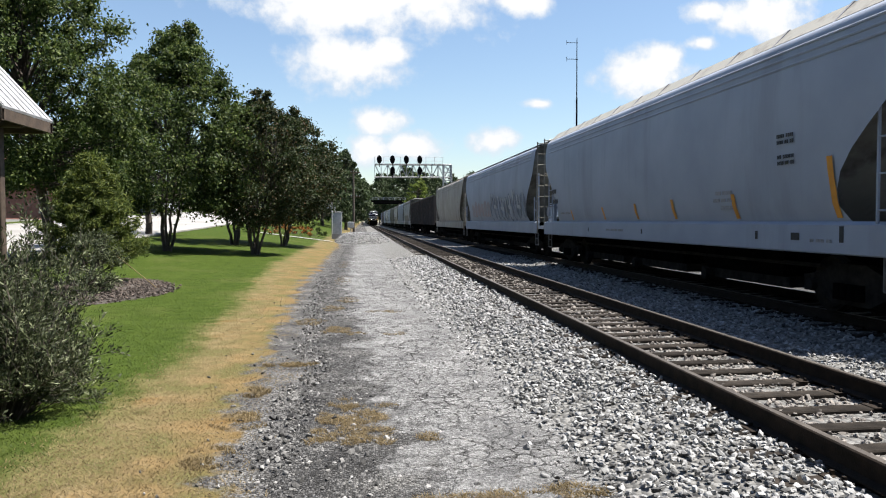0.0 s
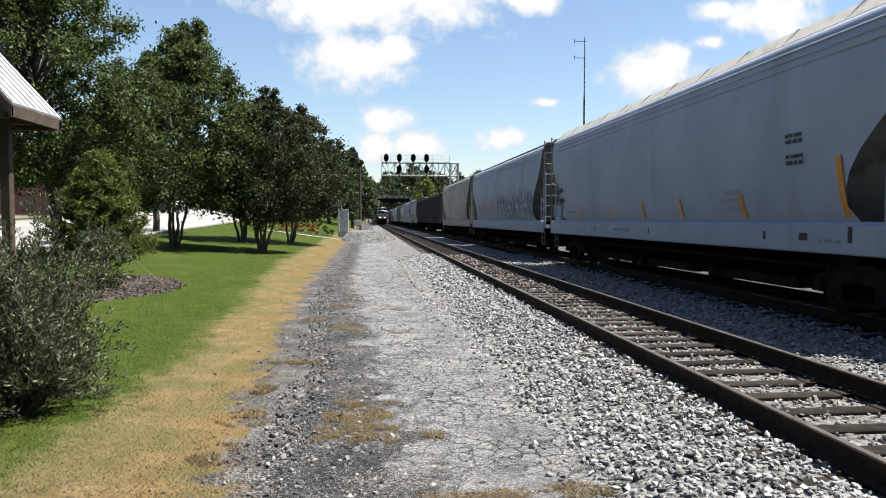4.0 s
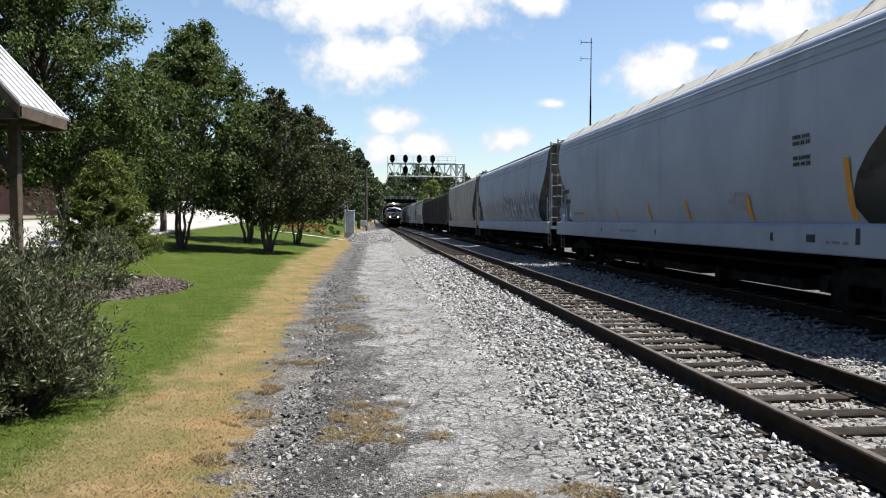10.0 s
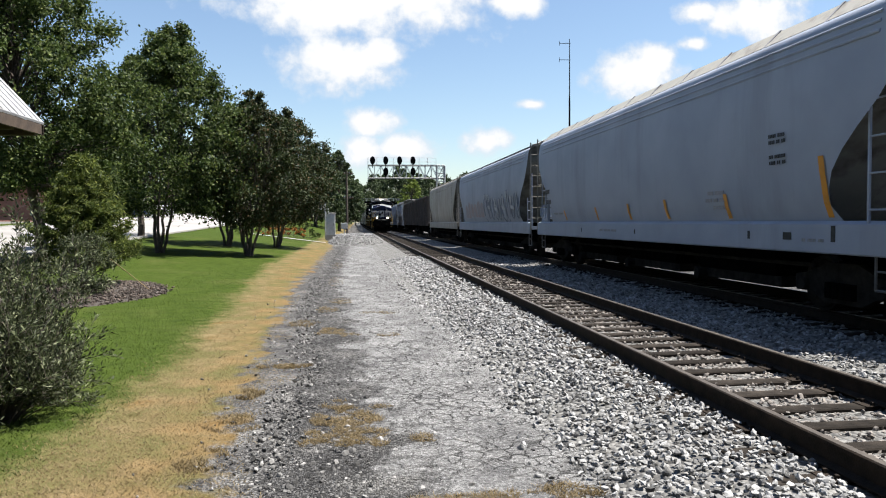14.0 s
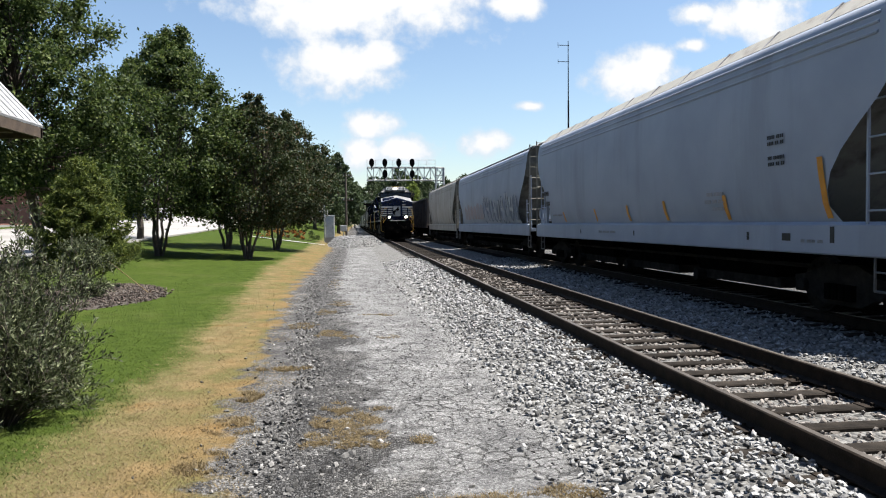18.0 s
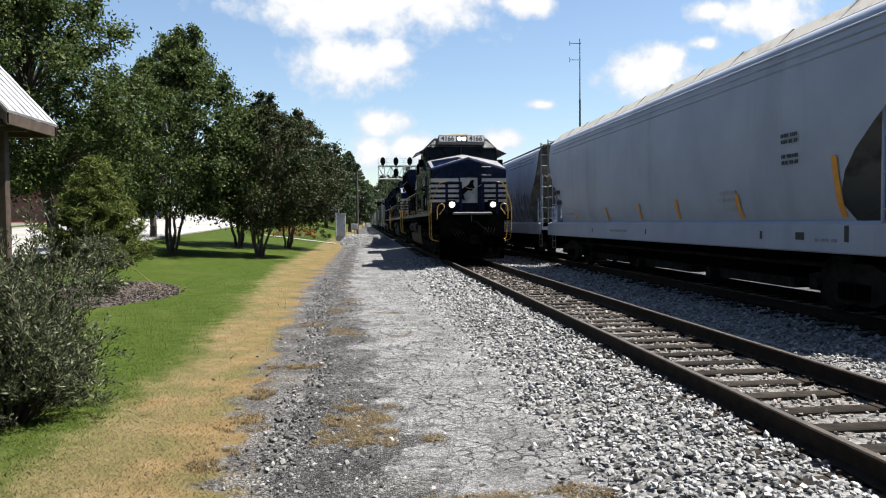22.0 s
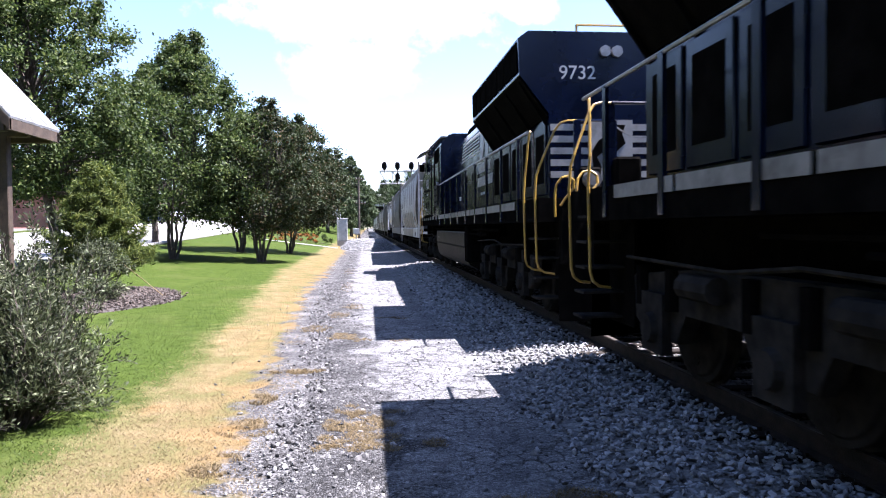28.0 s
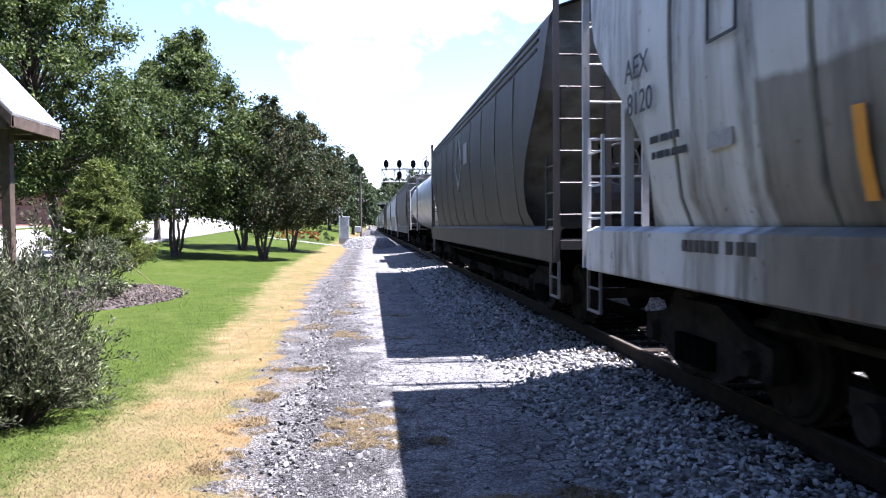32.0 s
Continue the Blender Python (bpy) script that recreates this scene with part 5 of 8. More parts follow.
        pipe(bm, [(x0, front[0] - 0.015, zl[0]), (x1, front[1] - 0.015, zl[1]), (x1, front[2] - 0.015, 4.56), (x0, front[2] - 0.015, 4.56), (x0, front[0] - 0.015, zl[0])], 0.022, 5)
        part("window_frame", bm, M_BLACK, loco)
        bm = bmesh.new()
        xm = (x0 + x1) / 2
        pipe(bm, [(xm - 0.1, 2.56, 4.56), (xm + 0.15, 2.52, 4.22)], 0.014, 5)
        part("wiper", bm, M_BLACK, loco)
    for s in (-1, 1):
        bm = bmesh.new()
        for y0_, y1_ in ((2.95, 3.55), (3.62, 4.35)):
            box(bm, s * 1.492, s * 1.502, y0_, y1_, 3.70, 4.40)
        part("side_window", bm, M_GLASS, loco, "tinted side window")
        bm = bmesh.new()
        for yy in (2.90, 3.585, 4.40):
            box(bm, s * 1.490, s * 1.520, yy - 0.025, yy + 0.025, 3.66, 4.44)
        for z in (3.68, 4.42):
            box(bm, s * 1.490, s * 1.520, 2.9, 4.4, z - 0.02, z + 0.02)
        part("window_frame", bm, M_NAVY, loco)
        bm = bmesh.new()
        prism(bm, [(s * 1.490, 4.50), (s * 1.88, 4.32), (s * 1.89, 4.345), (s * 1.490, 4.53)], "y", 2.7, 4.7)
        part("sunshade", bm, M_NAVY, loco)
        bm = bmesh.new()
        box(bm, min(s * 1.550, s * 1.76), max(s * 1.550, s * 1.76), 2.80, 2.84, 3.8, 4.1)
        pipe(bm, [(s * 1.490, 2.86, 3.95), (s * 1.66, 2.84, 3.95)], 0.012, 5)
        part("mirror", bm, M_BLACK, loco)
        m = Matrix.Translation((s * 1.498, 3.55, 3.2)) @ (pose(0, 0, 0, 90, 0, 90) if s > 0 else pose(0, 0, 0, 90, 0, -90))
        lettering(number, 0.54, m, M_LETTER, loco, "white road number", "cab_number")
        bm = bmesh.new()
        box(bm, s * 1.492, s * 1.498, 3.2, 3.8, 2.78, 2.84)
        part("stencil_line", bm, M_FADED, loco)
        for y0_ in (2.6, 4.1):
            bm = bmesh.new()
            box(bm, s * 1.490, s * 1.496, y0_, y0_ + 0.02, 1.95, 3.4)
            part("cab_panel_seam", bm, M_BLACK, loco)
        bm = bmesh.new()
        box(bm, s * 1.492, s * 1.502, 2.5, 2.68 if s < 0 else 2.62, 2.2, 2.5 if s < 0 else 2.28)
        part("cab_plate", bm, M_LETTER, loco, "small white plate")
        for y0_, y1_ in ((2.86, 3.20), (3.34, 3.74)) if s < 0 else ():
            bm = bmesh.new()
            box(bm, min(s * 1.49, s * 1.505), max(s * 1.49, s * 1.505), y0_ - 0.03, y1_ + 0.03, 1.97, 2.68)
            g = part("cab_vent", bm, M_NAVY, loco)
            bm = bmesh.new()
            for q in range(11):
                zz = 2.0 + 0.06 * q
                prism(bm, [(s * 1.505, zz), (s * 1.517, zz), (s * 1.505, zz + 0.045)], "y", y0_, y1_)
            part("louvres", bm, M_BLACK, g)
        for y0_, z in ((2.66, 3.0), (3.05, 2.86), (4.2, 2.95)):
            bm = bmesh.new()
            rod(bm, (s * 1.49, y0_, z), (s * 1.55, y0_, z - 0.03), 0.035, 8)
            part("cab_lamp", bm, M_BLACK, loco)
    # equipment cabinet behind the cab, hood, radiator
    bm = bmesh.new()
    prism(bm, [(-1.46, DECK - 0.2), (1.46, DECK - 0.2), (1.46, 4.3), (1.12, 4.66), (-1.12, 4.66), (-1.46, 4.3)], "y", 5.0, 7.9)
    bmesh.ops.bevel(bm, geom=[e for e in bm.edges if abs(e.verts[0].co.y - e.verts[1].co.y) > 1], offset=0.05, segments=2, affect="EDGES")
    part("equipment_cabinet", bm, M_NAVY, loco)
    bm = bmesh.new()
    prism(bm, [(-1.02, DECK), (1.02, DECK), (1.02, 4.0), (0.72, 4.42), (-0.72, 4.42), (-1.02, 4.0)], "y", 7.9, 14.4)
    bmesh.ops.bevel(bm, geom=[e for e in bm.edges if abs(e.verts[0].co.y - e.verts[1].co.y) > 1], offset=0.06, segments=2, affect="EDGES")
    part("hood", bm, M_NAVY, loco, "black engine hood")
    bm = bmesh.new()
    prism(bm, [(-1.02, DECK), (1.02, DECK), (1.02, 3.30), (1.50, 3.92), (1.52, 4.50), (1.35, 4.62), (-1.35, 4.62), (-1.52, 4.50), (-1.50, 3.92), (-1.02, 3.30)], "y", 14.4, 18.7)
    part("radiator", bm, M_NAVY, loco, "flared radiator section")
    for s in (-1, 1):
        for k in range(8):
            bm = bmesh.new()
            y = 14.5 + k * 0.52
            box(bm, s * 1.515, s * 1.53, y, y + 0.45, 3.98, 4.46)
            part("radiator_screen", bm, M_BLACK, loco)
        for k in range(5):
            bm = bmesh.new()
            y = 14.6 + k * 0.98
            prism(bm, [(s * 1.02, 3.1), (s * 1.02, 3.28), (s * 1.48, 3.88), (s * 1.48, 3.80)], "y", y, y + 0.04)
            part("wing_bracket", bm, M_BLACK, loco)
        bm = bmesh.new()
        box(bm, s * 1.462, s * 1.474, 6.3, 7.6, 3.78, 4.25)
        part("filter_screen", bm, M_BLACK, loco)
        # Black plate added to darken the wing's underside as shade.
        bm = bmesh.new()
        prism(bm, [(s * 1.04, 3.28), (s * 1.505, 3.90), (s * 1.505, 3.88), (s * 1.04, 3.25)], "y", 14.42, 18.68)
        part("wing_underside", bm, M_BLACK, loco)
        # hood doors, latches, louvres
        for k in range(7):
            y = 7.95 + k * 0.92
            bm = bevelled(min(s * 1.02, s * 1.045), max(s * 1.02, s * 1.045), y, y + 0.86, 2.0, 3.55, 0.01, 1)
            d = part("hood_door", bm, M_NAVY, loco)
            bm = bmesh.new()
            box(bm, s * 1.045, s * 1.062, y + 0.06, y + 0.10, 2.75, 2.95)
            part("latch", bm, M_BLACK, d)
        for k in range(5):
            y = 14.45 + k * 0.84
            bm = bevelled(min(s * 1.02, s * 1.05), max(s * 1.02, s * 1.05), y, y + 0.76, 2.0, 3.15, 0.015, 1)
            d = part("hood_door", bm, M_NAVY, loco)
            bm = bmesh.new()
            box(bm, min(s * 1.05, s * 1.056), max(s * 1.05, s * 1.056), y + 0.12, y + 0.64, 2.2, 3.0)
            part("door_screen", bm, M_BLACK, d)
        if s > 0:
            plate = part("perforated_plate", bevelled(1.46, 1.50, 6.15, 7.15, 2.25, 3.0, 0.012, 1), M_DUSTY, loco, "grey plate with rows of round holes")
            for q in range(15):
                bm = bmesh.new()
                cy, cz = 6.30 + 0.175 * (q % 5), 2.40 + 0.22 * (q // 5)
                rod(bm, (1.495, cy, cz), (1.503, cy, cz), 0.042, 10)
                part("hole", bm, M_BLACK, plate)
            bm = bmesh.new()
            rod(bm, (1.46, 7.3, 3.0), (1.54, 7.3, 3.0), 0.05, 12)
            part("marker_lamp", bm, M_STEEL, loco, "small round lamp")
            bm = bmesh.new()
            box(bm, 1.455, 1.468, 5.2, 5.95, 2.0, 4.1)
            part("cabinet_door", bm, M_NAVY, loco)
            for yy, z0_, z1_ in ((5.05, 1.95, 4.2), (6.05, 1.95, 4.2), (7.45, 1.95, 4.2)):
                bm = bmesh.new()
                box(bm, 1.462, 1.482, yy, yy + 0.07, z0_, z1_)
                part("panel_rib", bm, M_BLACK, loco)
            for yy, z in ((2.75, 2.25), (3.1, 2.25), (3.9, 2.25), (4.5, 2.6), (2.8, 2.75)):
                bm = bmesh.new()
                box(bm, 1.492, 1.50, yy, yy + 0.10, z, z + 0.26)
                part("hatch", bm, M_BLACK, loco)
            bm = bmesh.new()
            box(bm, 1.50, 1.54, 2.3, 4.9, 1.86, 1.97)
            part("skirt_lip", bm, M_BLACK, loco)
        for y, z, w, h in ((5.35, 2.15, 0.5, 0.42), (6.5, 2.15, 0.5, 0.42)) if s < 0 else ():
            bm = bmesh.new()
            box(bm, min(s * 1.46, s * 1.48), max(s * 1.46, s * 1.48), y - 0.04, y + w + 0.04, z - 0.04, z + h + 0.04)
            g = part("vent", bm, M_NAVY, loco)
            bm = bmesh.new()
            nz = int(h / 0.06)
            for q in range(nz):
                zz = z + h * q / nz
                prism(bm, [(s * 1.48, zz), (s * 1.492, zz), (s * 1.48, zz + 0.045)], "y", y, y + w)
            part("louvres", bm, M_BLACK, g)
        # writing on the hood: emblem block and two lines as bars
        bm = bmesh.new()
        for k in range(7):
            a, b = (12.4, 14.3 - 0.14 * k) if s < 0 else (9.9 + 0.05 * k, 12.75)
            box(bm, s * 1.046, s * 1.052, a, b, 3.42 + k * 0.085, 3.46 + k * 0.085)
        part("emblem_stripes", bm, M_LETTER, loco, "fine white emblem stripes")
        bm = bmesh.new()
        prism(bm, [(10.9, 3.12), (11.15, 3.12), (11.55, 3.6), (11.6, 3.12), (11.82, 3.12), (11.95, 3.92), (11.7, 3.92), (11.35, 3.45), (11.3, 3.92), (11.02, 3.92)] if s < 0 else [(12.85, 3.2), (13.1, 3.2), (13.5, 3.65), (13.55, 3.2), (13.85, 3.2), (14.0, 3.98), (13.7, 3.98), (13.35, 3.5), (13.28, 3.98), (12.98, 3.98)], "x", s * 1.048, s * 1.056)
        part("emblem", bm, M_LETTER, loco, "white emblem shape")
        for z, count in ((2.86, 7), (2.52, 8)):
            for k in range(count):
                y = (10.65 if s < 0 else 12.5) + k * 0.235
                bm = bmesh.new()
                lean = -0.06 if s < 0 else 0.06
                prism(bm, [(y, z), (y + 0.06, z), (y + 0.06 + lean, z + 0.23), (y + lean, z + 0.23)], "x", s * 1.048, s * 1.056)
                prism(bm, [(y + 0.115, z), (y + 0.165, z), (y + 0.165 + lean, z + 0.23), (y + 0.115 + lean, z + 0.23)], "x", s * 1.048, s * 1.056)
                if k % 3 != 1:
                    prism(bm, [(y + 0.05 + lean * 0.5, z + 0.09), (y + 0.125 + lean * 0.5, z + 0.09), (y + 0.125 + lean * 0.7, z + 0.14), (y + 0.05 + lean * 0.7, z + 0.14)], "x", s * 1.0475, s * 1.0555)
                else:
                    prism(bm, [(y + 0.05 + lean, z + 0.18), (y + 0.125 + lean, z + 0.18), (y + 0.125 + lean, z + 0.225), (y + 0.05 + lean, z + 0.225)], "x", s * 1.0475, s * 1.0555)
                part("letter_bar", bm, M_LETTER, loco)
        bm = bmesh.new()
        for k in range(3):
            box(bm, s * 1.048, s * 1.056, 12.9 + k * 0.32, 13.12 + k * 0.32, 2.3, 2.36)
        part("stencil_line", bm, M_LETTER, loco)
        bm = bmesh.new()
        box(bm, s * 1.048, s * 1.056, 9.4, 9.65, 2.3, 2.42)
        part("warning_plate", bm, M_LETTER, loco)
    # roof: exhaust, fans, horn, brake hatch
    bm = bmesh.new()
    prism(bm, [(-0.7, 4.4), (0.7, 4.4), (0.55, 4.72), (-0.55, 4.72)], "y", 8.4, 10.0)
    part("dynamic_brake_hatch", bm, M_BLACK, loco)
    bm = bmesh.new()
    box(bm, -0.35, 0.35, 11.6, 12.6, 4.4, 4.75)
    part("exhaust_stack", bm, M_BLACK, loco)
    bm = bmesh.new()
    for k in range(2):
        rod(bm, (0, 6.0 + k * 1.3, 4.3), (0, 6.0 + k * 1.3, 4.55), 0.55, 20)
    part("fan_housing", bm, M_BLACK, loco)
    bm = bmesh.new()
    for k in range(3):
        rod(bm, (-0.2 + 0.2 * k, 4.7, 5.1), (-0.2 + 0.2 * k, 4.3, 5.12), 0.03, 8, 0.07)
    rod(bm, (0, 4.7, 4.9), (0, 4.7, 5.12), 0.03, 6)
    part("horn", bm, M_BLACK, loco)
    bm = bmesh.new()
    pipe(bm, [(-0.5, 18.5, 4.62), (-0.5, 18.5, 4.78), (0.5, 18.5, 4.78), (0.5, 18.5, 4.62)], 0.02, 5)
    pipe(bm, [(-0.35, 3.0, 5.08), (-0.35, 3.0, 5.17), (0.35, 3.0, 5.17), (0.35, 3.0, 5.08)], 0.015, 5)
    part("roof_grab", bm, M_YELLOW, loco)
    # rear of the hood: white bands, number, lamp
    for k in range(5):
        z = 2.27 + k * 0.19
        bm = bmesh.new()
        box(bm, -1.0, 1.0, 18.7, 18.715, z, z + 0.105)
        part("rear_stripe", bm, M_WHITE, loco, "white stripe")
    bm = bmesh.new()
    box(bm, -0.36, 0.36, 18.716, 18.728, 2.22, 3.2)
    part("rear_panel", bm, M_WHITE, loco, "white emblem panel")
    bm = bmesh.new()
    prism(bm, [(0.30, 2.42), (0.18, 2.32), (0.16, 2.44), (0.24, 2.60), (0.06, 2.74), (-0.10, 2.70), (-0.24, 2.82), (-0.18, 2.98), (-0.24, 3.12), (-0.10, 3.12), (0.0, 2.96), (0.20, 2.88), (0.32, 2.70)], "y", 18.729, 18.738)
    part("rear_emblem", bm, M_BLACK, loco, "dark emblem shape")
    m = Matrix.Translation((0.55, 18.71, 3.95)) @ pose(0, 0, 0, 90, 0, 180)
    lettering(number, 0.31, m, M_LETTER, loco, "white road number", "rear_number")
    bm = bmesh.new()
    for s in (-1, 1):
        rod(bm, (s * 0.1, 18.7, 4.3), (s * 0.1, 18.77, 4.3), 0.09, 14)
    part("rear_lamp", bm, M_STEEL, loco)
    # pilot, plough, anticlimber, ditch lights
    for yp, s in ((0.0, 1), (L, -1)):
        bm = bmesh.new()
        box(bm, -1.2, 1.2, min(yp + s * 0.12, yp + s * 0.3), max(yp + s * 0.12, yp + s * 0.3), 0.95, 1.75)
        part("pilot", bm, M_BLACK, loco)
        bm = bmesh.new()
        pts = [(-1.22, 0.20), (-0.5, 0.0), (0.5, 0.0), (1.22, 0.20)]
        lo = [bm.verts.new((x, yp + s * (d + 0.03), 0.12)) for x, d in pts]
        mid = [bm.verts.new((x, yp + s * (d + 0.08), 0.55)) for x, d in pts]
        hi = [bm.verts.new((x, yp + s * (d + 0.02), 1.05)) for x, d in pts]
        for A, Bv in ((lo, mid), (mid, hi)):
            for i in range(3):
                bm.faces.new((A[i], A[i + 1], Bv[i + 1], Bv[i]))
        bmesh.ops.solidify(bm, geom=bm.faces[:], thickness=0.04)
        part("plough", bm, M_BLACK, loco, "black snow plough")
        bm = bevelled(-0.72, 0.72, min(yp - s * 0.06, yp + s * 0.34), max(yp - s * 0.06, yp + s * 0.34), 1.78, 1.87, 0.02, 1)
        part("anticlimber", bm, M_RING, loco, "grey steel anticlimber plate")
        coupler(loco, yp + s * 0.35, -s)
        bm = bmesh.new()
        for k in range(4):
            x = -0.85 + 0.12 * k
            pts = [(x, yp + s * 0.1, 1.3)] + [(x + 0.05 * q, yp - s * 0.12 * math.sin(math.pi * q / 6), 1.3 - 0.09 * q) for q in range(1, 7)]
            pipe(bm, pts, 0.02, 5)
            pts = [(-p[0], p[1], p[2]) for p in pts]
            pipe(bm, pts, 0.02, 5)
        part("brake_hoses", bm, M_BLACK, loco)
        bm = bmesh.new()
        pipe(bm, [(-0.75 + 0.15 * q, yp - s * 0.02, 1.62 - 0.22 * math.sin(math.pi * q / 5) - 0.02 * q) for q in range(6)] + [(0.12 + 0.12 * q, yp - s * 0.04, 1.5 - 0.10 * q) for q in range(5)], 0.028, 6)
        part("jumper_cable", bm, M_BLACK, loco, "draped black jumper cable")
        bm = bmesh.new()
        for q in range(6):
            rod(bm, (-0.05, yp + s * 0.02, 1.80 - 0.045 * q), (-0.05 + 0.015 * (-1) ** q, yp + s * 0.02, 1.76 - 0.045 * q), 0.01, 5)
        part("pin_chain", bm, M_STEEL, loco)
        # corner steps
        for sx in (-1, 1):
            for q in range(5):
                z = 0.42 + q * 0.29
                bm = bmesh.new()
                box(bm, min(sx * 1.02, sx * 1.5), max(sx * 1.02, sx * 1.5), min(yp + s * (0.42 + 0.05 * q), yp + s * (0.78 + 0.05 * q)), max(yp + s * (0.42 + 0.05 * q), yp + s * (0.78 + 0.05 * q)), z, z + 0.03)
                part("step_tread", bm, M_TRUCK, loco)
            bm = bmesh.new()
            box(bm, min(sx * 0.98, sx * 1.02), max(sx * 0.98, sx * 1.02), min(yp + s * 0.35, yp + s * 1.15), max(yp + s * 0.35, yp + s * 1.15), 0.35, 1.7)
            part("step_well", bm, M_BLACK, loco)
            for dy in (0.38, 1.12):
                y = yp + s * dy
                bm = bmesh.new()
                pipe(bm, [(sx * 1.26, y - s * 0.06, 0.80), (sx * 1.40, y - s * 0.02, 0.82), (sx * 1.48, y, 0.88), (sx * 1.51, y, 0.98), (sx * 1.53, y, 1.95)], 0.0165, 6)
                part("step_handrail", bm, M_YELLOW, loco, "yellow step handrail")
            bm = bmesh.new()
            pipe(bm, [(sx * 1.32, yp + s * 0.05, 1.62), (sx * 1.33, yp + s * 0.02, 1.95), (sx * 1.31, yp, 2.08), (sx * 1.24, yp - s * 0.02, 2.17), (sx * 1.14, yp - s * 0.02, 2.19), (sx * 1.06, yp, 2.13), (sx * 1.06, yp + s * 0.02, 2.02), (sx * 1.16, yp + s * 0.04, 1.90), (sx * 1.24, yp + s * 0.05, 1.78)], 0.0165, 6)
            part("step_handrail", bm, M_YELLOW, loco, "yellow curved step handrail")
            bm = bmesh.new()
            y1, y2 = yp + s * 0.38, yp + s * 1.12
            pipe(bm, [(sx * 1.53, y1, 1.95), (sx * 1.51, y1, 2.22), (sx * 1.47, y1, 2.34), (sx * 1.26, yp + s * 0.30, 2.86), (sx * 1.18, yp + s * 0.26, 2.97), (sx * 1.08, yp + s * 0.23, 3.0), (sx * 0.95, yp + s * 0.22, 3.0)], 0.0165, 6)
            part("corner_handrail", bm, M_YELLOW, loco, "yellow corner handrail")
            bm = bmesh.new()
            pipe(bm, [(sx * 1.53, y2, 1.95), (sx * 1.51, y2, 2.25), (sx * 1.50, y2 - s * 0.03, 2.40), (sx * 1.48, y2 - s * 0.10, 2.75), (sx * 1.47, y2 - s * 0.15, 2.90), (sx * 1.46, y2 - s * 0.19, 2.94)], 0.0165, 6)
            part("corner_handrail", bm, M_YELLOW, loco, "yellow corner handrail")
            bm = bmesh.new()
            pipe(bm, [(sx * 0.95, yp + s * 0.22, 3.0), (sx * 0.42, yp + s * 0.22, 3.0)], 0.02, 6)
            for xx in (0.95, 0.42):
                box(bm, sx * xx - 0.05, sx * xx + 0.05, yp + s * 0.2 - 0.02, yp + s * 0.2 + 0.02, DECK - 0.1, 3.0)
            part("end_rail", bm, M_NAVY, loco)
        bm = bmesh.new()
        pts = [(-0.42 + 0.84 * q / 8, yp + s * 0.22, 2.95 - 0.2 * math.sin(math.pi * q / 8)) for q in range(9)]
        pipe(bm, pts, 0.012, 4)
        part("safety_chain", bm, M_STEEL, loco)
        for sx in (-1, 1):
            bm = bmesh.new()
            box(bm, sx * 0.77 - 0.16, sx * 0.77 + 0.16, min(yp + s * 0.14, yp + s * 0.36), max(yp + s * 0.14, yp + s * 0.36), 1.98, 2.33)
            bmesh.ops.bevel(bm, geom=bm.edges[:], offset=0.03, segments=1, affect="EDGES")
            lamp = part("ditch_light", bm, M_BLACK, loco, "ditch light")
            bm = bmesh.new()
            rod(bm, (sx * 0.77, yp + s * 0.14, 2.15), (sx * 0.77, yp + s * 0.02, 2.15), 0.128, 18, 0.122)
            part("hood_ring", bm, M_RING, lamp)
            bm = bmesh.new()
            rod(bm, (sx * 0.77, yp + s * 0.018, 2.15), (sx * 0.77, yp + s * 0.005, 2.15), 0.088, 18)
            part("lens", bm, M_LAMP if number == "4166" and yp == 0.0 else M_STEEL, lamp)
    # walkway handrails
    for s in (-1, 1):
        bm = bmesh.new()
        pipe(bm, [(s * 1.51, 7.9, DECK + 1.02), (s * 1.51, L - 0.9, DECK + 1.02)], 0.022, 6)
        part("handrail", bm, M_STEEL, loco, "long steel handrail")
        k = 0
        while 8.0 + k * 1.32 < L - 0.7:
            y = 8.0 + k * 1.32
            bm = bmesh.new()
            box(bm, s * 1.51 - 0.02, s * 1.51 + 0.02, y - 0.045, y + 0.045, DECK - 0.32, DECK + 1.02)
            part("handrail_post", bm, M_NAVY, loco)
            k += 1
    # fuel tank, air tanks
    bm = bmesh.new()
    prism(bm, [(-0.95, 0.30), (0.95, 0.30), (1.34, 0.52), (1.42, 0.98), (-1.42, 0.98), (-1.34, 0.52)], "y", 6.2, 12.6)
    bmesh.ops.bevel(bm, geom=bm.edges[:], offset=0.05, segments=2, affect="EDGES")
    part("fuel_tank", bm, M_DUSTY, loco, "dusty black fuel tank")
    part("fuel_tank_top", bevelled(-1.42, 1.42, 6.2, 7.9, 0.95, 1.36, 0.04, 2), M_DUSTY, loco)
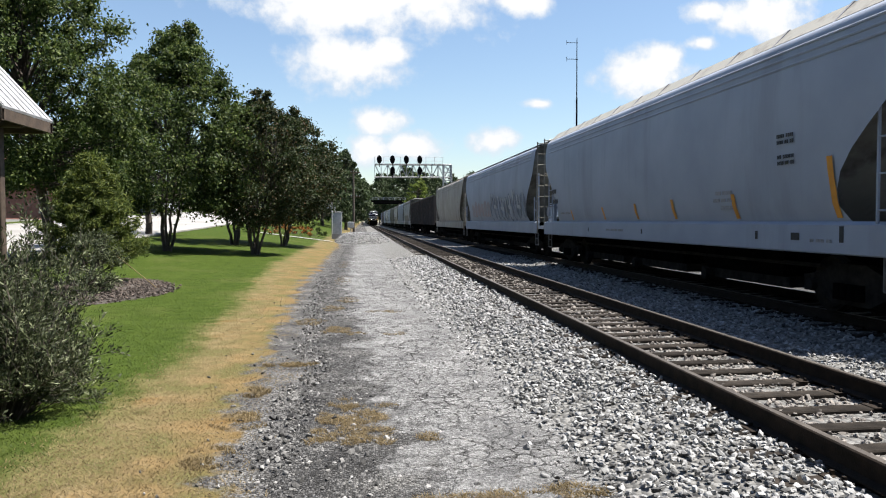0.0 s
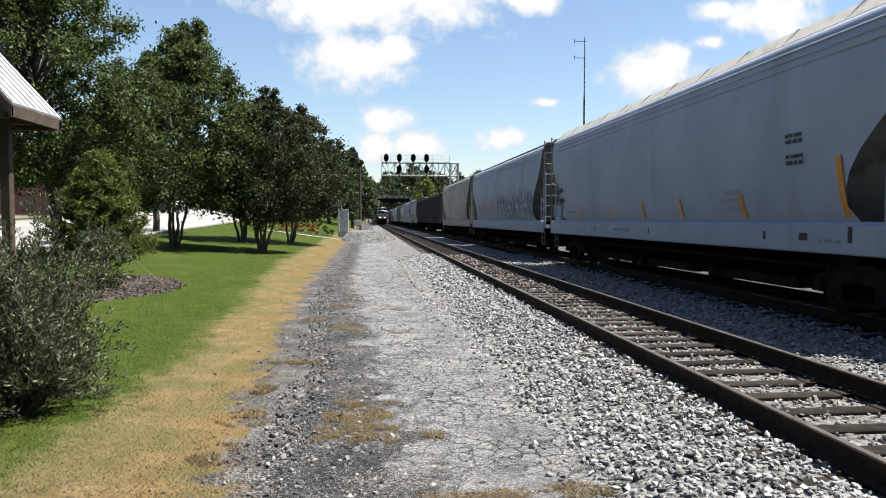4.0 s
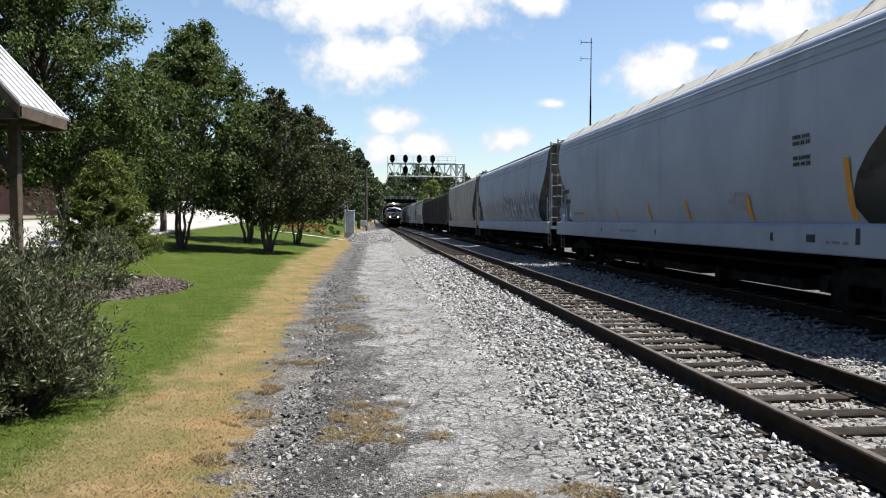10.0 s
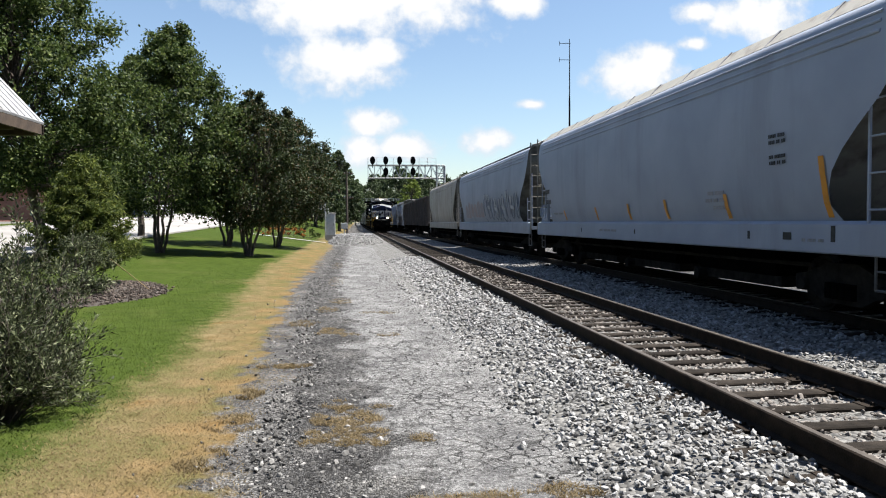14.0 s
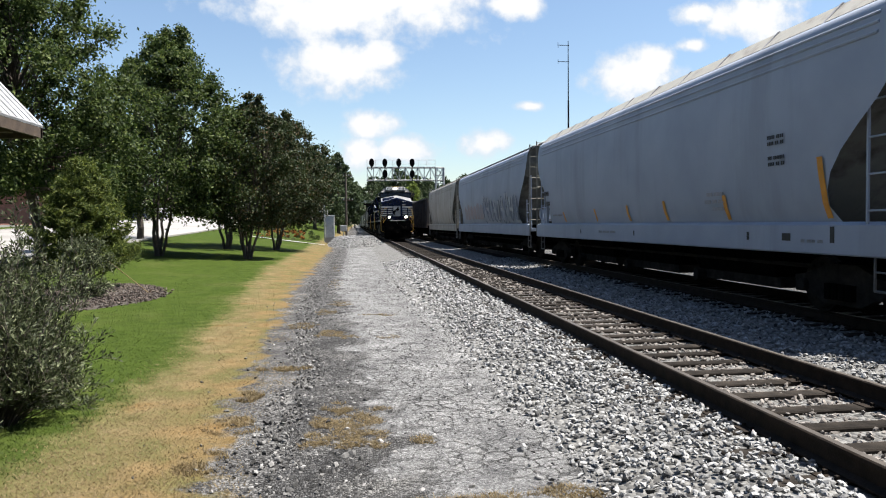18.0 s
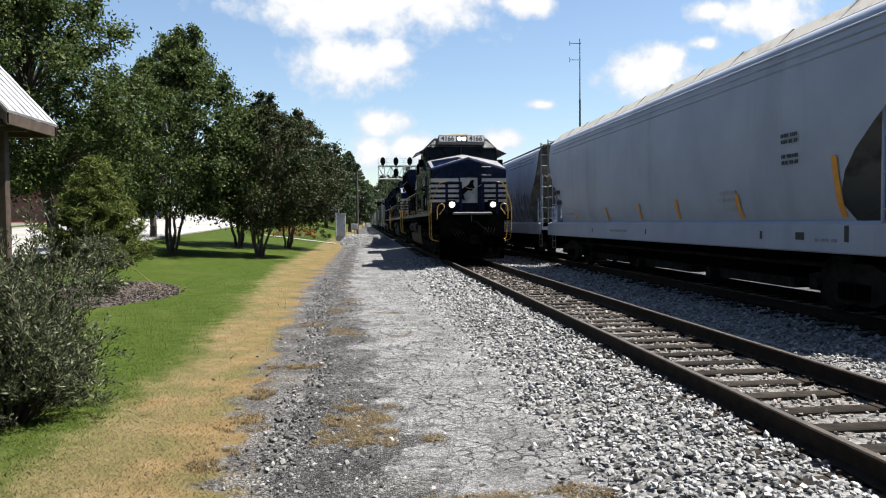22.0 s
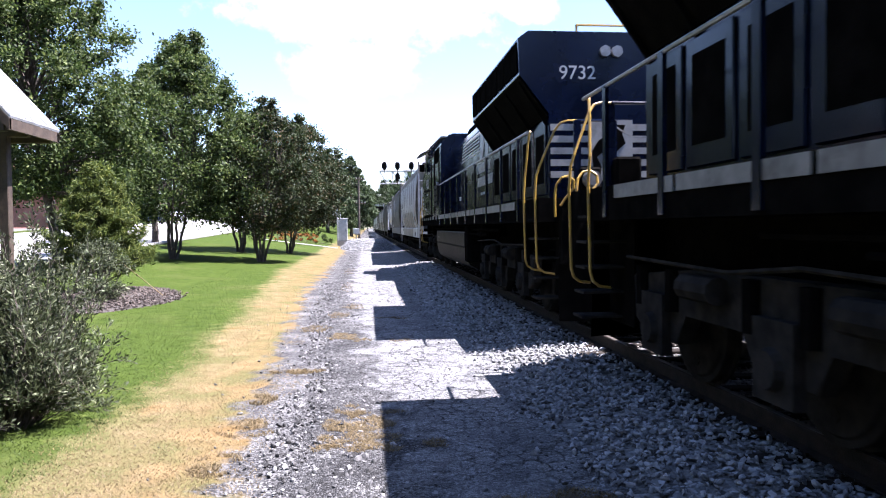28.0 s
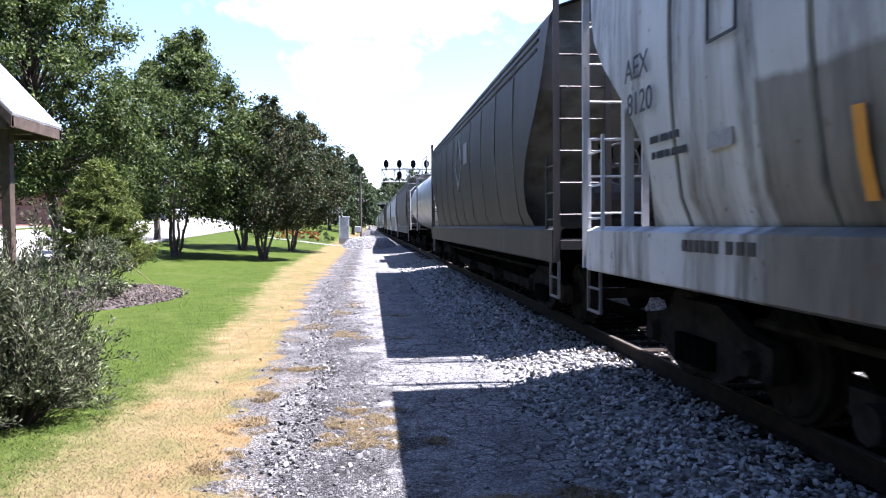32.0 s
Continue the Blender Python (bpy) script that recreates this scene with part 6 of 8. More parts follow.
    for s in (-1, 1):
        if s > 0:
            part("tank_skirt", bevelled(1.28, 1.44, 7.85, 12.6, 0.95, 1.36, 0.03, 1), M_DUSTY, loco, "dusty dark tank side")
        else:
            for y in (9.1, 11.5):
                bm = bmesh.new()
                rod(bm, (s * 1.24, y - 1.14, 1.27), (s * 1.24, y - 1.02, 1.27), 0.15, 20, 0.27)
                rod(bm, (s * 1.24, y - 1.02, 1.27), (s * 1.24, y + 1.02, 1.27), 0.28, 20)
                rod(bm, (s * 1.24, y + 1.02, 1.27), (s * 1.24, y + 1.14, 1.27), 0.27, 20, 0.15)
                tank = part("air_tank", bm, M_DUSTY, loco, "black air reservoir")
                for d in (-0.6, 0.6):
                    bm = bmesh.new()
                    rod(bm, (s * 1.24, y + d - 0.03, 1.27), (s * 1.24, y + d + 0.03, 1.27), 0.288, 20)
                    part("strap", bm, M_BLACK, tank)
        bm = bevelled(min(s * 1.05, s * 1.46), max(s * 1.05, s * 1.46), 12.75, 13.1, 0.6, 1.5, 0.02, 1)
        part("tool_box", bm, M_BLACK, loco)
        bm = bmesh.new()
        box(bm, min(s * 1.44, s * 1.447), max(s * 1.44, s * 1.447), 7.0, 7.06, 1.12, 1.19)
        part("fuel_plate", bm, M_FADED, loco, "small pale plate")
    # trucks
    for cy in (3.95, 16.1):
        truck = new("truck")
        truck.parent, truck.location = loco, (0, cy, 0)
        for dy in (-2.0, 0.0, 2.0):
            wheelset(truck, dy, 0.53, True)
        for s in (-1, 1):
            bm = bmesh.new()
            prism(bm, [(-2.6, 0.55), (-2.35, 0.42), (-1.65, 0.42), (-1.45, 0.72), (-0.5, 0.72), (-0.35, 0.42), (0.35, 0.42), (0.5, 0.72), (1.45, 0.72), (1.65, 0.42), (2.35, 0.42), (2.6, 0.55), (2.65, 1.0), (1.2, 1.12), (-1.2, 1.12), (-2.65, 1.0)], "x", s * 1.06, s * 1.22)
            bmesh.ops.bevel(bm, geom=[e for e in bm.edges if abs(e.verts[0].co.x - e.verts[1].co.x) < 0.01], offset=0.02, segments=1, affect="EDGES")
            part("side_frame", bm, M_TRUCK, truck)
            for dy in (-2.0, 0.0, 2.0):
                bm = bmesh.new()
                box(bm, min(s * 1.2, s * 1.30), max(s * 1.2, s * 1.30), dy - 0.24, dy + 0.24, 0.30, 0.86)
                rod(bm, (s * 1.28, dy, 0.53), (s * 1.36, dy, 0.53), 0.16, 14, 0.13)
                part("axle_box", bm, M_TRUCK, truck)
                for q in (-0.34, 0.34):
                    bm = bmesh.new()
                    rod(bm, (s * 1.24, dy + q, 0.72), (s * 1.24, dy + q, 1.1), 0.075, 8)
                    part("spring", bm, M_BLACK, truck)
            for dy in (-1.0, 1.0):
                bm = bmesh.new()
                rod(bm, (s * 1.3, dy - 0.28, 0.98), (s * 1.3, dy + 0.28, 0.98), 0.11, 10)
                part("brake_cylinder", bm, M_TRUCK, truck)
            bm = bmesh.new()
            pipe(bm, [(s * 1.34, -2.5, 1.16), (s * 1.34, -0.4, 1.22), (s * 1.34, 0.5, 1.14), (s * 1.34, 2.5, 1.18)], 0.02, 5)
            part("sand_pipe", bm, M_TRUCK, truck)
        bm = bmesh.new()
        box(bm, -0.95, 0.95, -2.4, 2.4, 0.75, 1.05)
        part("truck_frame", bm, M_BLACK, truck)
    # the hood and all behind the cab lengthen
    for ob in loco.children_recursive:
        if ob.type == "EMPTY":
            ob.location.y += longer(ob.location.y, extra)
        elif ob.parent.name.split(".")[0] != "truck":
            for v in ob.data.vertices:
                v.co.y += longer(v.co.y, extra)
    return loco


def longer(y, extra):
    return extra * min(max((y - 5.0) / 13.0, 0.0), 1.0) - 0.42 * min(max((1.75 - y) / 0.8, 0.0), 1.0)



# Pale grey that puts sun glare into the colour of the upper surfaces.
surface_light = surface("sunlit_grey_paint", (0.13, 0.13, 0.134), (0.20, 0.20, 0.202), 4, 0.5, fine=60, bump=0.1)

# the running train: front of the first locomotive passes y = FRONT - run(t)
SPEED, FRONT = 9.95, 245.6


def run(t):
    """Distance run by the train: steady, then gathering speed from 22.5 to 28 s."""
    gain = 0.1636 * (0.5 * min(max(t - 22.5, 0), 5.5) ** 2 + 5.5 * max(t - 28, 0))
    return SPEED * t + gain



TRAIN = []  # (thing, y at 0 s, turn)


def in_train(ob, s, turn=0.0):
    y = FRONT + s
    ob.matrix_basis = pose(TRACK_1, y, RT, 0, 0, turn)
    TRAIN.append((ob, y, turn))
    return ob


in_train(locomotive(0, "4166", "black diesel locomotive with white nose stripes and lit headlights"), -0.2)
in_train(locomotive(0, "9770", "black diesel locomotive coupled second, nose leading"), 22.6)
in_train(locomotive(0, "9732", "black diesel locomotive coupled third, running backwards", 180.0, 2.5), 67.9, 180.0)

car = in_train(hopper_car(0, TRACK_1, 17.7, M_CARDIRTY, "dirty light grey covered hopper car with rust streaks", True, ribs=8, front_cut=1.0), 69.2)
for y, z, h in ((2.24, 1.6, 0.96), (12.92, 1.6, 0.48), (4.36, 1.6, 0.45), (7.08, 1.6, 0.42), (10.35, 1.6, 0.45)):
    bar_on_side(car, -1, y, z, 0.095, h, M_ORANGE, "yellow reflector strip", 0.0, "reflector")
lettering("AEX", 0.29, Matrix.Translation((-1.606, 15.74, 2.86)) @ pose(0, 0, 0, 90, 0, -90), M_INK, car, "black reporting mark", "reporting_mark")
lettering("8120", 0.29, Matrix.Translation((-1.596, 15.69, 2.55)) @ pose(0, 0, 0, 90, 0, -90), M_INK, car, "black car number", "car_number")
bars_text(car, 15.00, 2.17, (0.06, 0.06, 0.14, 0.18), 0.06, 0.04, M_INK)
bars_text(car, 14.89, 2.04, (0.28, 0.06, 0.14, 0.06), 0.06, 0.04, M_INK)
bars_text(car, 13.93, 1.28, (0.09, 0.09, 0.09), 0.09, 0.05, M_INK, -1.525, "stencilled name on the sill as bars")
bars_text(car, 14.41, 1.28, (0.07,) * 6, 0.09, 0.03, M_INK, -1.525, "stencilled name on the sill as bars")
bars_text(car, 2.58, 1.74, (0.40,), 0.34, 0.1, M_LETTER, None, "white-edged data panel")
for y, z, w, h in ((2.60, 1.87, 0.17, 0.19), (2.79, 1.87, 0.17, 0.19), (2.60, 1.76, 0.36, 0.09)):
    bm = bmesh.new()
    xx = -(hopper_section(1.91) + 0.03)
    box(bm, xx - 0.004, xx + 0.004, y, y + w, z, z + h)
    part("panel_field", bm, M_INK, car, "black panel field")
bars_text(car, 2.41, 1.85, (0.13,), 0.16, 0.1, M_FADED, None, "faded stencilled square")
bars_text(car, 3.28, 1.95, (0.1, 0.12), 0.07, 0.04, M_FADED)
bars_text(car, 3.28, 1.84, (0.08, 0.14), 0.07, 0.04, M_FADED)
bars_text(car, 12.28, 2.05, (0.45,), 0.22, 0.1, M_FADED, None, "overpainted grey patch")
bars_text(car, 14.19, 2.02, (0.35,), 0.12, 0.1, M_FADED, None, "overpainted grey patch")
bm = bmesh.new()
pipe(bm, [(-1.6, 14.05, 2.75), (-1.6, 14.43, 2.75), (-1.6, 14.43, 3.05), (-1.6, 14.05, 3.05), (-1.6, 14.05, 2.75)], 0.012, 4)
part("stencil_square", bm, M_INK, car, "stencilled black square outline")
bm = bmesh.new()
box(bm, -1.545, -1.50, 2.38, 2.53, 1.04, 1.26)
part("defect_card_box", bm, M_BLACK, car, "rusty card holder on the sill")
car = in_train(hopper_car(0, TRACK_1, 18.6, M_CARDARK, "weathered dark grey covered hopper car", True, ribs=9), 87.9)
bm = bmesh.new()
for a, b in (((9.0, 3.1), (9.6, 3.8)), ((9.6, 3.8), (10.2, 3.1)), ((10.2, 3.1), (9.6, 2.4)), ((9.6, 2.4), (9.0, 3.1))):
    rod(bm, (-1.59, a[0], a[1]), (-1.57, b[0], b[1]), 0.035, 4)
part("emblem", bm, M_WHITE, car, "faded white diamond outline")
bars_text(car, 8.0, 3.0, (0.6,), 0.5, 0.1, M_FADED)
in_train(tank_car(0, TRACK_1, 15.6, "white tank car with grimy streaks", True), 107.35)
s = 123.8
REST = (("dark", 17.4), ("grey", 16.3), ("grey", 18.6), ("dark", 18.6), ("tank", 15.6), ("grey", 16.3), ("grey", 18.6), ("dark", 17.4), ("grey", 16.3), ("grey", 16.3), ("dark", 18.6), ("grey", 16.3))
FAR_CARS = {}
for kind, length in REST:
    key = (kind, length)
    if key not in FAR_CARS:
        if kind == "tank":
            FAR_CARS[key] = tank_car(0, TRACK_1, length, "white tank car far back in the train", False)
        else:
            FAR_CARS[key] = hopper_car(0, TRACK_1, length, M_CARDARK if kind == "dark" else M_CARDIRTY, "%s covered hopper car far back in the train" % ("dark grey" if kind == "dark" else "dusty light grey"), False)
        ob = FAR_CARS[key]
    else:
        ob = copy_thing(FAR_CARS[key], pose(TRACK_1, 0, RT))
    in_train(ob, s)
    s += length + 0.8

# the standing train on the second track
# Unseen next car, implied by the ballast shadow; boxy type blocks sun gaps.
gondola_car(-9.2, TRACK_2, 16.2, "unseen ribbed open hopper car assumed next in the train, shading the ballast", False)
car = hopper_car(7.7, TRACK_2, 19.1, M_CARGREY, "long pale grey covered hopper car standing on the track", False, True, roof_mat=M_CARROOF, side_ladder=(1.0, 1.42, 3.4, 0.5))
for y, h in ((2.0, 0.92), (4.85, 0.46), (7.5, 0.44), (9.7, 0.40), (12.2, 0.36), (15.3, 0.32)):
    bar_on_side(car, -1, y, 1.52, 0.13, h, M_ORANGE, "yellow reflector strip", 0.06, "reflector")
for z, ws in ((2.84, (0.2, 0.22)), (2.74, (0.1, 0.1, 0.18)), (2.50, (0.3, 0.12)), (2.40, (0.1, 0.1, 0.18))):
    bars_text(car, 3.0, z, ws, 0.06, 0.04, M_INK)
for z, ws in ((1.98, (0.34, 0.22)), (1.84, (0.2, 0.16, 0.25)), (1.70, (0.45,))):
    bars_text(car, 5.0, z, ws, 0.07, 0.06, M_FADED)
bars_text(car, 17.0, 2.46, (0.11, 0.11, 0.11, 0.11), 0.15, 0.05, M_INK, None, "illegible reporting mark")
bars_text(car, 16.9, 2.10, (0.11, 0.11, 0.11, 0.11), 0.15, 0.05, M_INK, None, "illegible car number")
bars_text(car, 15.6, 1.72, (0.5, 0.5), 0.06, 0.1, M_FADED)
bars_text(car, 2.9, 1.17, (0.22,), 0.12, 0.1, M_INK, -1.525)
bars_text(car, 2.1, 1.15, (0.14, 0.2, 0.1), 0.05, 0.05, M_FADED, -1.525)
bars_text(car, 10.6, 1.2, (0.4, 0.5, 0.3), 0.06, 0.06, M_FADED, -1.525)
for y, w, h in ((1.85, 0.09, 0.24), (4.1, 0.07, 0.14), (9.3, 0.06, 0.12), (13.5, 0.05, 0.12)):
    bars_text(car, y, 1.16, (w,), h, 0, M_INK, -1.525, "dark slot in the sill")
car = hopper_car(27.6, TRACK_2, 19.8, M_CARGREY, "grey covered hopper car with red and white graffiti", False, roof_mat=M_CARDARK)
rng = random.Random(3)
M_SPRAY_RED = surface("faded_red_spray_paint", (0.27, 0.20, 0.20), (0.33, 0.27, 0.28), 2, 0.6, fine=60, bump=0.0, stain=(0.24, 0.25, 0.29), stain_scale=2.2, stain_at=(0.42, 0.62))
M_SPRAY_BLUE = surface("pale_blue_spray_paint", (0.10, 0.12, 0.17), (0.17, 0.20, 0.26), 3, 0.6, fine=60, bump=0.0)
M_SPRAY_PALE = surface("pale_spray_paint", (0.36, 0.38, 0.42), (0.46, 0.48, 0.51), 3, 0.6, fine=60, bump=0.0, stain=(0.24, 0.26, 0.31), stain_scale=3)


def sprayed(outline, off, material, label):
    """A sprayed patch that lies on the car's side; outline in (y, z)."""
    bm = bmesh.new()
    bm.faces.new([bm.verts.new((-(hopper_section(max(1.45, b)) + off), a, max(1.45, b))) for a, b in outline])
    bmesh.ops.triangulate(bm, faces=bm.faces[:])
    part("graffiti", bm, material, car, label)


for k in range(6):
    y, z = 10.3 + k * 1.05, 1.72
    top = 2.62 + rng.uniform(-0.12, 0.1)
    sprayed([(y, z), (y + 0.95, z + rng.uniform(-0.1, 0.1)), (y + 1.0, top - 0.2), (y + 0.7, top), (y + 0.2, top - rng.uniform(0, 0.2)), (y - 0.03, top - 0.3)], 0.020, M_SPRAY_RED, "faded red graffiti background")
for k in range(9):
    y, z, lean = 2.0 + k * 0.92, 1.50 + rng.uniform(-0.05, 0.1), rng.uniform(-0.15, 0.25)
    top = 2.75 + rng.uniform(-0.2, 0.2)
    arcs = [2 * math.pi * q / 14 for q in range(14)]
    mid, tall = (z + top) / 2, (top - z) / 2
    blob = [(y + 0.42 + 0.46 * math.cos(q) * (1 + 0.25 * math.sin(3 * q + k)) + lean * math.sin(q), mid + tall * math.sin(q) * (1 + 0.12 * math.cos(2 * q + k))) for q in arcs]
    sprayed(blob, 0.022, M_SPRAY_BLUE, "dark blue graffiti letter shadow")
    for dy in (0.0, 0.44) if k % 3 else (0.2,):
        w = rng.uniform(0.13, 0.2)
        sprayed([(y + dy, z + 0.05), (y + dy + w, z), (y + dy + w + lean * 0.6, top - 0.3), (y + dy + w * 1.6 + lean, top - 0.05), (y + dy + lean * 0.9, top), (y + dy - 0.05 + lean * 0.5, mid)], 0.026, M_SPRAY_PALE, "pale graffiti letter stroke")
    if k % 2:
        sprayed([(y, mid - 0.12), (y + 0.7, mid - 0.05), (y + 0.72, mid + 0.1), (y, mid + 0.06)], 0.027, M_SPRAY_PALE, "pale graffiti letter stroke")
    if k % 3 == 1:
        sprayed([(y + 0.1, 1.0), (y + 0.26, 1.0), (y + 0.42, 1.4), (y + 0.2, 1.4)], 0.16, M_SPRAY_PALE, "pale graffiti drip on the sill")
hopper_car(48.2, TRACK_2, 18.4, M_CARBEIGE, "dusty beige rounded covered hopper car on the standing train", False, ribs=2)
gondola_car(68.2, TRACK_2, 16.2, "dark brown ribbed open hopper car", False)
gondola_car(85.2, TRACK_2, 16.2, "dark brown ribbed open hopper car", False)
y = 102.4
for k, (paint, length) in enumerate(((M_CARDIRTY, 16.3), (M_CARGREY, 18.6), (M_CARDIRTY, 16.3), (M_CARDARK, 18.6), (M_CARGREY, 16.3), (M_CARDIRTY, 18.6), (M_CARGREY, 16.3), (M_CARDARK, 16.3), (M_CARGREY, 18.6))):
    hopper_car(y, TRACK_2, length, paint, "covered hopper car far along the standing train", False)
    y += length + 0.8


# ---- plants ----
def leaf_cloud(name, clumps, per, size, material, parent, seed, shape=(1.0, 0.55), squash=0.8):
    """Many small leaves round clump centres (x, y, z, radius)."""
    rng = np.random.default_rng(seed)
    c = np.repeat(np.array([k[:3] for k in clumps], dtype=float), per, axis=0)
    r = np.repeat(np.array([k[3] for k in clumps], dtype=float), per)
    n = len(c)
    d = rng.normal(size=(n, 3))
    d /= np.linalg.norm(d, axis=1)[:, None]
    p = c + d * (r * np.abs(rng.normal(0.0, 0.78, n)) ** 0.8)[:, None] * np.array([1, 1, squash])
    turn = random_turns(n, rng)
    s = size * rng.uniform(0.6, 1.3, n)
    quad = np.array([[-0.5, 0, 0], [0, -0.5 * shape[1], 0.06], [0.5, 0, 0], [0, 0.5 * shape[1], 0.06]]) * shape[0]
    v = (np.einsum("nij,vj->nvi", turn, quad) * s[:, None, None] + p[:, None, :]).reshape(-1, 3)
    f = np.arange(n * 4).reshape(-1, 4)
    ob = mesh_from(name, v, f, material, 4)
    ob.parent = parent
    return ob


def limb(bm, a, b, r0, r1, rng, bend=0.12):
    a, b = Vector(a), Vector(b)
    prev, n = a, 4
    size = (b - a).length
    for i in range(1, n + 1):
        f = i / n
        p = a.lerp(b, f) + Vector((rng.uniform(-1, 1), rng.uniform(-1, 1), rng.uniform(-0.4, 0.4))) * bend * size * (0.3 if i == n else 0.5) * (1 if i < n else 0)
        rod(bm, prev, p, r0 + (r1 - r0) * (i - 1) / n, 7, r0 + (r1 - r0) * f)
        prev = p


def tree(x, y, height, crown_low, width, label, seed, leaf=None, stems=1, leaf_size=0.17, clumps=90, per=170, trunk=0.16, top=0.75, off=(0.0, 0.0), group=""):
    """A tree: tapered stems, limbs that reach the clumps, a crown of many leaves with gaps."""
    rng = random.Random(seed)
    z0 = land(x, y)
    t = thing("tree", x, y, z0 - 0.03, label, "tree", group)
    leaf = leaf or M_LEAF
    centres = []
    for _ in range(clumps):
        while True:
            h = rng.random()
            # profile: widest in the lower third, narrowing to the top
            rad = width / 2 * (math.sin(math.pi * min(1, (h * 0.86 + 0.14)) ** top)) ** 0.75
            q, rr = rng.uniform(0, 2 * math.pi), math.sqrt(rng.random())
            if rr > 0.35 or rng.random() < 0.35:
                break
        z = crown_low + (height - crown_low) * h
        centres.append((off[0] * h + rad * rr * math.cos(q), off[1] * h + rad * rr * math.sin(q), z, rng.uniform(0.32, 0.72) * width / 7.5 * (1.0 if h < 0.6 else 0.62)))
    for _ in range(clumps // 12):
        q, rr, h = rng.uniform(0, 2 * math.pi), rng.random(), rng.uniform(0.75, 1.07)
        centres.append((off[0] * h + width * 0.26 * rr * math.cos(q) * (1.25 - h) * 2, off[1] * h + width * 0.26 * rr * math.sin(q) * (1.25 - h) * 2, crown_low + (height - crown_low) * h, rng.uniform(0.18, 0.34) * width / 7.5))
    bm = bmesh.new()
    fork = crown_low * 1.05
    feet = []
    for k in range(stems):
        q = 2 * math.pi * k / max(1, stems) + rng.uniform(-0.4, 0.4)
        foot = (0.16 * math.cos(q) * (stems > 1), 0.16 * math.sin(q) * (stems > 1), 0)
        head = (0.5 * math.cos(q) * (stems > 1) + off[0] * 0.2, 0.5 * math.sin(q) * (stems > 1) + off[1] * 0.2, fork)
        r = trunk / (stems ** 0.5)
        rod(bm, (foot[0], foot[1], -0.15), (foot[0], foot[1], 0.12), r * 1.5, 9, r * 1.1)
        limb(bm, (foot[0], foot[1], 0.1), head, r * 1.1, r * 0.8, rng, 0.06)
        up = (head[0] * 1.6 + off[0] * 0.5, head[1] * 1.6 + off[1] * 0.5, crown_low + (height - crown_low) * 0.7)
        limb(bm, head, up, r * 0.8, r * 0.2, rng, 0.10)
        feet.append((Vector(head), Vector(up), r))
    for i, c in enumerate(centres):
        if i % 3 == 0:
            head, up, r = min(feet, key=lambda s: (s[0] - Vector(c[:3])).length)
            root = head.lerp(up, max(0, min(0.85, (c[2] - fork) / (height - fork) * 0.7)))
            limb(bm, root, c[:3], r * 0.25, r * 0.06, rng, 0.12)
    part("trunk", bm, M_BARK, t, "grey-brown trunk and limbs")
    leaf_cloud("crown", centres, per, leaf_size, leaf, t, seed)
    return t


def shrub(name, x, y, width, depth, height, label, seed, leaf, clumps=30, per=120, leaf_size=0.08, shape=(1.0, 0.55), stems=True, base=None, category="shrub"):
    rng = random.Random(seed)
    t = thing(name, x, y, land(x, y) if base is None else base, label, category)
    centres = []
    for _ in range(clumps):
        q, rr, h = rng.uniform(0, 2 * math.pi), math.sqrt(rng.random()), rng.random()
        k = 0.55 + 0.45 * math.sin(math.pi * min(1, 0.25 + 0.75 * h))
        centres.append((width / 2 * k * rr * math.cos(q), depth / 2 * k * rr * math.sin(q), 0.1 + h * (height - 0.2), rng.uniform(0.6, 1.2) * min(width, height) * 0.16))
    if stems:
        bm = bmesh.new()
        for c in centres:
            limb(bm, (c[0] * 0.15, c[1] * 0.15, -0.05), c[:3], 0.012 * height / 1.5, 0.004, rng, 0.12)
        part("woody_growth", bm, M_BARK, t)
    leaf_cloud("foliage", centres, per, leaf_size, leaf, t, seed, shape)
    return t


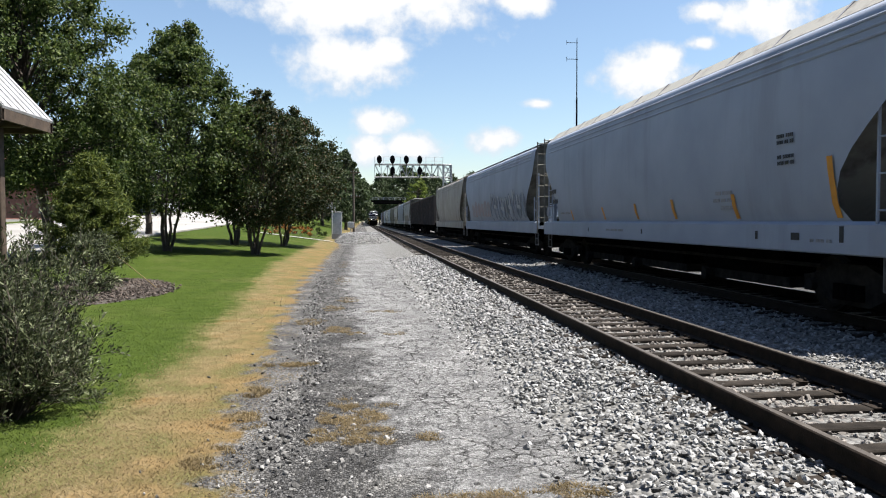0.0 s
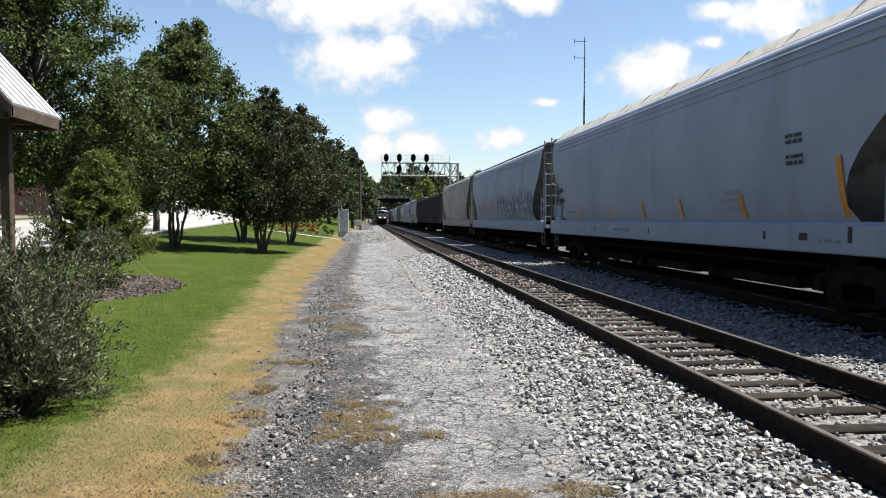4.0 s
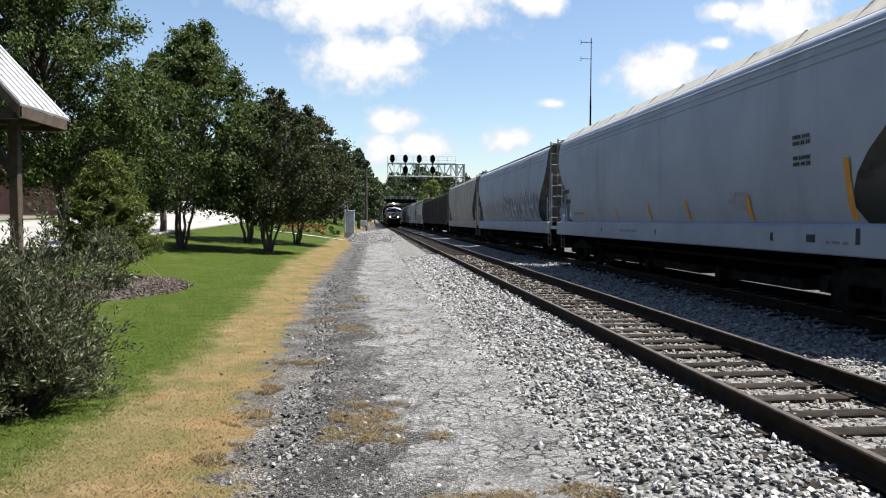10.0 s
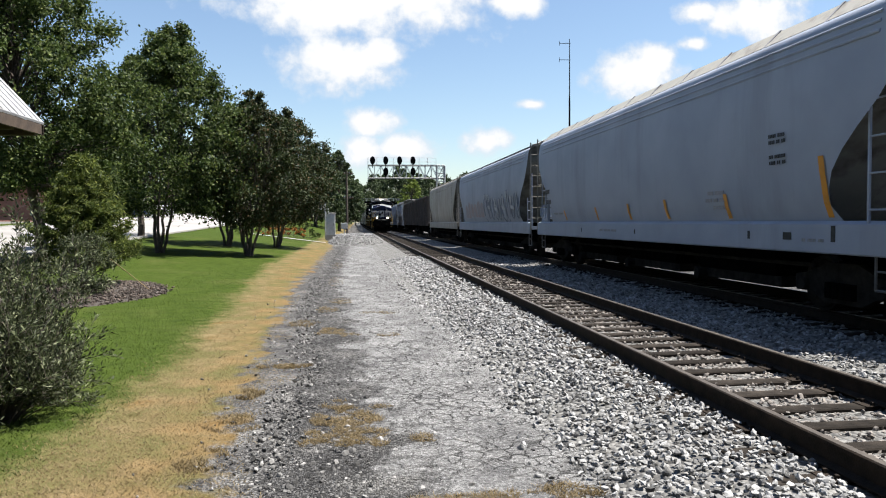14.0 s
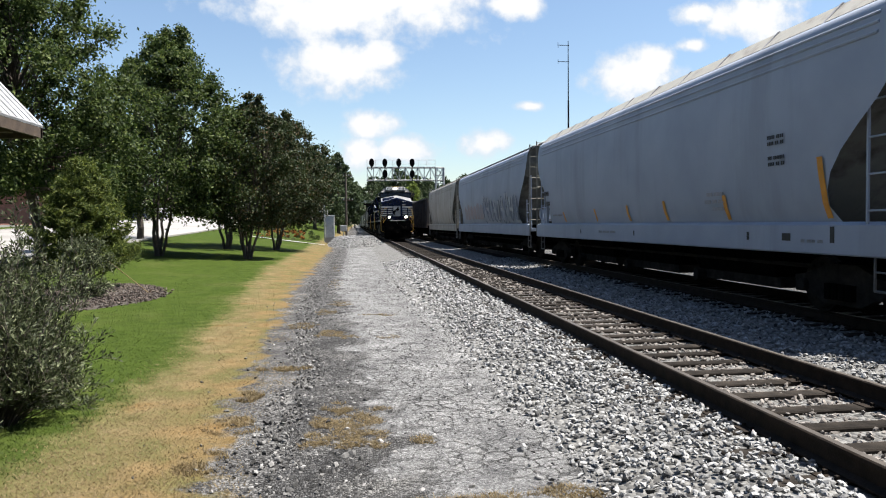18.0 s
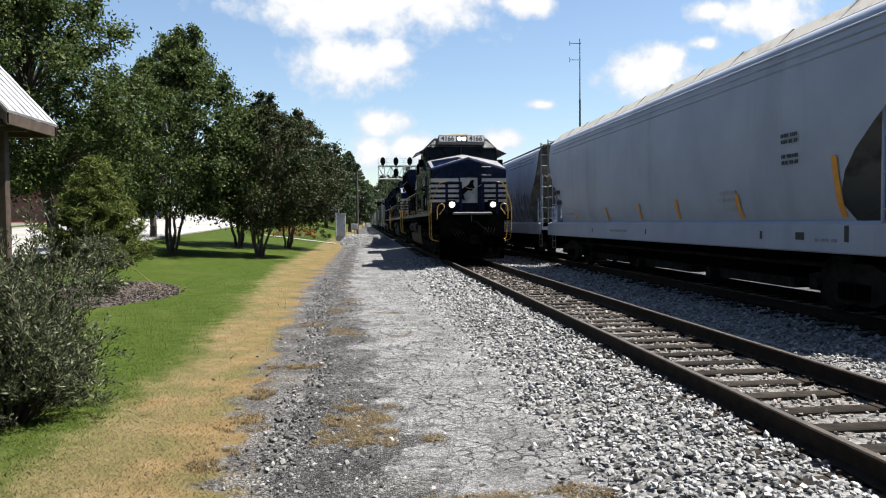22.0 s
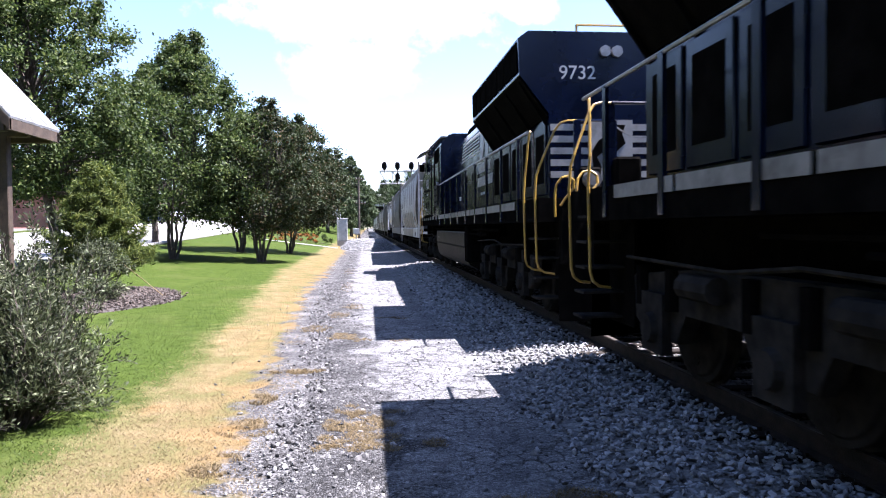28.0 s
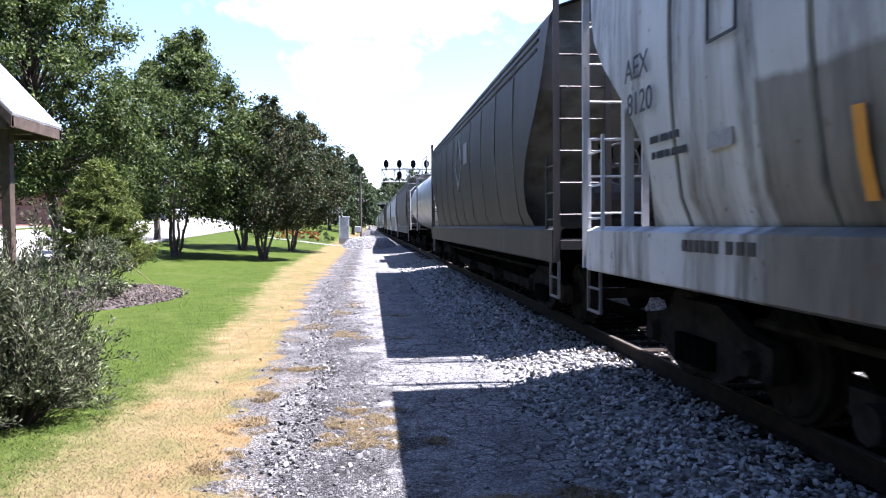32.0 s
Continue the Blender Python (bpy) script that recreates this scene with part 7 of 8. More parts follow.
def sprays(name, x, y, label, seed, width, depth, height, count, leaf):
    """A loose, lumpy shrub of arching shoots with side twigs lined with narrow leaves."""
    rng = random.Random(seed)
    t = thing(name, x, y, land(x, y), label, "shrub")
    nr = np.random.default_rng(seed)
    bm = bmesh.new()
    pos, way = [], []

    def leaves(pts, count, low):
        n = len(pts) - 1
        for f in nr.uniform(low, 1.0, count):
            i = min(n - 1, int(f * n))
            p = pts[i].lerp(pts[i + 1], f * n - i)
            d = (pts[i + 1] - pts[i]).normalized()
            side = Vector(nr.normal(size=3))
            side = (side - d * side.dot(d)).normalized()
            pos.append(p + side * nr.uniform(0, 0.03))
            way.append((d * 0.8 + side * 0.8 + Vector((0, 0, 0.25))).normalized())

    for _ in range(count):
        q, rise = rng.uniform(0, 2 * math.pi), rng.random() ** 0.8 * 0.5 * math.pi
        lump = 0.80 + 0.55 * noise.noise((math.cos(q) * 1.6 + seed, math.sin(q) * 1.6, rise * 1.8)) + rng.uniform(-0.35, 0.2)
        flat = math.cos(rise)
        reach = Vector((width / 2 * flat * math.cos(q), depth / 2 * flat * math.sin(q), height * math.sin(rise) + 0.04)) * lump
        root = Vector((reach.x * 0.35, reach.y * 0.35, 0))
        mid = root.lerp(reach, 0.55) + Vector((0, 0, height * 0.12))
        pts = [root * (1 - k / 6) ** 2 + mid * 2 * (k / 6) * (1 - k / 6) + reach * (k / 6) ** 2 for k in range(7)]
        for i, (a, b) in enumerate(zip(pts, pts[1:])):
            rod(bm, a, b, 0.007 - 0.001 * i, 3, 0.006 - 0.001 * i)
        leaves(pts, 26, 0.3)
        for _k in range(5):
            a = pts[rng.randint(2, 6)]
            d = (reach - root).normalized() * 0.5 + Vector((rng.uniform(-1, 1), rng.uniform(-1, 1), rng.uniform(-0.3, 1.0)))
            b = a + d.normalized() * rng.uniform(0.10, 0.30)
            rod(bm, a, b, 0.003, 3, 0.0015)
            leaves([a, a.lerp(b, 0.5) + Vector((0, 0, 0.02)), b], 17, 0.1)
    part("woody_growth", bm, M_BARK, t)
    pos, way = np.array(pos), np.array(way)
    pos[:, 2] = np.maximum(pos[:, 2], 0.02)
    n = len(pos)
    side = np.cross(way, nr.normal(size=(n, 3)))
    side /= np.linalg.norm(side, axis=1)[:, None]
    ln, wd = nr.uniform(0.035, 0.075, n)[:, None], nr.uniform(0.006, 0.011, n)[:, None]
    v = np.stack([pos, pos + way * ln * 0.5 + side * wd, pos + way * ln, pos + way * ln * 0.5 - side * wd], 1).reshape(-1, 3)
    ob = mesh_from("foliage", v, np.arange(n * 4).reshape(-1, 4), leaf, 4)
    ob.parent = t
    return t


sprays("bush", -3.42, 6.95, "loose grey-green willowy bush beside the lawn", 31, 1.85, 2.1, 1.45, 330, M_OLIVE)
sprays("bush", -3.75, 8.2, "taller grey-green willowy bush at the shelter", 32, 2.0, 1.9, 1.55, 280, M_OLIVE)
sprays("bush", -4.5, 9.6, "grey-green willowy bush at the shelter's post", 34, 2.0, 1.8, 1.15, 200, M_OLIVE)


def conifer(x, y, height, width, seed):
    rng = random.Random(seed)
    t = thing("conifer", x, y, land(x, y), "young yellow-green conifer staked in a mulch bed", "tree")
    bm = bmesh.new()
    rod(bm, (0, 0, -0.1), (0, 0, height * 0.9), 0.07, 8, 0.015)
    centres = []
    for k in range(380):
        h = rng.random() ** 0.8
        r = width / 2 * (1 - h) ** 0.75 * rng.uniform(0.4, 1.08) + 0.05
        q = rng.uniform(0, 2 * math.pi)
        z = 0.25 + h * (height - 0.4)
        tip = Vector((r * math.cos(q), r * math.sin(q), z + 0.30 * r + rng.uniform(0, 0.15)))
        rod(bm, (0, 0, z - 0.1), tip, 0.014, 4, 0.004)
        for f in (0.6, 0.85, 1.05):
            centres.append((tip.x * f, tip.y * f, z + (tip.z - z) * f, 0.14))
    part("trunk", bm, M_BARK, t)
    leaf_cloud("needles", centres, 60, 0.16, M_NEEDLE, t, seed, (1.0, 0.16))
    return t


conifer(-7.0, 19.4, 3.4, 2.7, 41)
shrub("bush", -6.2, 17.2, 1.5, 1.5, 1.5, "dark green shrub beside the conifer", 42, M_OLIVE, 30, 200, 0.07, (1.0, 0.3))


def make_mulch():
    n = 40
    cx, cy = -6.7, 18.2
    verts = [(cx, cy, land(cx, cy) + 0.12)]
    for ring, z in ((0.5, 0.10), (1.0, -0.02)):
        for i in range(n):
            q = 2 * math.pi * i / n
            k = ring * (1 + 0.08 * noise.noise((math.cos(q) * 2, math.sin(q) * 2, 0)))
            x, y = cx + 1.95 * k * math.cos(q), cy + 3.0 * k * math.sin(q)
            verts.append((x, y, land(x, y) + z + 0.02))
    faces = [(0, 1 + i, 1 + (i + 1) % n) for i in range(n)] + [(1 + i, 1 + n + i, 1 + n + (i + 1) % n, 1 + (i + 1) % n) for i in range(n)]
    tagged(sheet("mulch_bed", verts, faces, M_MULCH, smooth=True), "dark brown bark mulch bed on the lawn", "mulch", kind="structure")
    rng = np.random.default_rng(43)
    places, sizes = [], []
    for _ in range(5200):
        q, r = rng.uniform(0, 2 * math.pi), math.sqrt(rng.random()) * rng.uniform(0.9, 1.07)
        x, y = cx + 1.95 * r * math.cos(q), cy + 3.0 * r * math.sin(q)
        places.append((x, y, land(x, y) + max(0.0, 0.13 - 0.13 * r * r) + rng.uniform(0.0, 0.03)))
        sizes.append(rng.uniform(0.015, 0.055))
    scatter("bark_chips", np.array(places), np.array(sizes), M_CHIP, "loose dark brown bark chips over the mulch bed", 44, "mulch")
    t = thing("guy_wire", -5.5, 19.2, land(-5.5, 19.2), "pale guy wire staking the conifer", "wire")
    bm = bmesh.new()
    rod(bm, (0.35, -0.6, 0.02), (-1.5, 0.2, 1.35), 0.012, 5)
    part("wire", bm, M_STRAW, t)
    bm = bmesh.new()
    rod(bm, (0.35, -0.6, -0.2), (0.37, -0.62, 0.12), 0.025, 6)
    part("stake", bm, M_WOOD, t)


make_mulch()
tree(-10.9, 26.5, 13.5, 2.6, 7.4, "large dense green tree with low limbs behind the shelter", 51, M_LEAF, 1, 0.135, 520, 270, 0.2, 0.8, (-1.8, 0.0), "lawn trees")
tree(-9.1, 34.5, 10.0, 1.95, 8.4, "tall green tree with several stems on the lawn", 52, M_LEAF, 5, 0.15, 430, 180, 0.15, 0.74, (0.7, 0.0), "lawn trees")
tree(-5.2, 35.5, 7.5, 1.5, 5.6, "dark reddish-green tree with several slender stems", 53, M_LEAF_RED, 6, 0.13, 330, 160, 0.15, 1.05, (0.4, 0), "lawn trees")
tree(-5.0, 46.0, 8.2, 1.6, 7.4, "dark reddish-green tree with slender stems further along", 54, M_LEAF_RED, 5, 0.15, 320, 150, 0.15, 1.0, (0.6, 0), "lawn trees")
tree(-13.5, 47.0, 11.0, 2.4, 8.0, "green tree beside the street", 55, M_LEAF, 1, 0.20, 200, 150, 0.2, 0.8, group="lawn trees")
tree(-7.5, 43.0, 8.0, 2.0, 6.0, "green lawn tree half hidden by its neighbours", 56, M_LEAF, 4, 0.17, 200, 150, 0.16, 0.8, group="lawn trees")

for k, (x, y, w, h, leaf, label) in enumerate((
        (-9.6, 62, 1.6, 1.1, M_LEAF, "round clipped green shrub on the lawn"), (-9.0, 60, 1.2, 0.9, M_LEAF, "round clipped green shrub on the lawn"), (-7.4, 66, 3.0, 1.0, M_FLOWER, "orange flowering shrub bed"),
        (-5.6, 66, 2.6, 0.9, M_FLOWER, "orange flowering shrub bed"), (-6.6, 69, 3.4, 1.5, M_LEAF_LIME, "yellow-green shrub behind the flowers"), (-4.4, 68, 2.2, 1.2, M_LEAF, "green shrub at the bed"), (-8.6, 70, 3.0, 1.6, M_LEAF, "dark green shrub behind the bed"))):
    shrub("shrub", x, y, w, w, h, label, 60 + k, leaf, 16, 110, 0.14)

# wooded distance on both sides of the line and beyond the bridge
FAR = ((-6.5, 118, 13, 10, M_LEAF_FAR), (-2.9, 128, 14.0, 8.5, M_LEAF_FAR), (-12, 110, 12, 10, M_LEAF), (-9, 150, 15, 12, M_LEAF_FAR), (-18, 140, 14, 12, M_LEAF_FAR), (-2.5, 165, 15, 9, M_LEAF_FAR),
       (8, 330, 22, 26, M_LEAF_FAR), (20, 320, 25, 28, M_LEAF_FAR), (34, 330, 22, 28, M_LEAF_FAR), (14, 345, 24, 28, M_LEAF_FAR), (27, 345, 24, 28, M_LEAF_FAR), (-6, 340, 20, 20, M_LEAF_FAR), (52, 335, 24, 24, M_LEAF_FAR), (15, 190, 14, 8, M_LEAF_LIME), (18, 205, 15, 9, M_LEAF_FAR),
       (-22, 345, 22, 24, M_LEAF_FAR), (-30, 190, 17, 16, M_LEAF_FAR), (-38, 160, 16, 16, M_LEAF_FAR), (30, 230, 16, 14, M_LEAF_FAR), (-52, 150, 16, 16, M_LEAF_FAR), (-45, 210, 18, 20, M_LEAF_FAR),
       (0, 370, 22, 24, M_LEAF_FAR), (-20, 230, 17, 14, M_LEAF_FAR))
for k, (x, y, h, w, leaf) in enumerate(FAR):
    tree(x, y, h, h * 0.12, w, "distant green tree along the railway", 80 + k, leaf, 1, h * 0.034, 150, 110, 0.3, 0.7, group="far trees")


# Unseen trees behind and left of the camera, added to cut the sky fill.
UNSEEN_TREES = ((-18, 11, 15, 12), (-17, 0, 16, 13), (-16, -10, 16, 13), (-21, -22, 16, 13), (-12, -24, 16, 13), (-4, -22, 15, 12), (4, -26, 17, 13), (13, -24, 16, 13), (21, -22, 15, 12), (29, -18, 16, 13), (37, -12, 15, 13))
for k, (x, y, h, w) in enumerate(UNSEEN_TREES):
    tree(x, y, h, h * 0.1, w, "unseen green tree added behind the path to block sky light", 120 + k, M_LEAF_FAR, 1, h * 0.07, 120, 90, 0.3, 0.9, group="far trees")


# ---- roofed timber shelter ----
def shelter():
    t = thing("shelter", -6.15, 11.17, land(-6.15, 11.17), "open timber shelter with a steep pale metal roof", "shelter")
    eave, half, ridge = 3.34, 1.25, 4.75
    y0, y1 = -0.74, 0.85
    for sx in (-1, 1):
        for yy in (0.0,):
            bm = bevelled(sx * 0.82 - 0.068, sx * 0.82 + 0.068, yy - 0.068, yy + 0.068, -0.2, eave + 0.1, 0.012, 1)
            part("post", bm, M_SHELTER, t, "square timber post")
        bm = bmesh.new()
        prism(bm, [(sx * 0.80, 2.35), (sx * 0.2, 3.25), (sx * 0.2, 3.42), (sx * 0.80, 2.55)], "y", -0.07, 0.07)
        part("brace", bm, M_SHELTER, t, "diagonal timber brace")
        # roof sheet with standing ribs
        bm = bmesh.new()
        d = 0.035
        prism(bm, [(sx * half, eave), (0.0, ridge), (0.0, ridge + d), (sx * (half + 0.01), eave + d)], "y", y0, y1)
        roof = part("roof_sheet", bm, M_TIN, t, "pale ribbed metal roofing")
        k = 0
        while y0 + 0.04 + k * 0.23 < y1:
            y = y0 + 0.04 + k * 0.23
            bm = bmesh.new()
            prism(bm, [(sx * half, eave + d), (0.0, ridge + d), (0.0, ridge + d + 0.025), (sx * (half + 0.005), eave + d + 0.025)], "y", y - 0.014, y + 0.014)
            part("roof_rib", bm, M_TIN, roof)
            k += 1
        bm = bmesh.new()
        box(bm, min(sx * half, sx * (half - 0.05)), max(sx * half, sx * (half - 0.05)), y0, y1, eave - 0.16, eave - 0.005)
        part("fascia", bm, M_SHELTER, t)
        for yy in (y0, y1 - 0.06):
            bm = bmesh.new()
            prism(bm, [(sx * half, eave - 0.17), (sx * half, eave - 0.01), (0, ridge - 0.01), (0, ridge - 0.2)], "y", yy - 0.01, yy + 0.05)
            part("barge_board", bm, M_SHELTER, t, "timber gable board")
    for yy in (y0 + 0.08, 0.0, y1 - 0.08):
        bm = bevelled(-half + 0.08, half - 0.08, yy - 0.06, yy + 0.06, eave - 0.18, eave - 0.02, 0.01, 1)
        part("tie_beam", bm, M_SHELTER, t)
        bm = bmesh.new()
        box(bm, -0.05, 0.05, yy - 0.05, yy + 0.05, eave, ridge - 0.15)
        part("king_post", bm, M_SHELTER, t)
        bm = bmesh.new()
        for sx in (-1, 1):
            prism(bm, [(sx * 0.05, eave + 0.1), (sx * 0.62, eave + 0.62), (sx * 0.55, eave + 0.72), (sx * 0.05, eave + 0.25)], "y", yy - 0.04, yy + 0.04)
        part("strut", bm, M_SHELTER, t)
    bm = bmesh.new()
    box(bm, -1.1, 1.1, -0.06, 0.06, 1.0, 1.12)
    part("rail", bm, M_SHELTER, t)
    return t


shelter()


# ---- signals, poles and lineside gear ----
def signal_bridge():
    y, z0 = 96.0, 0.0
    t = thing("signal_bridge", 0, y, z0, "silver lattice signal cantilever over the tracks with black signal heads", "signal gantry")
    x0, x1, zl, zh = 1.75, 12.0, 7.72, 9.42

    def lattice(name, pts_a, pts_b, n, depth):
        bm = bmesh.new()
        for d in (-depth, depth):
            a0, a1, b0, b1 = Vector(pts_a[0]), Vector(pts_a[1]), Vector(pts_b[0]), Vector(pts_b[1])
            off = Vector((0, d, 0))
            rod(bm, a0 + off, a1 + off, 0.07, 6)
            rod(bm, b0 + off, b1 + off, 0.07, 6)
            for k in range(n):
                f0, f1 = k / n, (k + 1) / n
                rod(bm, a0.lerp(a1, f0) + off, b0.lerp(b1, f0) + off, 0.035, 5)
                rod(bm, (a0.lerp(a1, f0) if k % 2 else b0.lerp(b1, f0)) + off, (b0.lerp(b1, f1) if k % 2 else a0.lerp(a1, f1)) + off, 0.035, 5)
            rod(bm, a1 + off, b1 + off, 0.035, 5)
        return part(name, bm, M_SILVER, t, "silver lattice girder")

    lattice("girder", ((x0, 0, zl), (x1, 0, zl)), ((x0, 0, zh), (x1, 0, zh)), 12, 0.45)
    lattice("mast", ((x1 - 1.0, 0, 0), (x1 - 1.0, 0, zh)), ((x1 + 0.1, 0, 0), (x1 + 0.1, 0, zh)), 9, 0.45)
    bm = bmesh.new()
    box(bm, x0, x1 - 1.0, -0.5, 0.5, zh + 0.06, zh + 0.10)
    part("walkway", bm, M_SILVER, t)
    bm = bmesh.new()
    for k in range(9):
        x = x0 + (x1 - 2.4 - x0 + 1.4) * k / 8
        rod(bm, (x, 0.5, zh), (x, 0.5, zh + 1.1), 0.025, 5)
    for z in (zh + 0.55, zh + 1.1):
        rod(bm, (x0, 0.5, z), (x1 - 1.0, 0.5, z), 0.025, 5)
    part("walkway_railing", bm, M_SILVER, t)

    def head(x, z):
        bm = bmesh.new()
        n = 20
        ring = [(x + 0.34 * math.cos(2 * math.pi * k / n), z + 0.55 * math.sin(2 * math.pi * k / n)) for k in range(n)]
        prism(bm, ring, "y", -0.72, -0.68)
        h = part("signal_head", bm, M_SIGNAL, t, "black oval signal head")
        for dz in (-0.34, 0.0, 0.34):
            bm = bmesh.new()
            rod(bm, (x, -0.72, z + dz), (x, -1.0, z + dz + 0.0), 0.13, 10, 0.12)
            part("signal_hood", bm, M_SIGNAL, h)
        bm = bmesh.new()
        rod(bm, (x, -0.68, z - 1.0), (x, -0.68, z + 0.4), 0.05, 6)
        part("bracket", bm, M_SIGNAL, h)

    for x in (2.35, 4.1, 5.95, 7.75):
        head(x, 10.05)
    for x in (4.1, 7.75):
        head(x, 8.55)


signal_bridge()


def equipment_case():
    t = thing("equipment_case", -2.35, 69.0, 0.62, "tall silver signal equipment case on the ballast", "equipment cabinet")
    part("body", bevelled(-0.42, 0.42, -0.4, 0.4, 0.0, 2.05, 0.02, 1), M_SILVER, t)
    part("roof", bevelled(-0.47, 0.47, -0.45, 0.45, 2.05, 2.13, 0.02, 1), M_SILVER, t)
    part("door", bevelled(-0.36, 0.36, -0.42, -0.4, 0.08, 1.98, 0.008, 1), M_SILVER, t)
    bm = bmesh.new()
    box(bm, -0.5, 0.5, -0.5, 0.5, -0.75, 0.0)
    part("plinth", bm, M_CONCRETE, t)
    bm = bmesh.new()
    box(bm, 0.26, 0.29, -0.45, -0.42, 0.9, 1.15)
    part("handle", bm, M_BLACK, t)


equipment_case()


def lineside():
    t = thing("signal_post", -2.95, 71.0, 0.4, "slim silver post with a small lamp bracket", "post")
    bm = bmesh.new()
    rod(bm, (0, 0, -0.4), (0, 0, 3.4), 0.07, 8)
    rod(bm, (0.28, 0, 1.5), (0.28, 0, 3.0), 0.05, 6)
    part("post", bm, M_SILVER, t)
    bm = bmesh.new()
    rod(bm, (-0.5, 0, 2.9), (0.0, 0, 2.9), 0.04, 6)
    rod(bm, (-0.35, -0.12, 2.9), (-0.35, 0.1, 2.9), 0.22, 14)
    part("lamp", bm, M_SILVER, t, "round lamp")
    t = thing("utility_pole", -1.1, 95.0, 0.0, "weathered wooden utility pole with crossarms", "utility pole")
    bm = bmesh.new()
    rod(bm, (0, 0, -0.5), (0, 0, 8.6), 0.17, 10, 0.12)
    part("pole", bm, M_BARK, t)
    for z in (8.2, 5.0):
        bm = bmesh.new()
        box(bm, -0.4, 0.9, -0.06, 0.06, z, z + 0.12)
        part("crossarm", bm, M_WOOD, t)
        bm = bmesh.new()
        for x in (-0.3, 0.4, 0.8):
            rod(bm, (x, 0, z + 0.12), (x, 0, z + 0.3), 0.05, 6)
        part("insulator", bm, M_SILVER, t)
    t = thing("relay_box", -1.45, 92.0, 0.0, "small silver relay box on a post", "equipment cabinet")
    bm = bmesh.new()
    rod(bm, (0, 0, -0.2), (0, 0, 1.2), 0.06, 8)
    part("post", bm, M_SILVER, t)
    part("body", bevelled(-0.4, 0.4, -0.25, 0.25, 1.0, 1.75, 0.05, 2), M_SILVER, t)
    t = thing("antenna_mast", 18.5, 60.0, -0.1, "thin dark radio antenna mast beyond the train", "antenna")
    bm = bmesh.new()
    rod(bm, (0, 0, 0), (0, 0, 12.5), 0.11, 8, 0.07)
    rod(bm, (0, 0, 12.5), (0, 0, 17.6), 0.05, 6, 0.03)
    part("mast", bm, M_BLACK, t)
    bm = bmesh.new()
    for z in (15.8, 17.2):
        rod(bm, (-0.9, 0, z), (0.1, 0, z), 0.025, 5)
        rod(bm, (-0.9, 0, z - 0.2), (-0.9, 0, z + 0.2), 0.02, 5)
    part("aerial_arm", bm, M_BLACK, t)


lineside()


def overpass():
    y = 268.0
    t = thing("overpass", 0, y, 0, "long dark road bridge over the railway with railings", "bridge")
    bm = bmesh.new()
    n = 24
    for k in range(n):
        x0, x1 = -46 + 100 * k / n, -46 + 100 * (k + 1) / n
        z0, z1 = (8.3 - 0.0011 * (x - 8) ** 2 for x in (x0, x1))
        v = [bm.verts.new(p) for p in ((x0, -5, z0), (x1, -5, z1), (x1, -5, z1 + 1.25), (x0, -5, z0 + 1.25), (x0, 5, z0), (x1, 5, z1), (x1, 5, z1 + 1.25), (x0, 5, z0 + 1.25))]
        for f in ((0, 1, 2, 3), (5, 4, 7, 6), (3, 2, 6, 7), (1, 0, 4, 5)):
            bm.faces.new([v[i] for i in f])
    part("deck", bm, M_BLACK, t, "dark steel deck girder")
    bm = bmesh.new()
    for k in range(51):
        x = -46 + 2 * k
        z = 9.5 - 0.0011 * (x - 8) ** 2
        box(bm, x - 0.08, x + 0.08, -5, -4.8, z, z + 1.0)
    for h in (0.5, 0.98):
        for k in range(50):
            x = -46 + 2 * k
            rod(bm, (x, -4.9, 9.5 - 0.0011 * (x - 8) ** 2 + h), (x + 2, -4.9, 9.5 - 0.0011 * (x - 6) ** 2 + h), 0.07, 4)
    part("railing", bm, M_SILVER, t)
    for x in (-7.5, 14.5, 28):
        bm = bmesh.new()
        box(bm, x - 0.8, x + 0.8, -4, 4, -0.5, 8.4 - 0.0011 * (x - 8) ** 2)
        part("pier", bm, M_CONCRETE, t)


overpass()


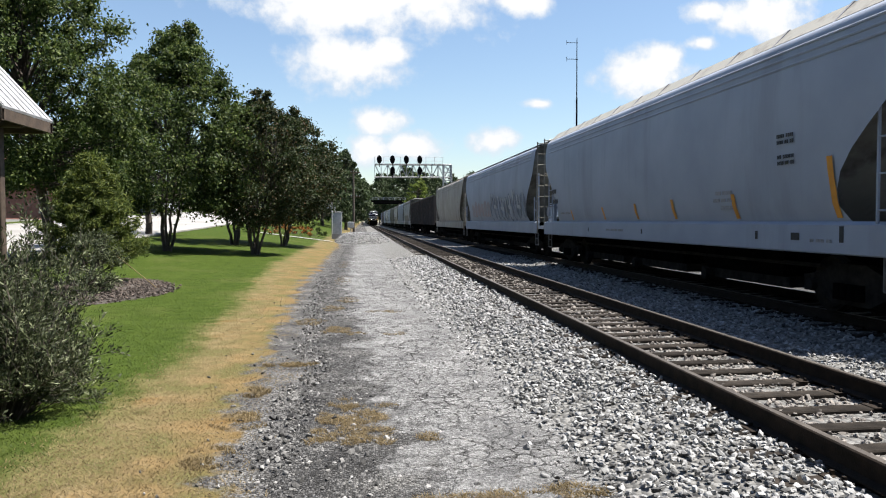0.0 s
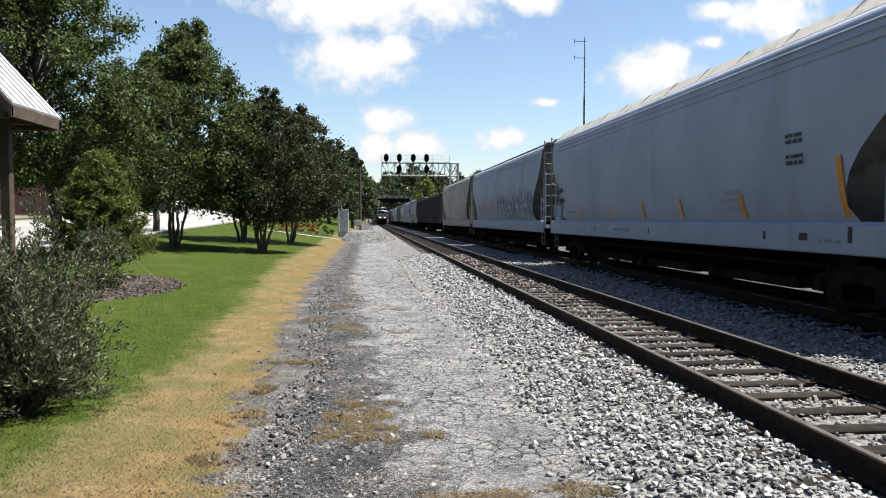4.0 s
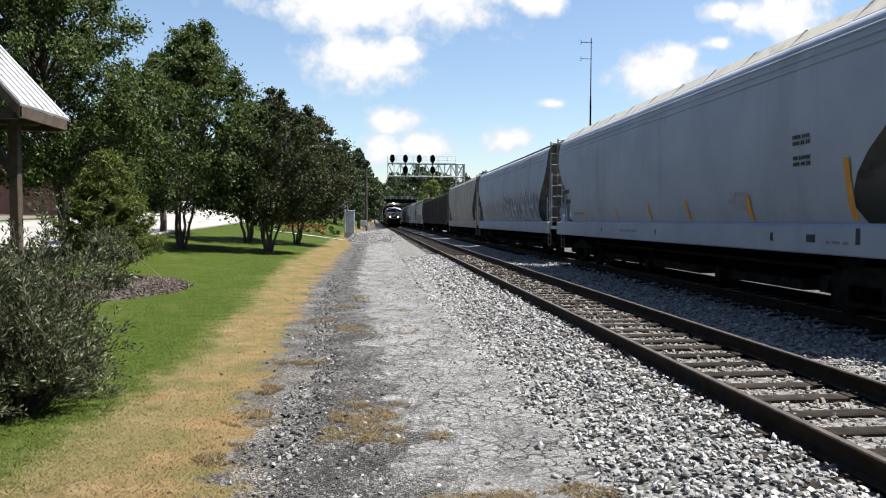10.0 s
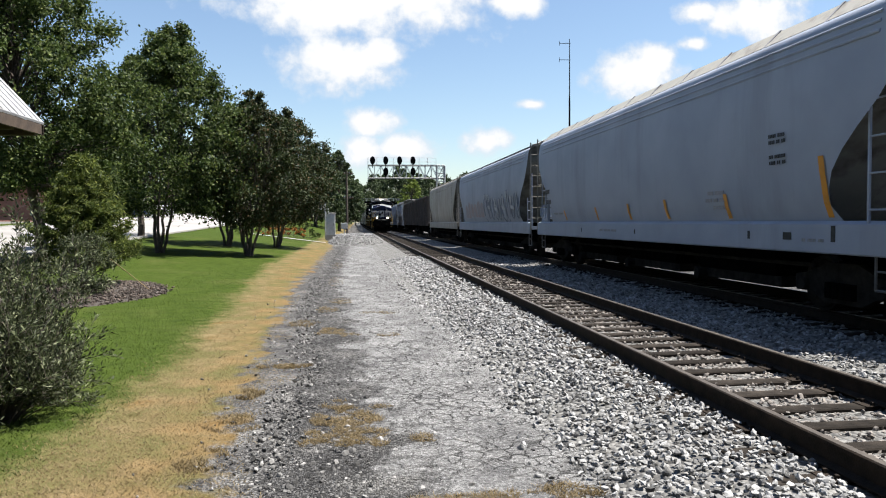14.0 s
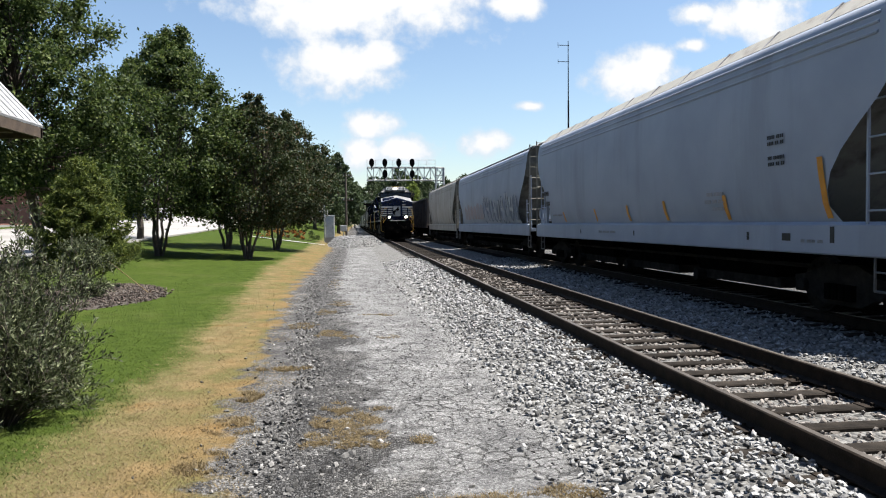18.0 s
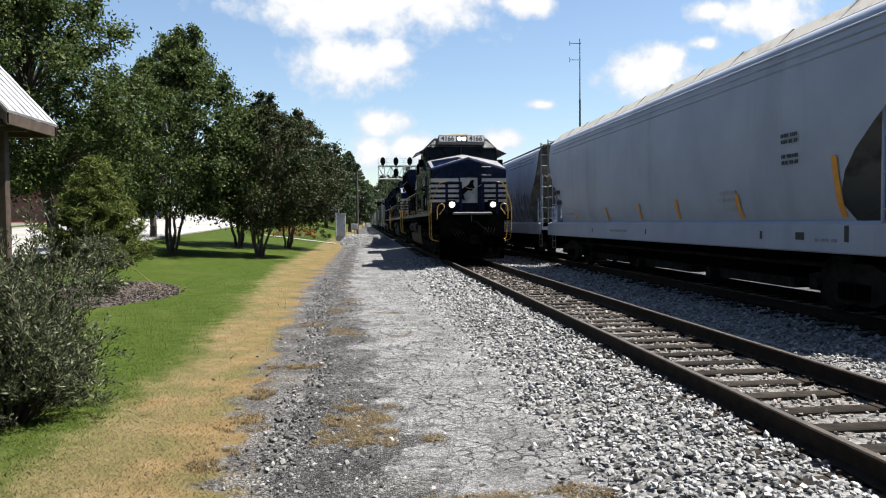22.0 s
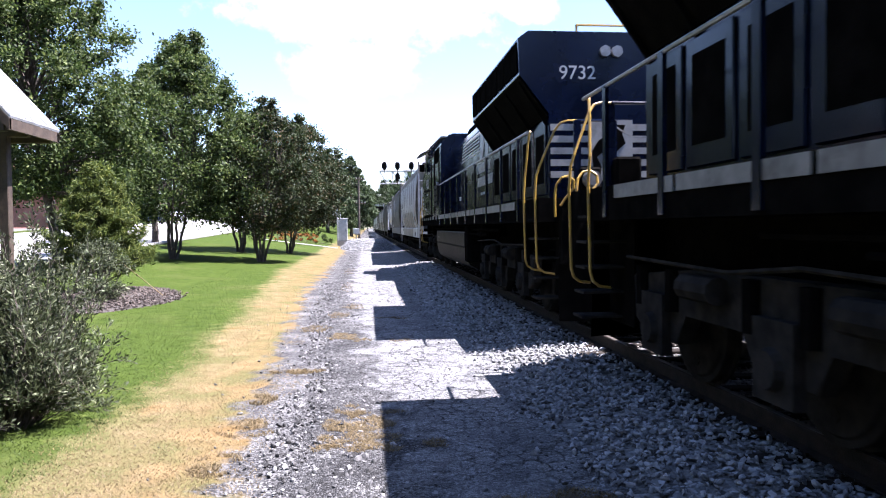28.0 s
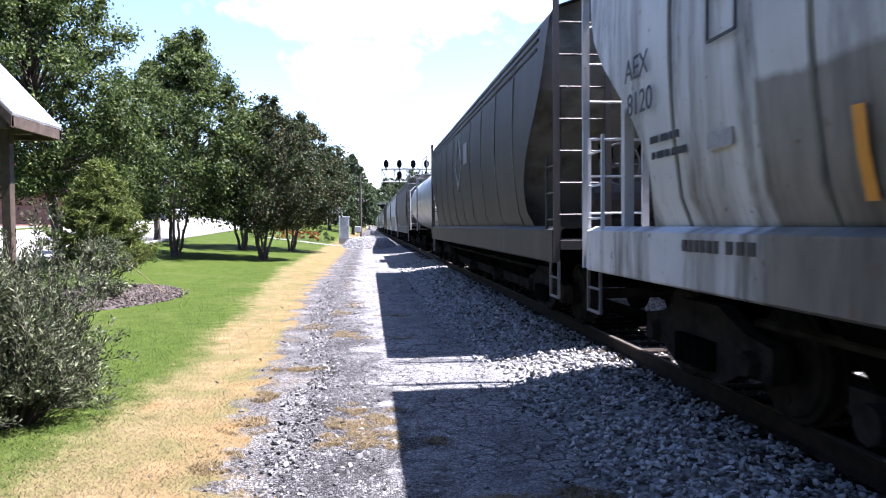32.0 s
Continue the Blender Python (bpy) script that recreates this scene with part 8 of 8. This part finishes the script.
def brick_building():
    t = thing("brick_building", -31, 74, land(-31, 55) - 0.3, "long low red brick building across the street", "building")
    W = 64.0
    bm = bmesh.new()
    box(bm, -12, 0, -W / 2, W / 2, 0, 7.0)
    part("wall", bm, M_BRICK, t, "red brick wall")
    bm = bmesh.new()
    box(bm, -12.2, 0.2, -W / 2 - 0.2, W / 2 + 0.2, 7.0, 7.4)
    part("roof", bm, M_CONCRETE, t, "pale flat roof edge")
    bm = bmesh.new()
    box(bm, 0.003, 0.06, -W / 2, W / 2, 0, 0.9)
    part("plinth", bm, M_CONCRETE, t)
    for k in range(6, 13):
        y = -W / 2 + 2.4 + k * 4.7
        bm = bmesh.new()
        box(bm, -0.05, 0.03, y, y + 1.8, 1.6, 3.6)
        w = part("window", bm, M_GLASS, t, "dark window")
        bm = bmesh.new()
        for a in (y - 0.06, y + 0.86, y + 1.8):
            box(bm, 0.0, 0.08, a, a + 0.08, 1.55, 3.65)
        box(bm, 0.0, 0.08, y - 0.06, y + 1.88, 3.6, 3.7)
        part("window_frame", bm, M_SILVER, w)
        bm = bmesh.new()
        box(bm, 0.0, 0.16, y - 0.15, y + 1.95, 1.45, 1.56)
        part("window_sill", bm, M_CONCRETE, w)
    # a pale canopy strip by the street
    bm = bmesh.new()
    box(bm, 0.0, 1.6, -W / 2, W / 2, 4.3, 4.6)
    part("canopy", bm, M_BRICK, t)


brick_building()


def parked_car(x, y, paint, label):
    t = thing("parked_car", x, y, land(x, y) + 0.06, label, "car", "cars parked along the street")
    bm = bmesh.new()
    prism(bm, [(-2.1, 0.35), (2.1, 0.35), (2.15, 0.75), (1.2, 0.92), (0.6, 1.42), (-1.1, 1.45), (-1.9, 0.95), (-2.15, 0.8)], "x", -0.85, 0.85)
    bmesh.ops.bevel(bm, geom=bm.edges[:], offset=0.06, segments=2, affect="EDGES")
    part("body", bm, paint, t)
    for s in (-1, 1):
        bm = bmesh.new()
        prism(bm, [(-1.55, 0.98), (0.85, 0.98), (0.5, 1.36), (-1.05, 1.38)], "x", s * 0.84, s * 0.858)
        part("side_window", bm, M_GLASS, t)
        for yy in (-1.35, 1.35):
            bm = bmesh.new()
            rod(bm, (s * 0.72, yy, 0.32), (s * 0.88, yy, 0.32), 0.32, 18)
            w = part("wheel", bm, M_BLACK, t)
            bm = bmesh.new()
            rod(bm, (s * 0.885, yy, 0.32), (s * 0.89, yy, 0.32), 0.19, 12)
            part("rim", bm, M_STEEL, w)


M_BLUE = surface("dark_blue_car_paint", (0.03, 0.045, 0.10), (0.04, 0.06, 0.13), 2, 0.25, fine=80, bump=0.0)
parked_car(-26.0, 92, M_BLUE, "dark blue car parked on the far side of the street")
parked_car(-25.5, 99, M_SILVER, "silver car parked on the far side of the street")

make_stones()
make_grass()


# ---- movement ----
def motions():
    for ob, y, turn in TRAIN:
        walk(ob, [(t, pose(TRACK_1, y - run(t), RT, 0, 0, turn)) for t in (0, 8, 16, 20, 22, *(22.5 + 0.5 * k for k in range(20)))])
    for ob, radius in WHEELS:
        back = 1 if ob.parent.parent.rotation_quaternion.z ** 2 > 0.5 else -1
        step = 0.0625
        x, y, z = ob.location
        rows = []
        for k in range(int(32 / step) + 1):
            rows.append((k * step, Matrix.Translation((x, y, z)) @ Matrix.Rotation(-back * run(k * step) / radius, 4, "X")))
        walk(ob, rows)


motions()
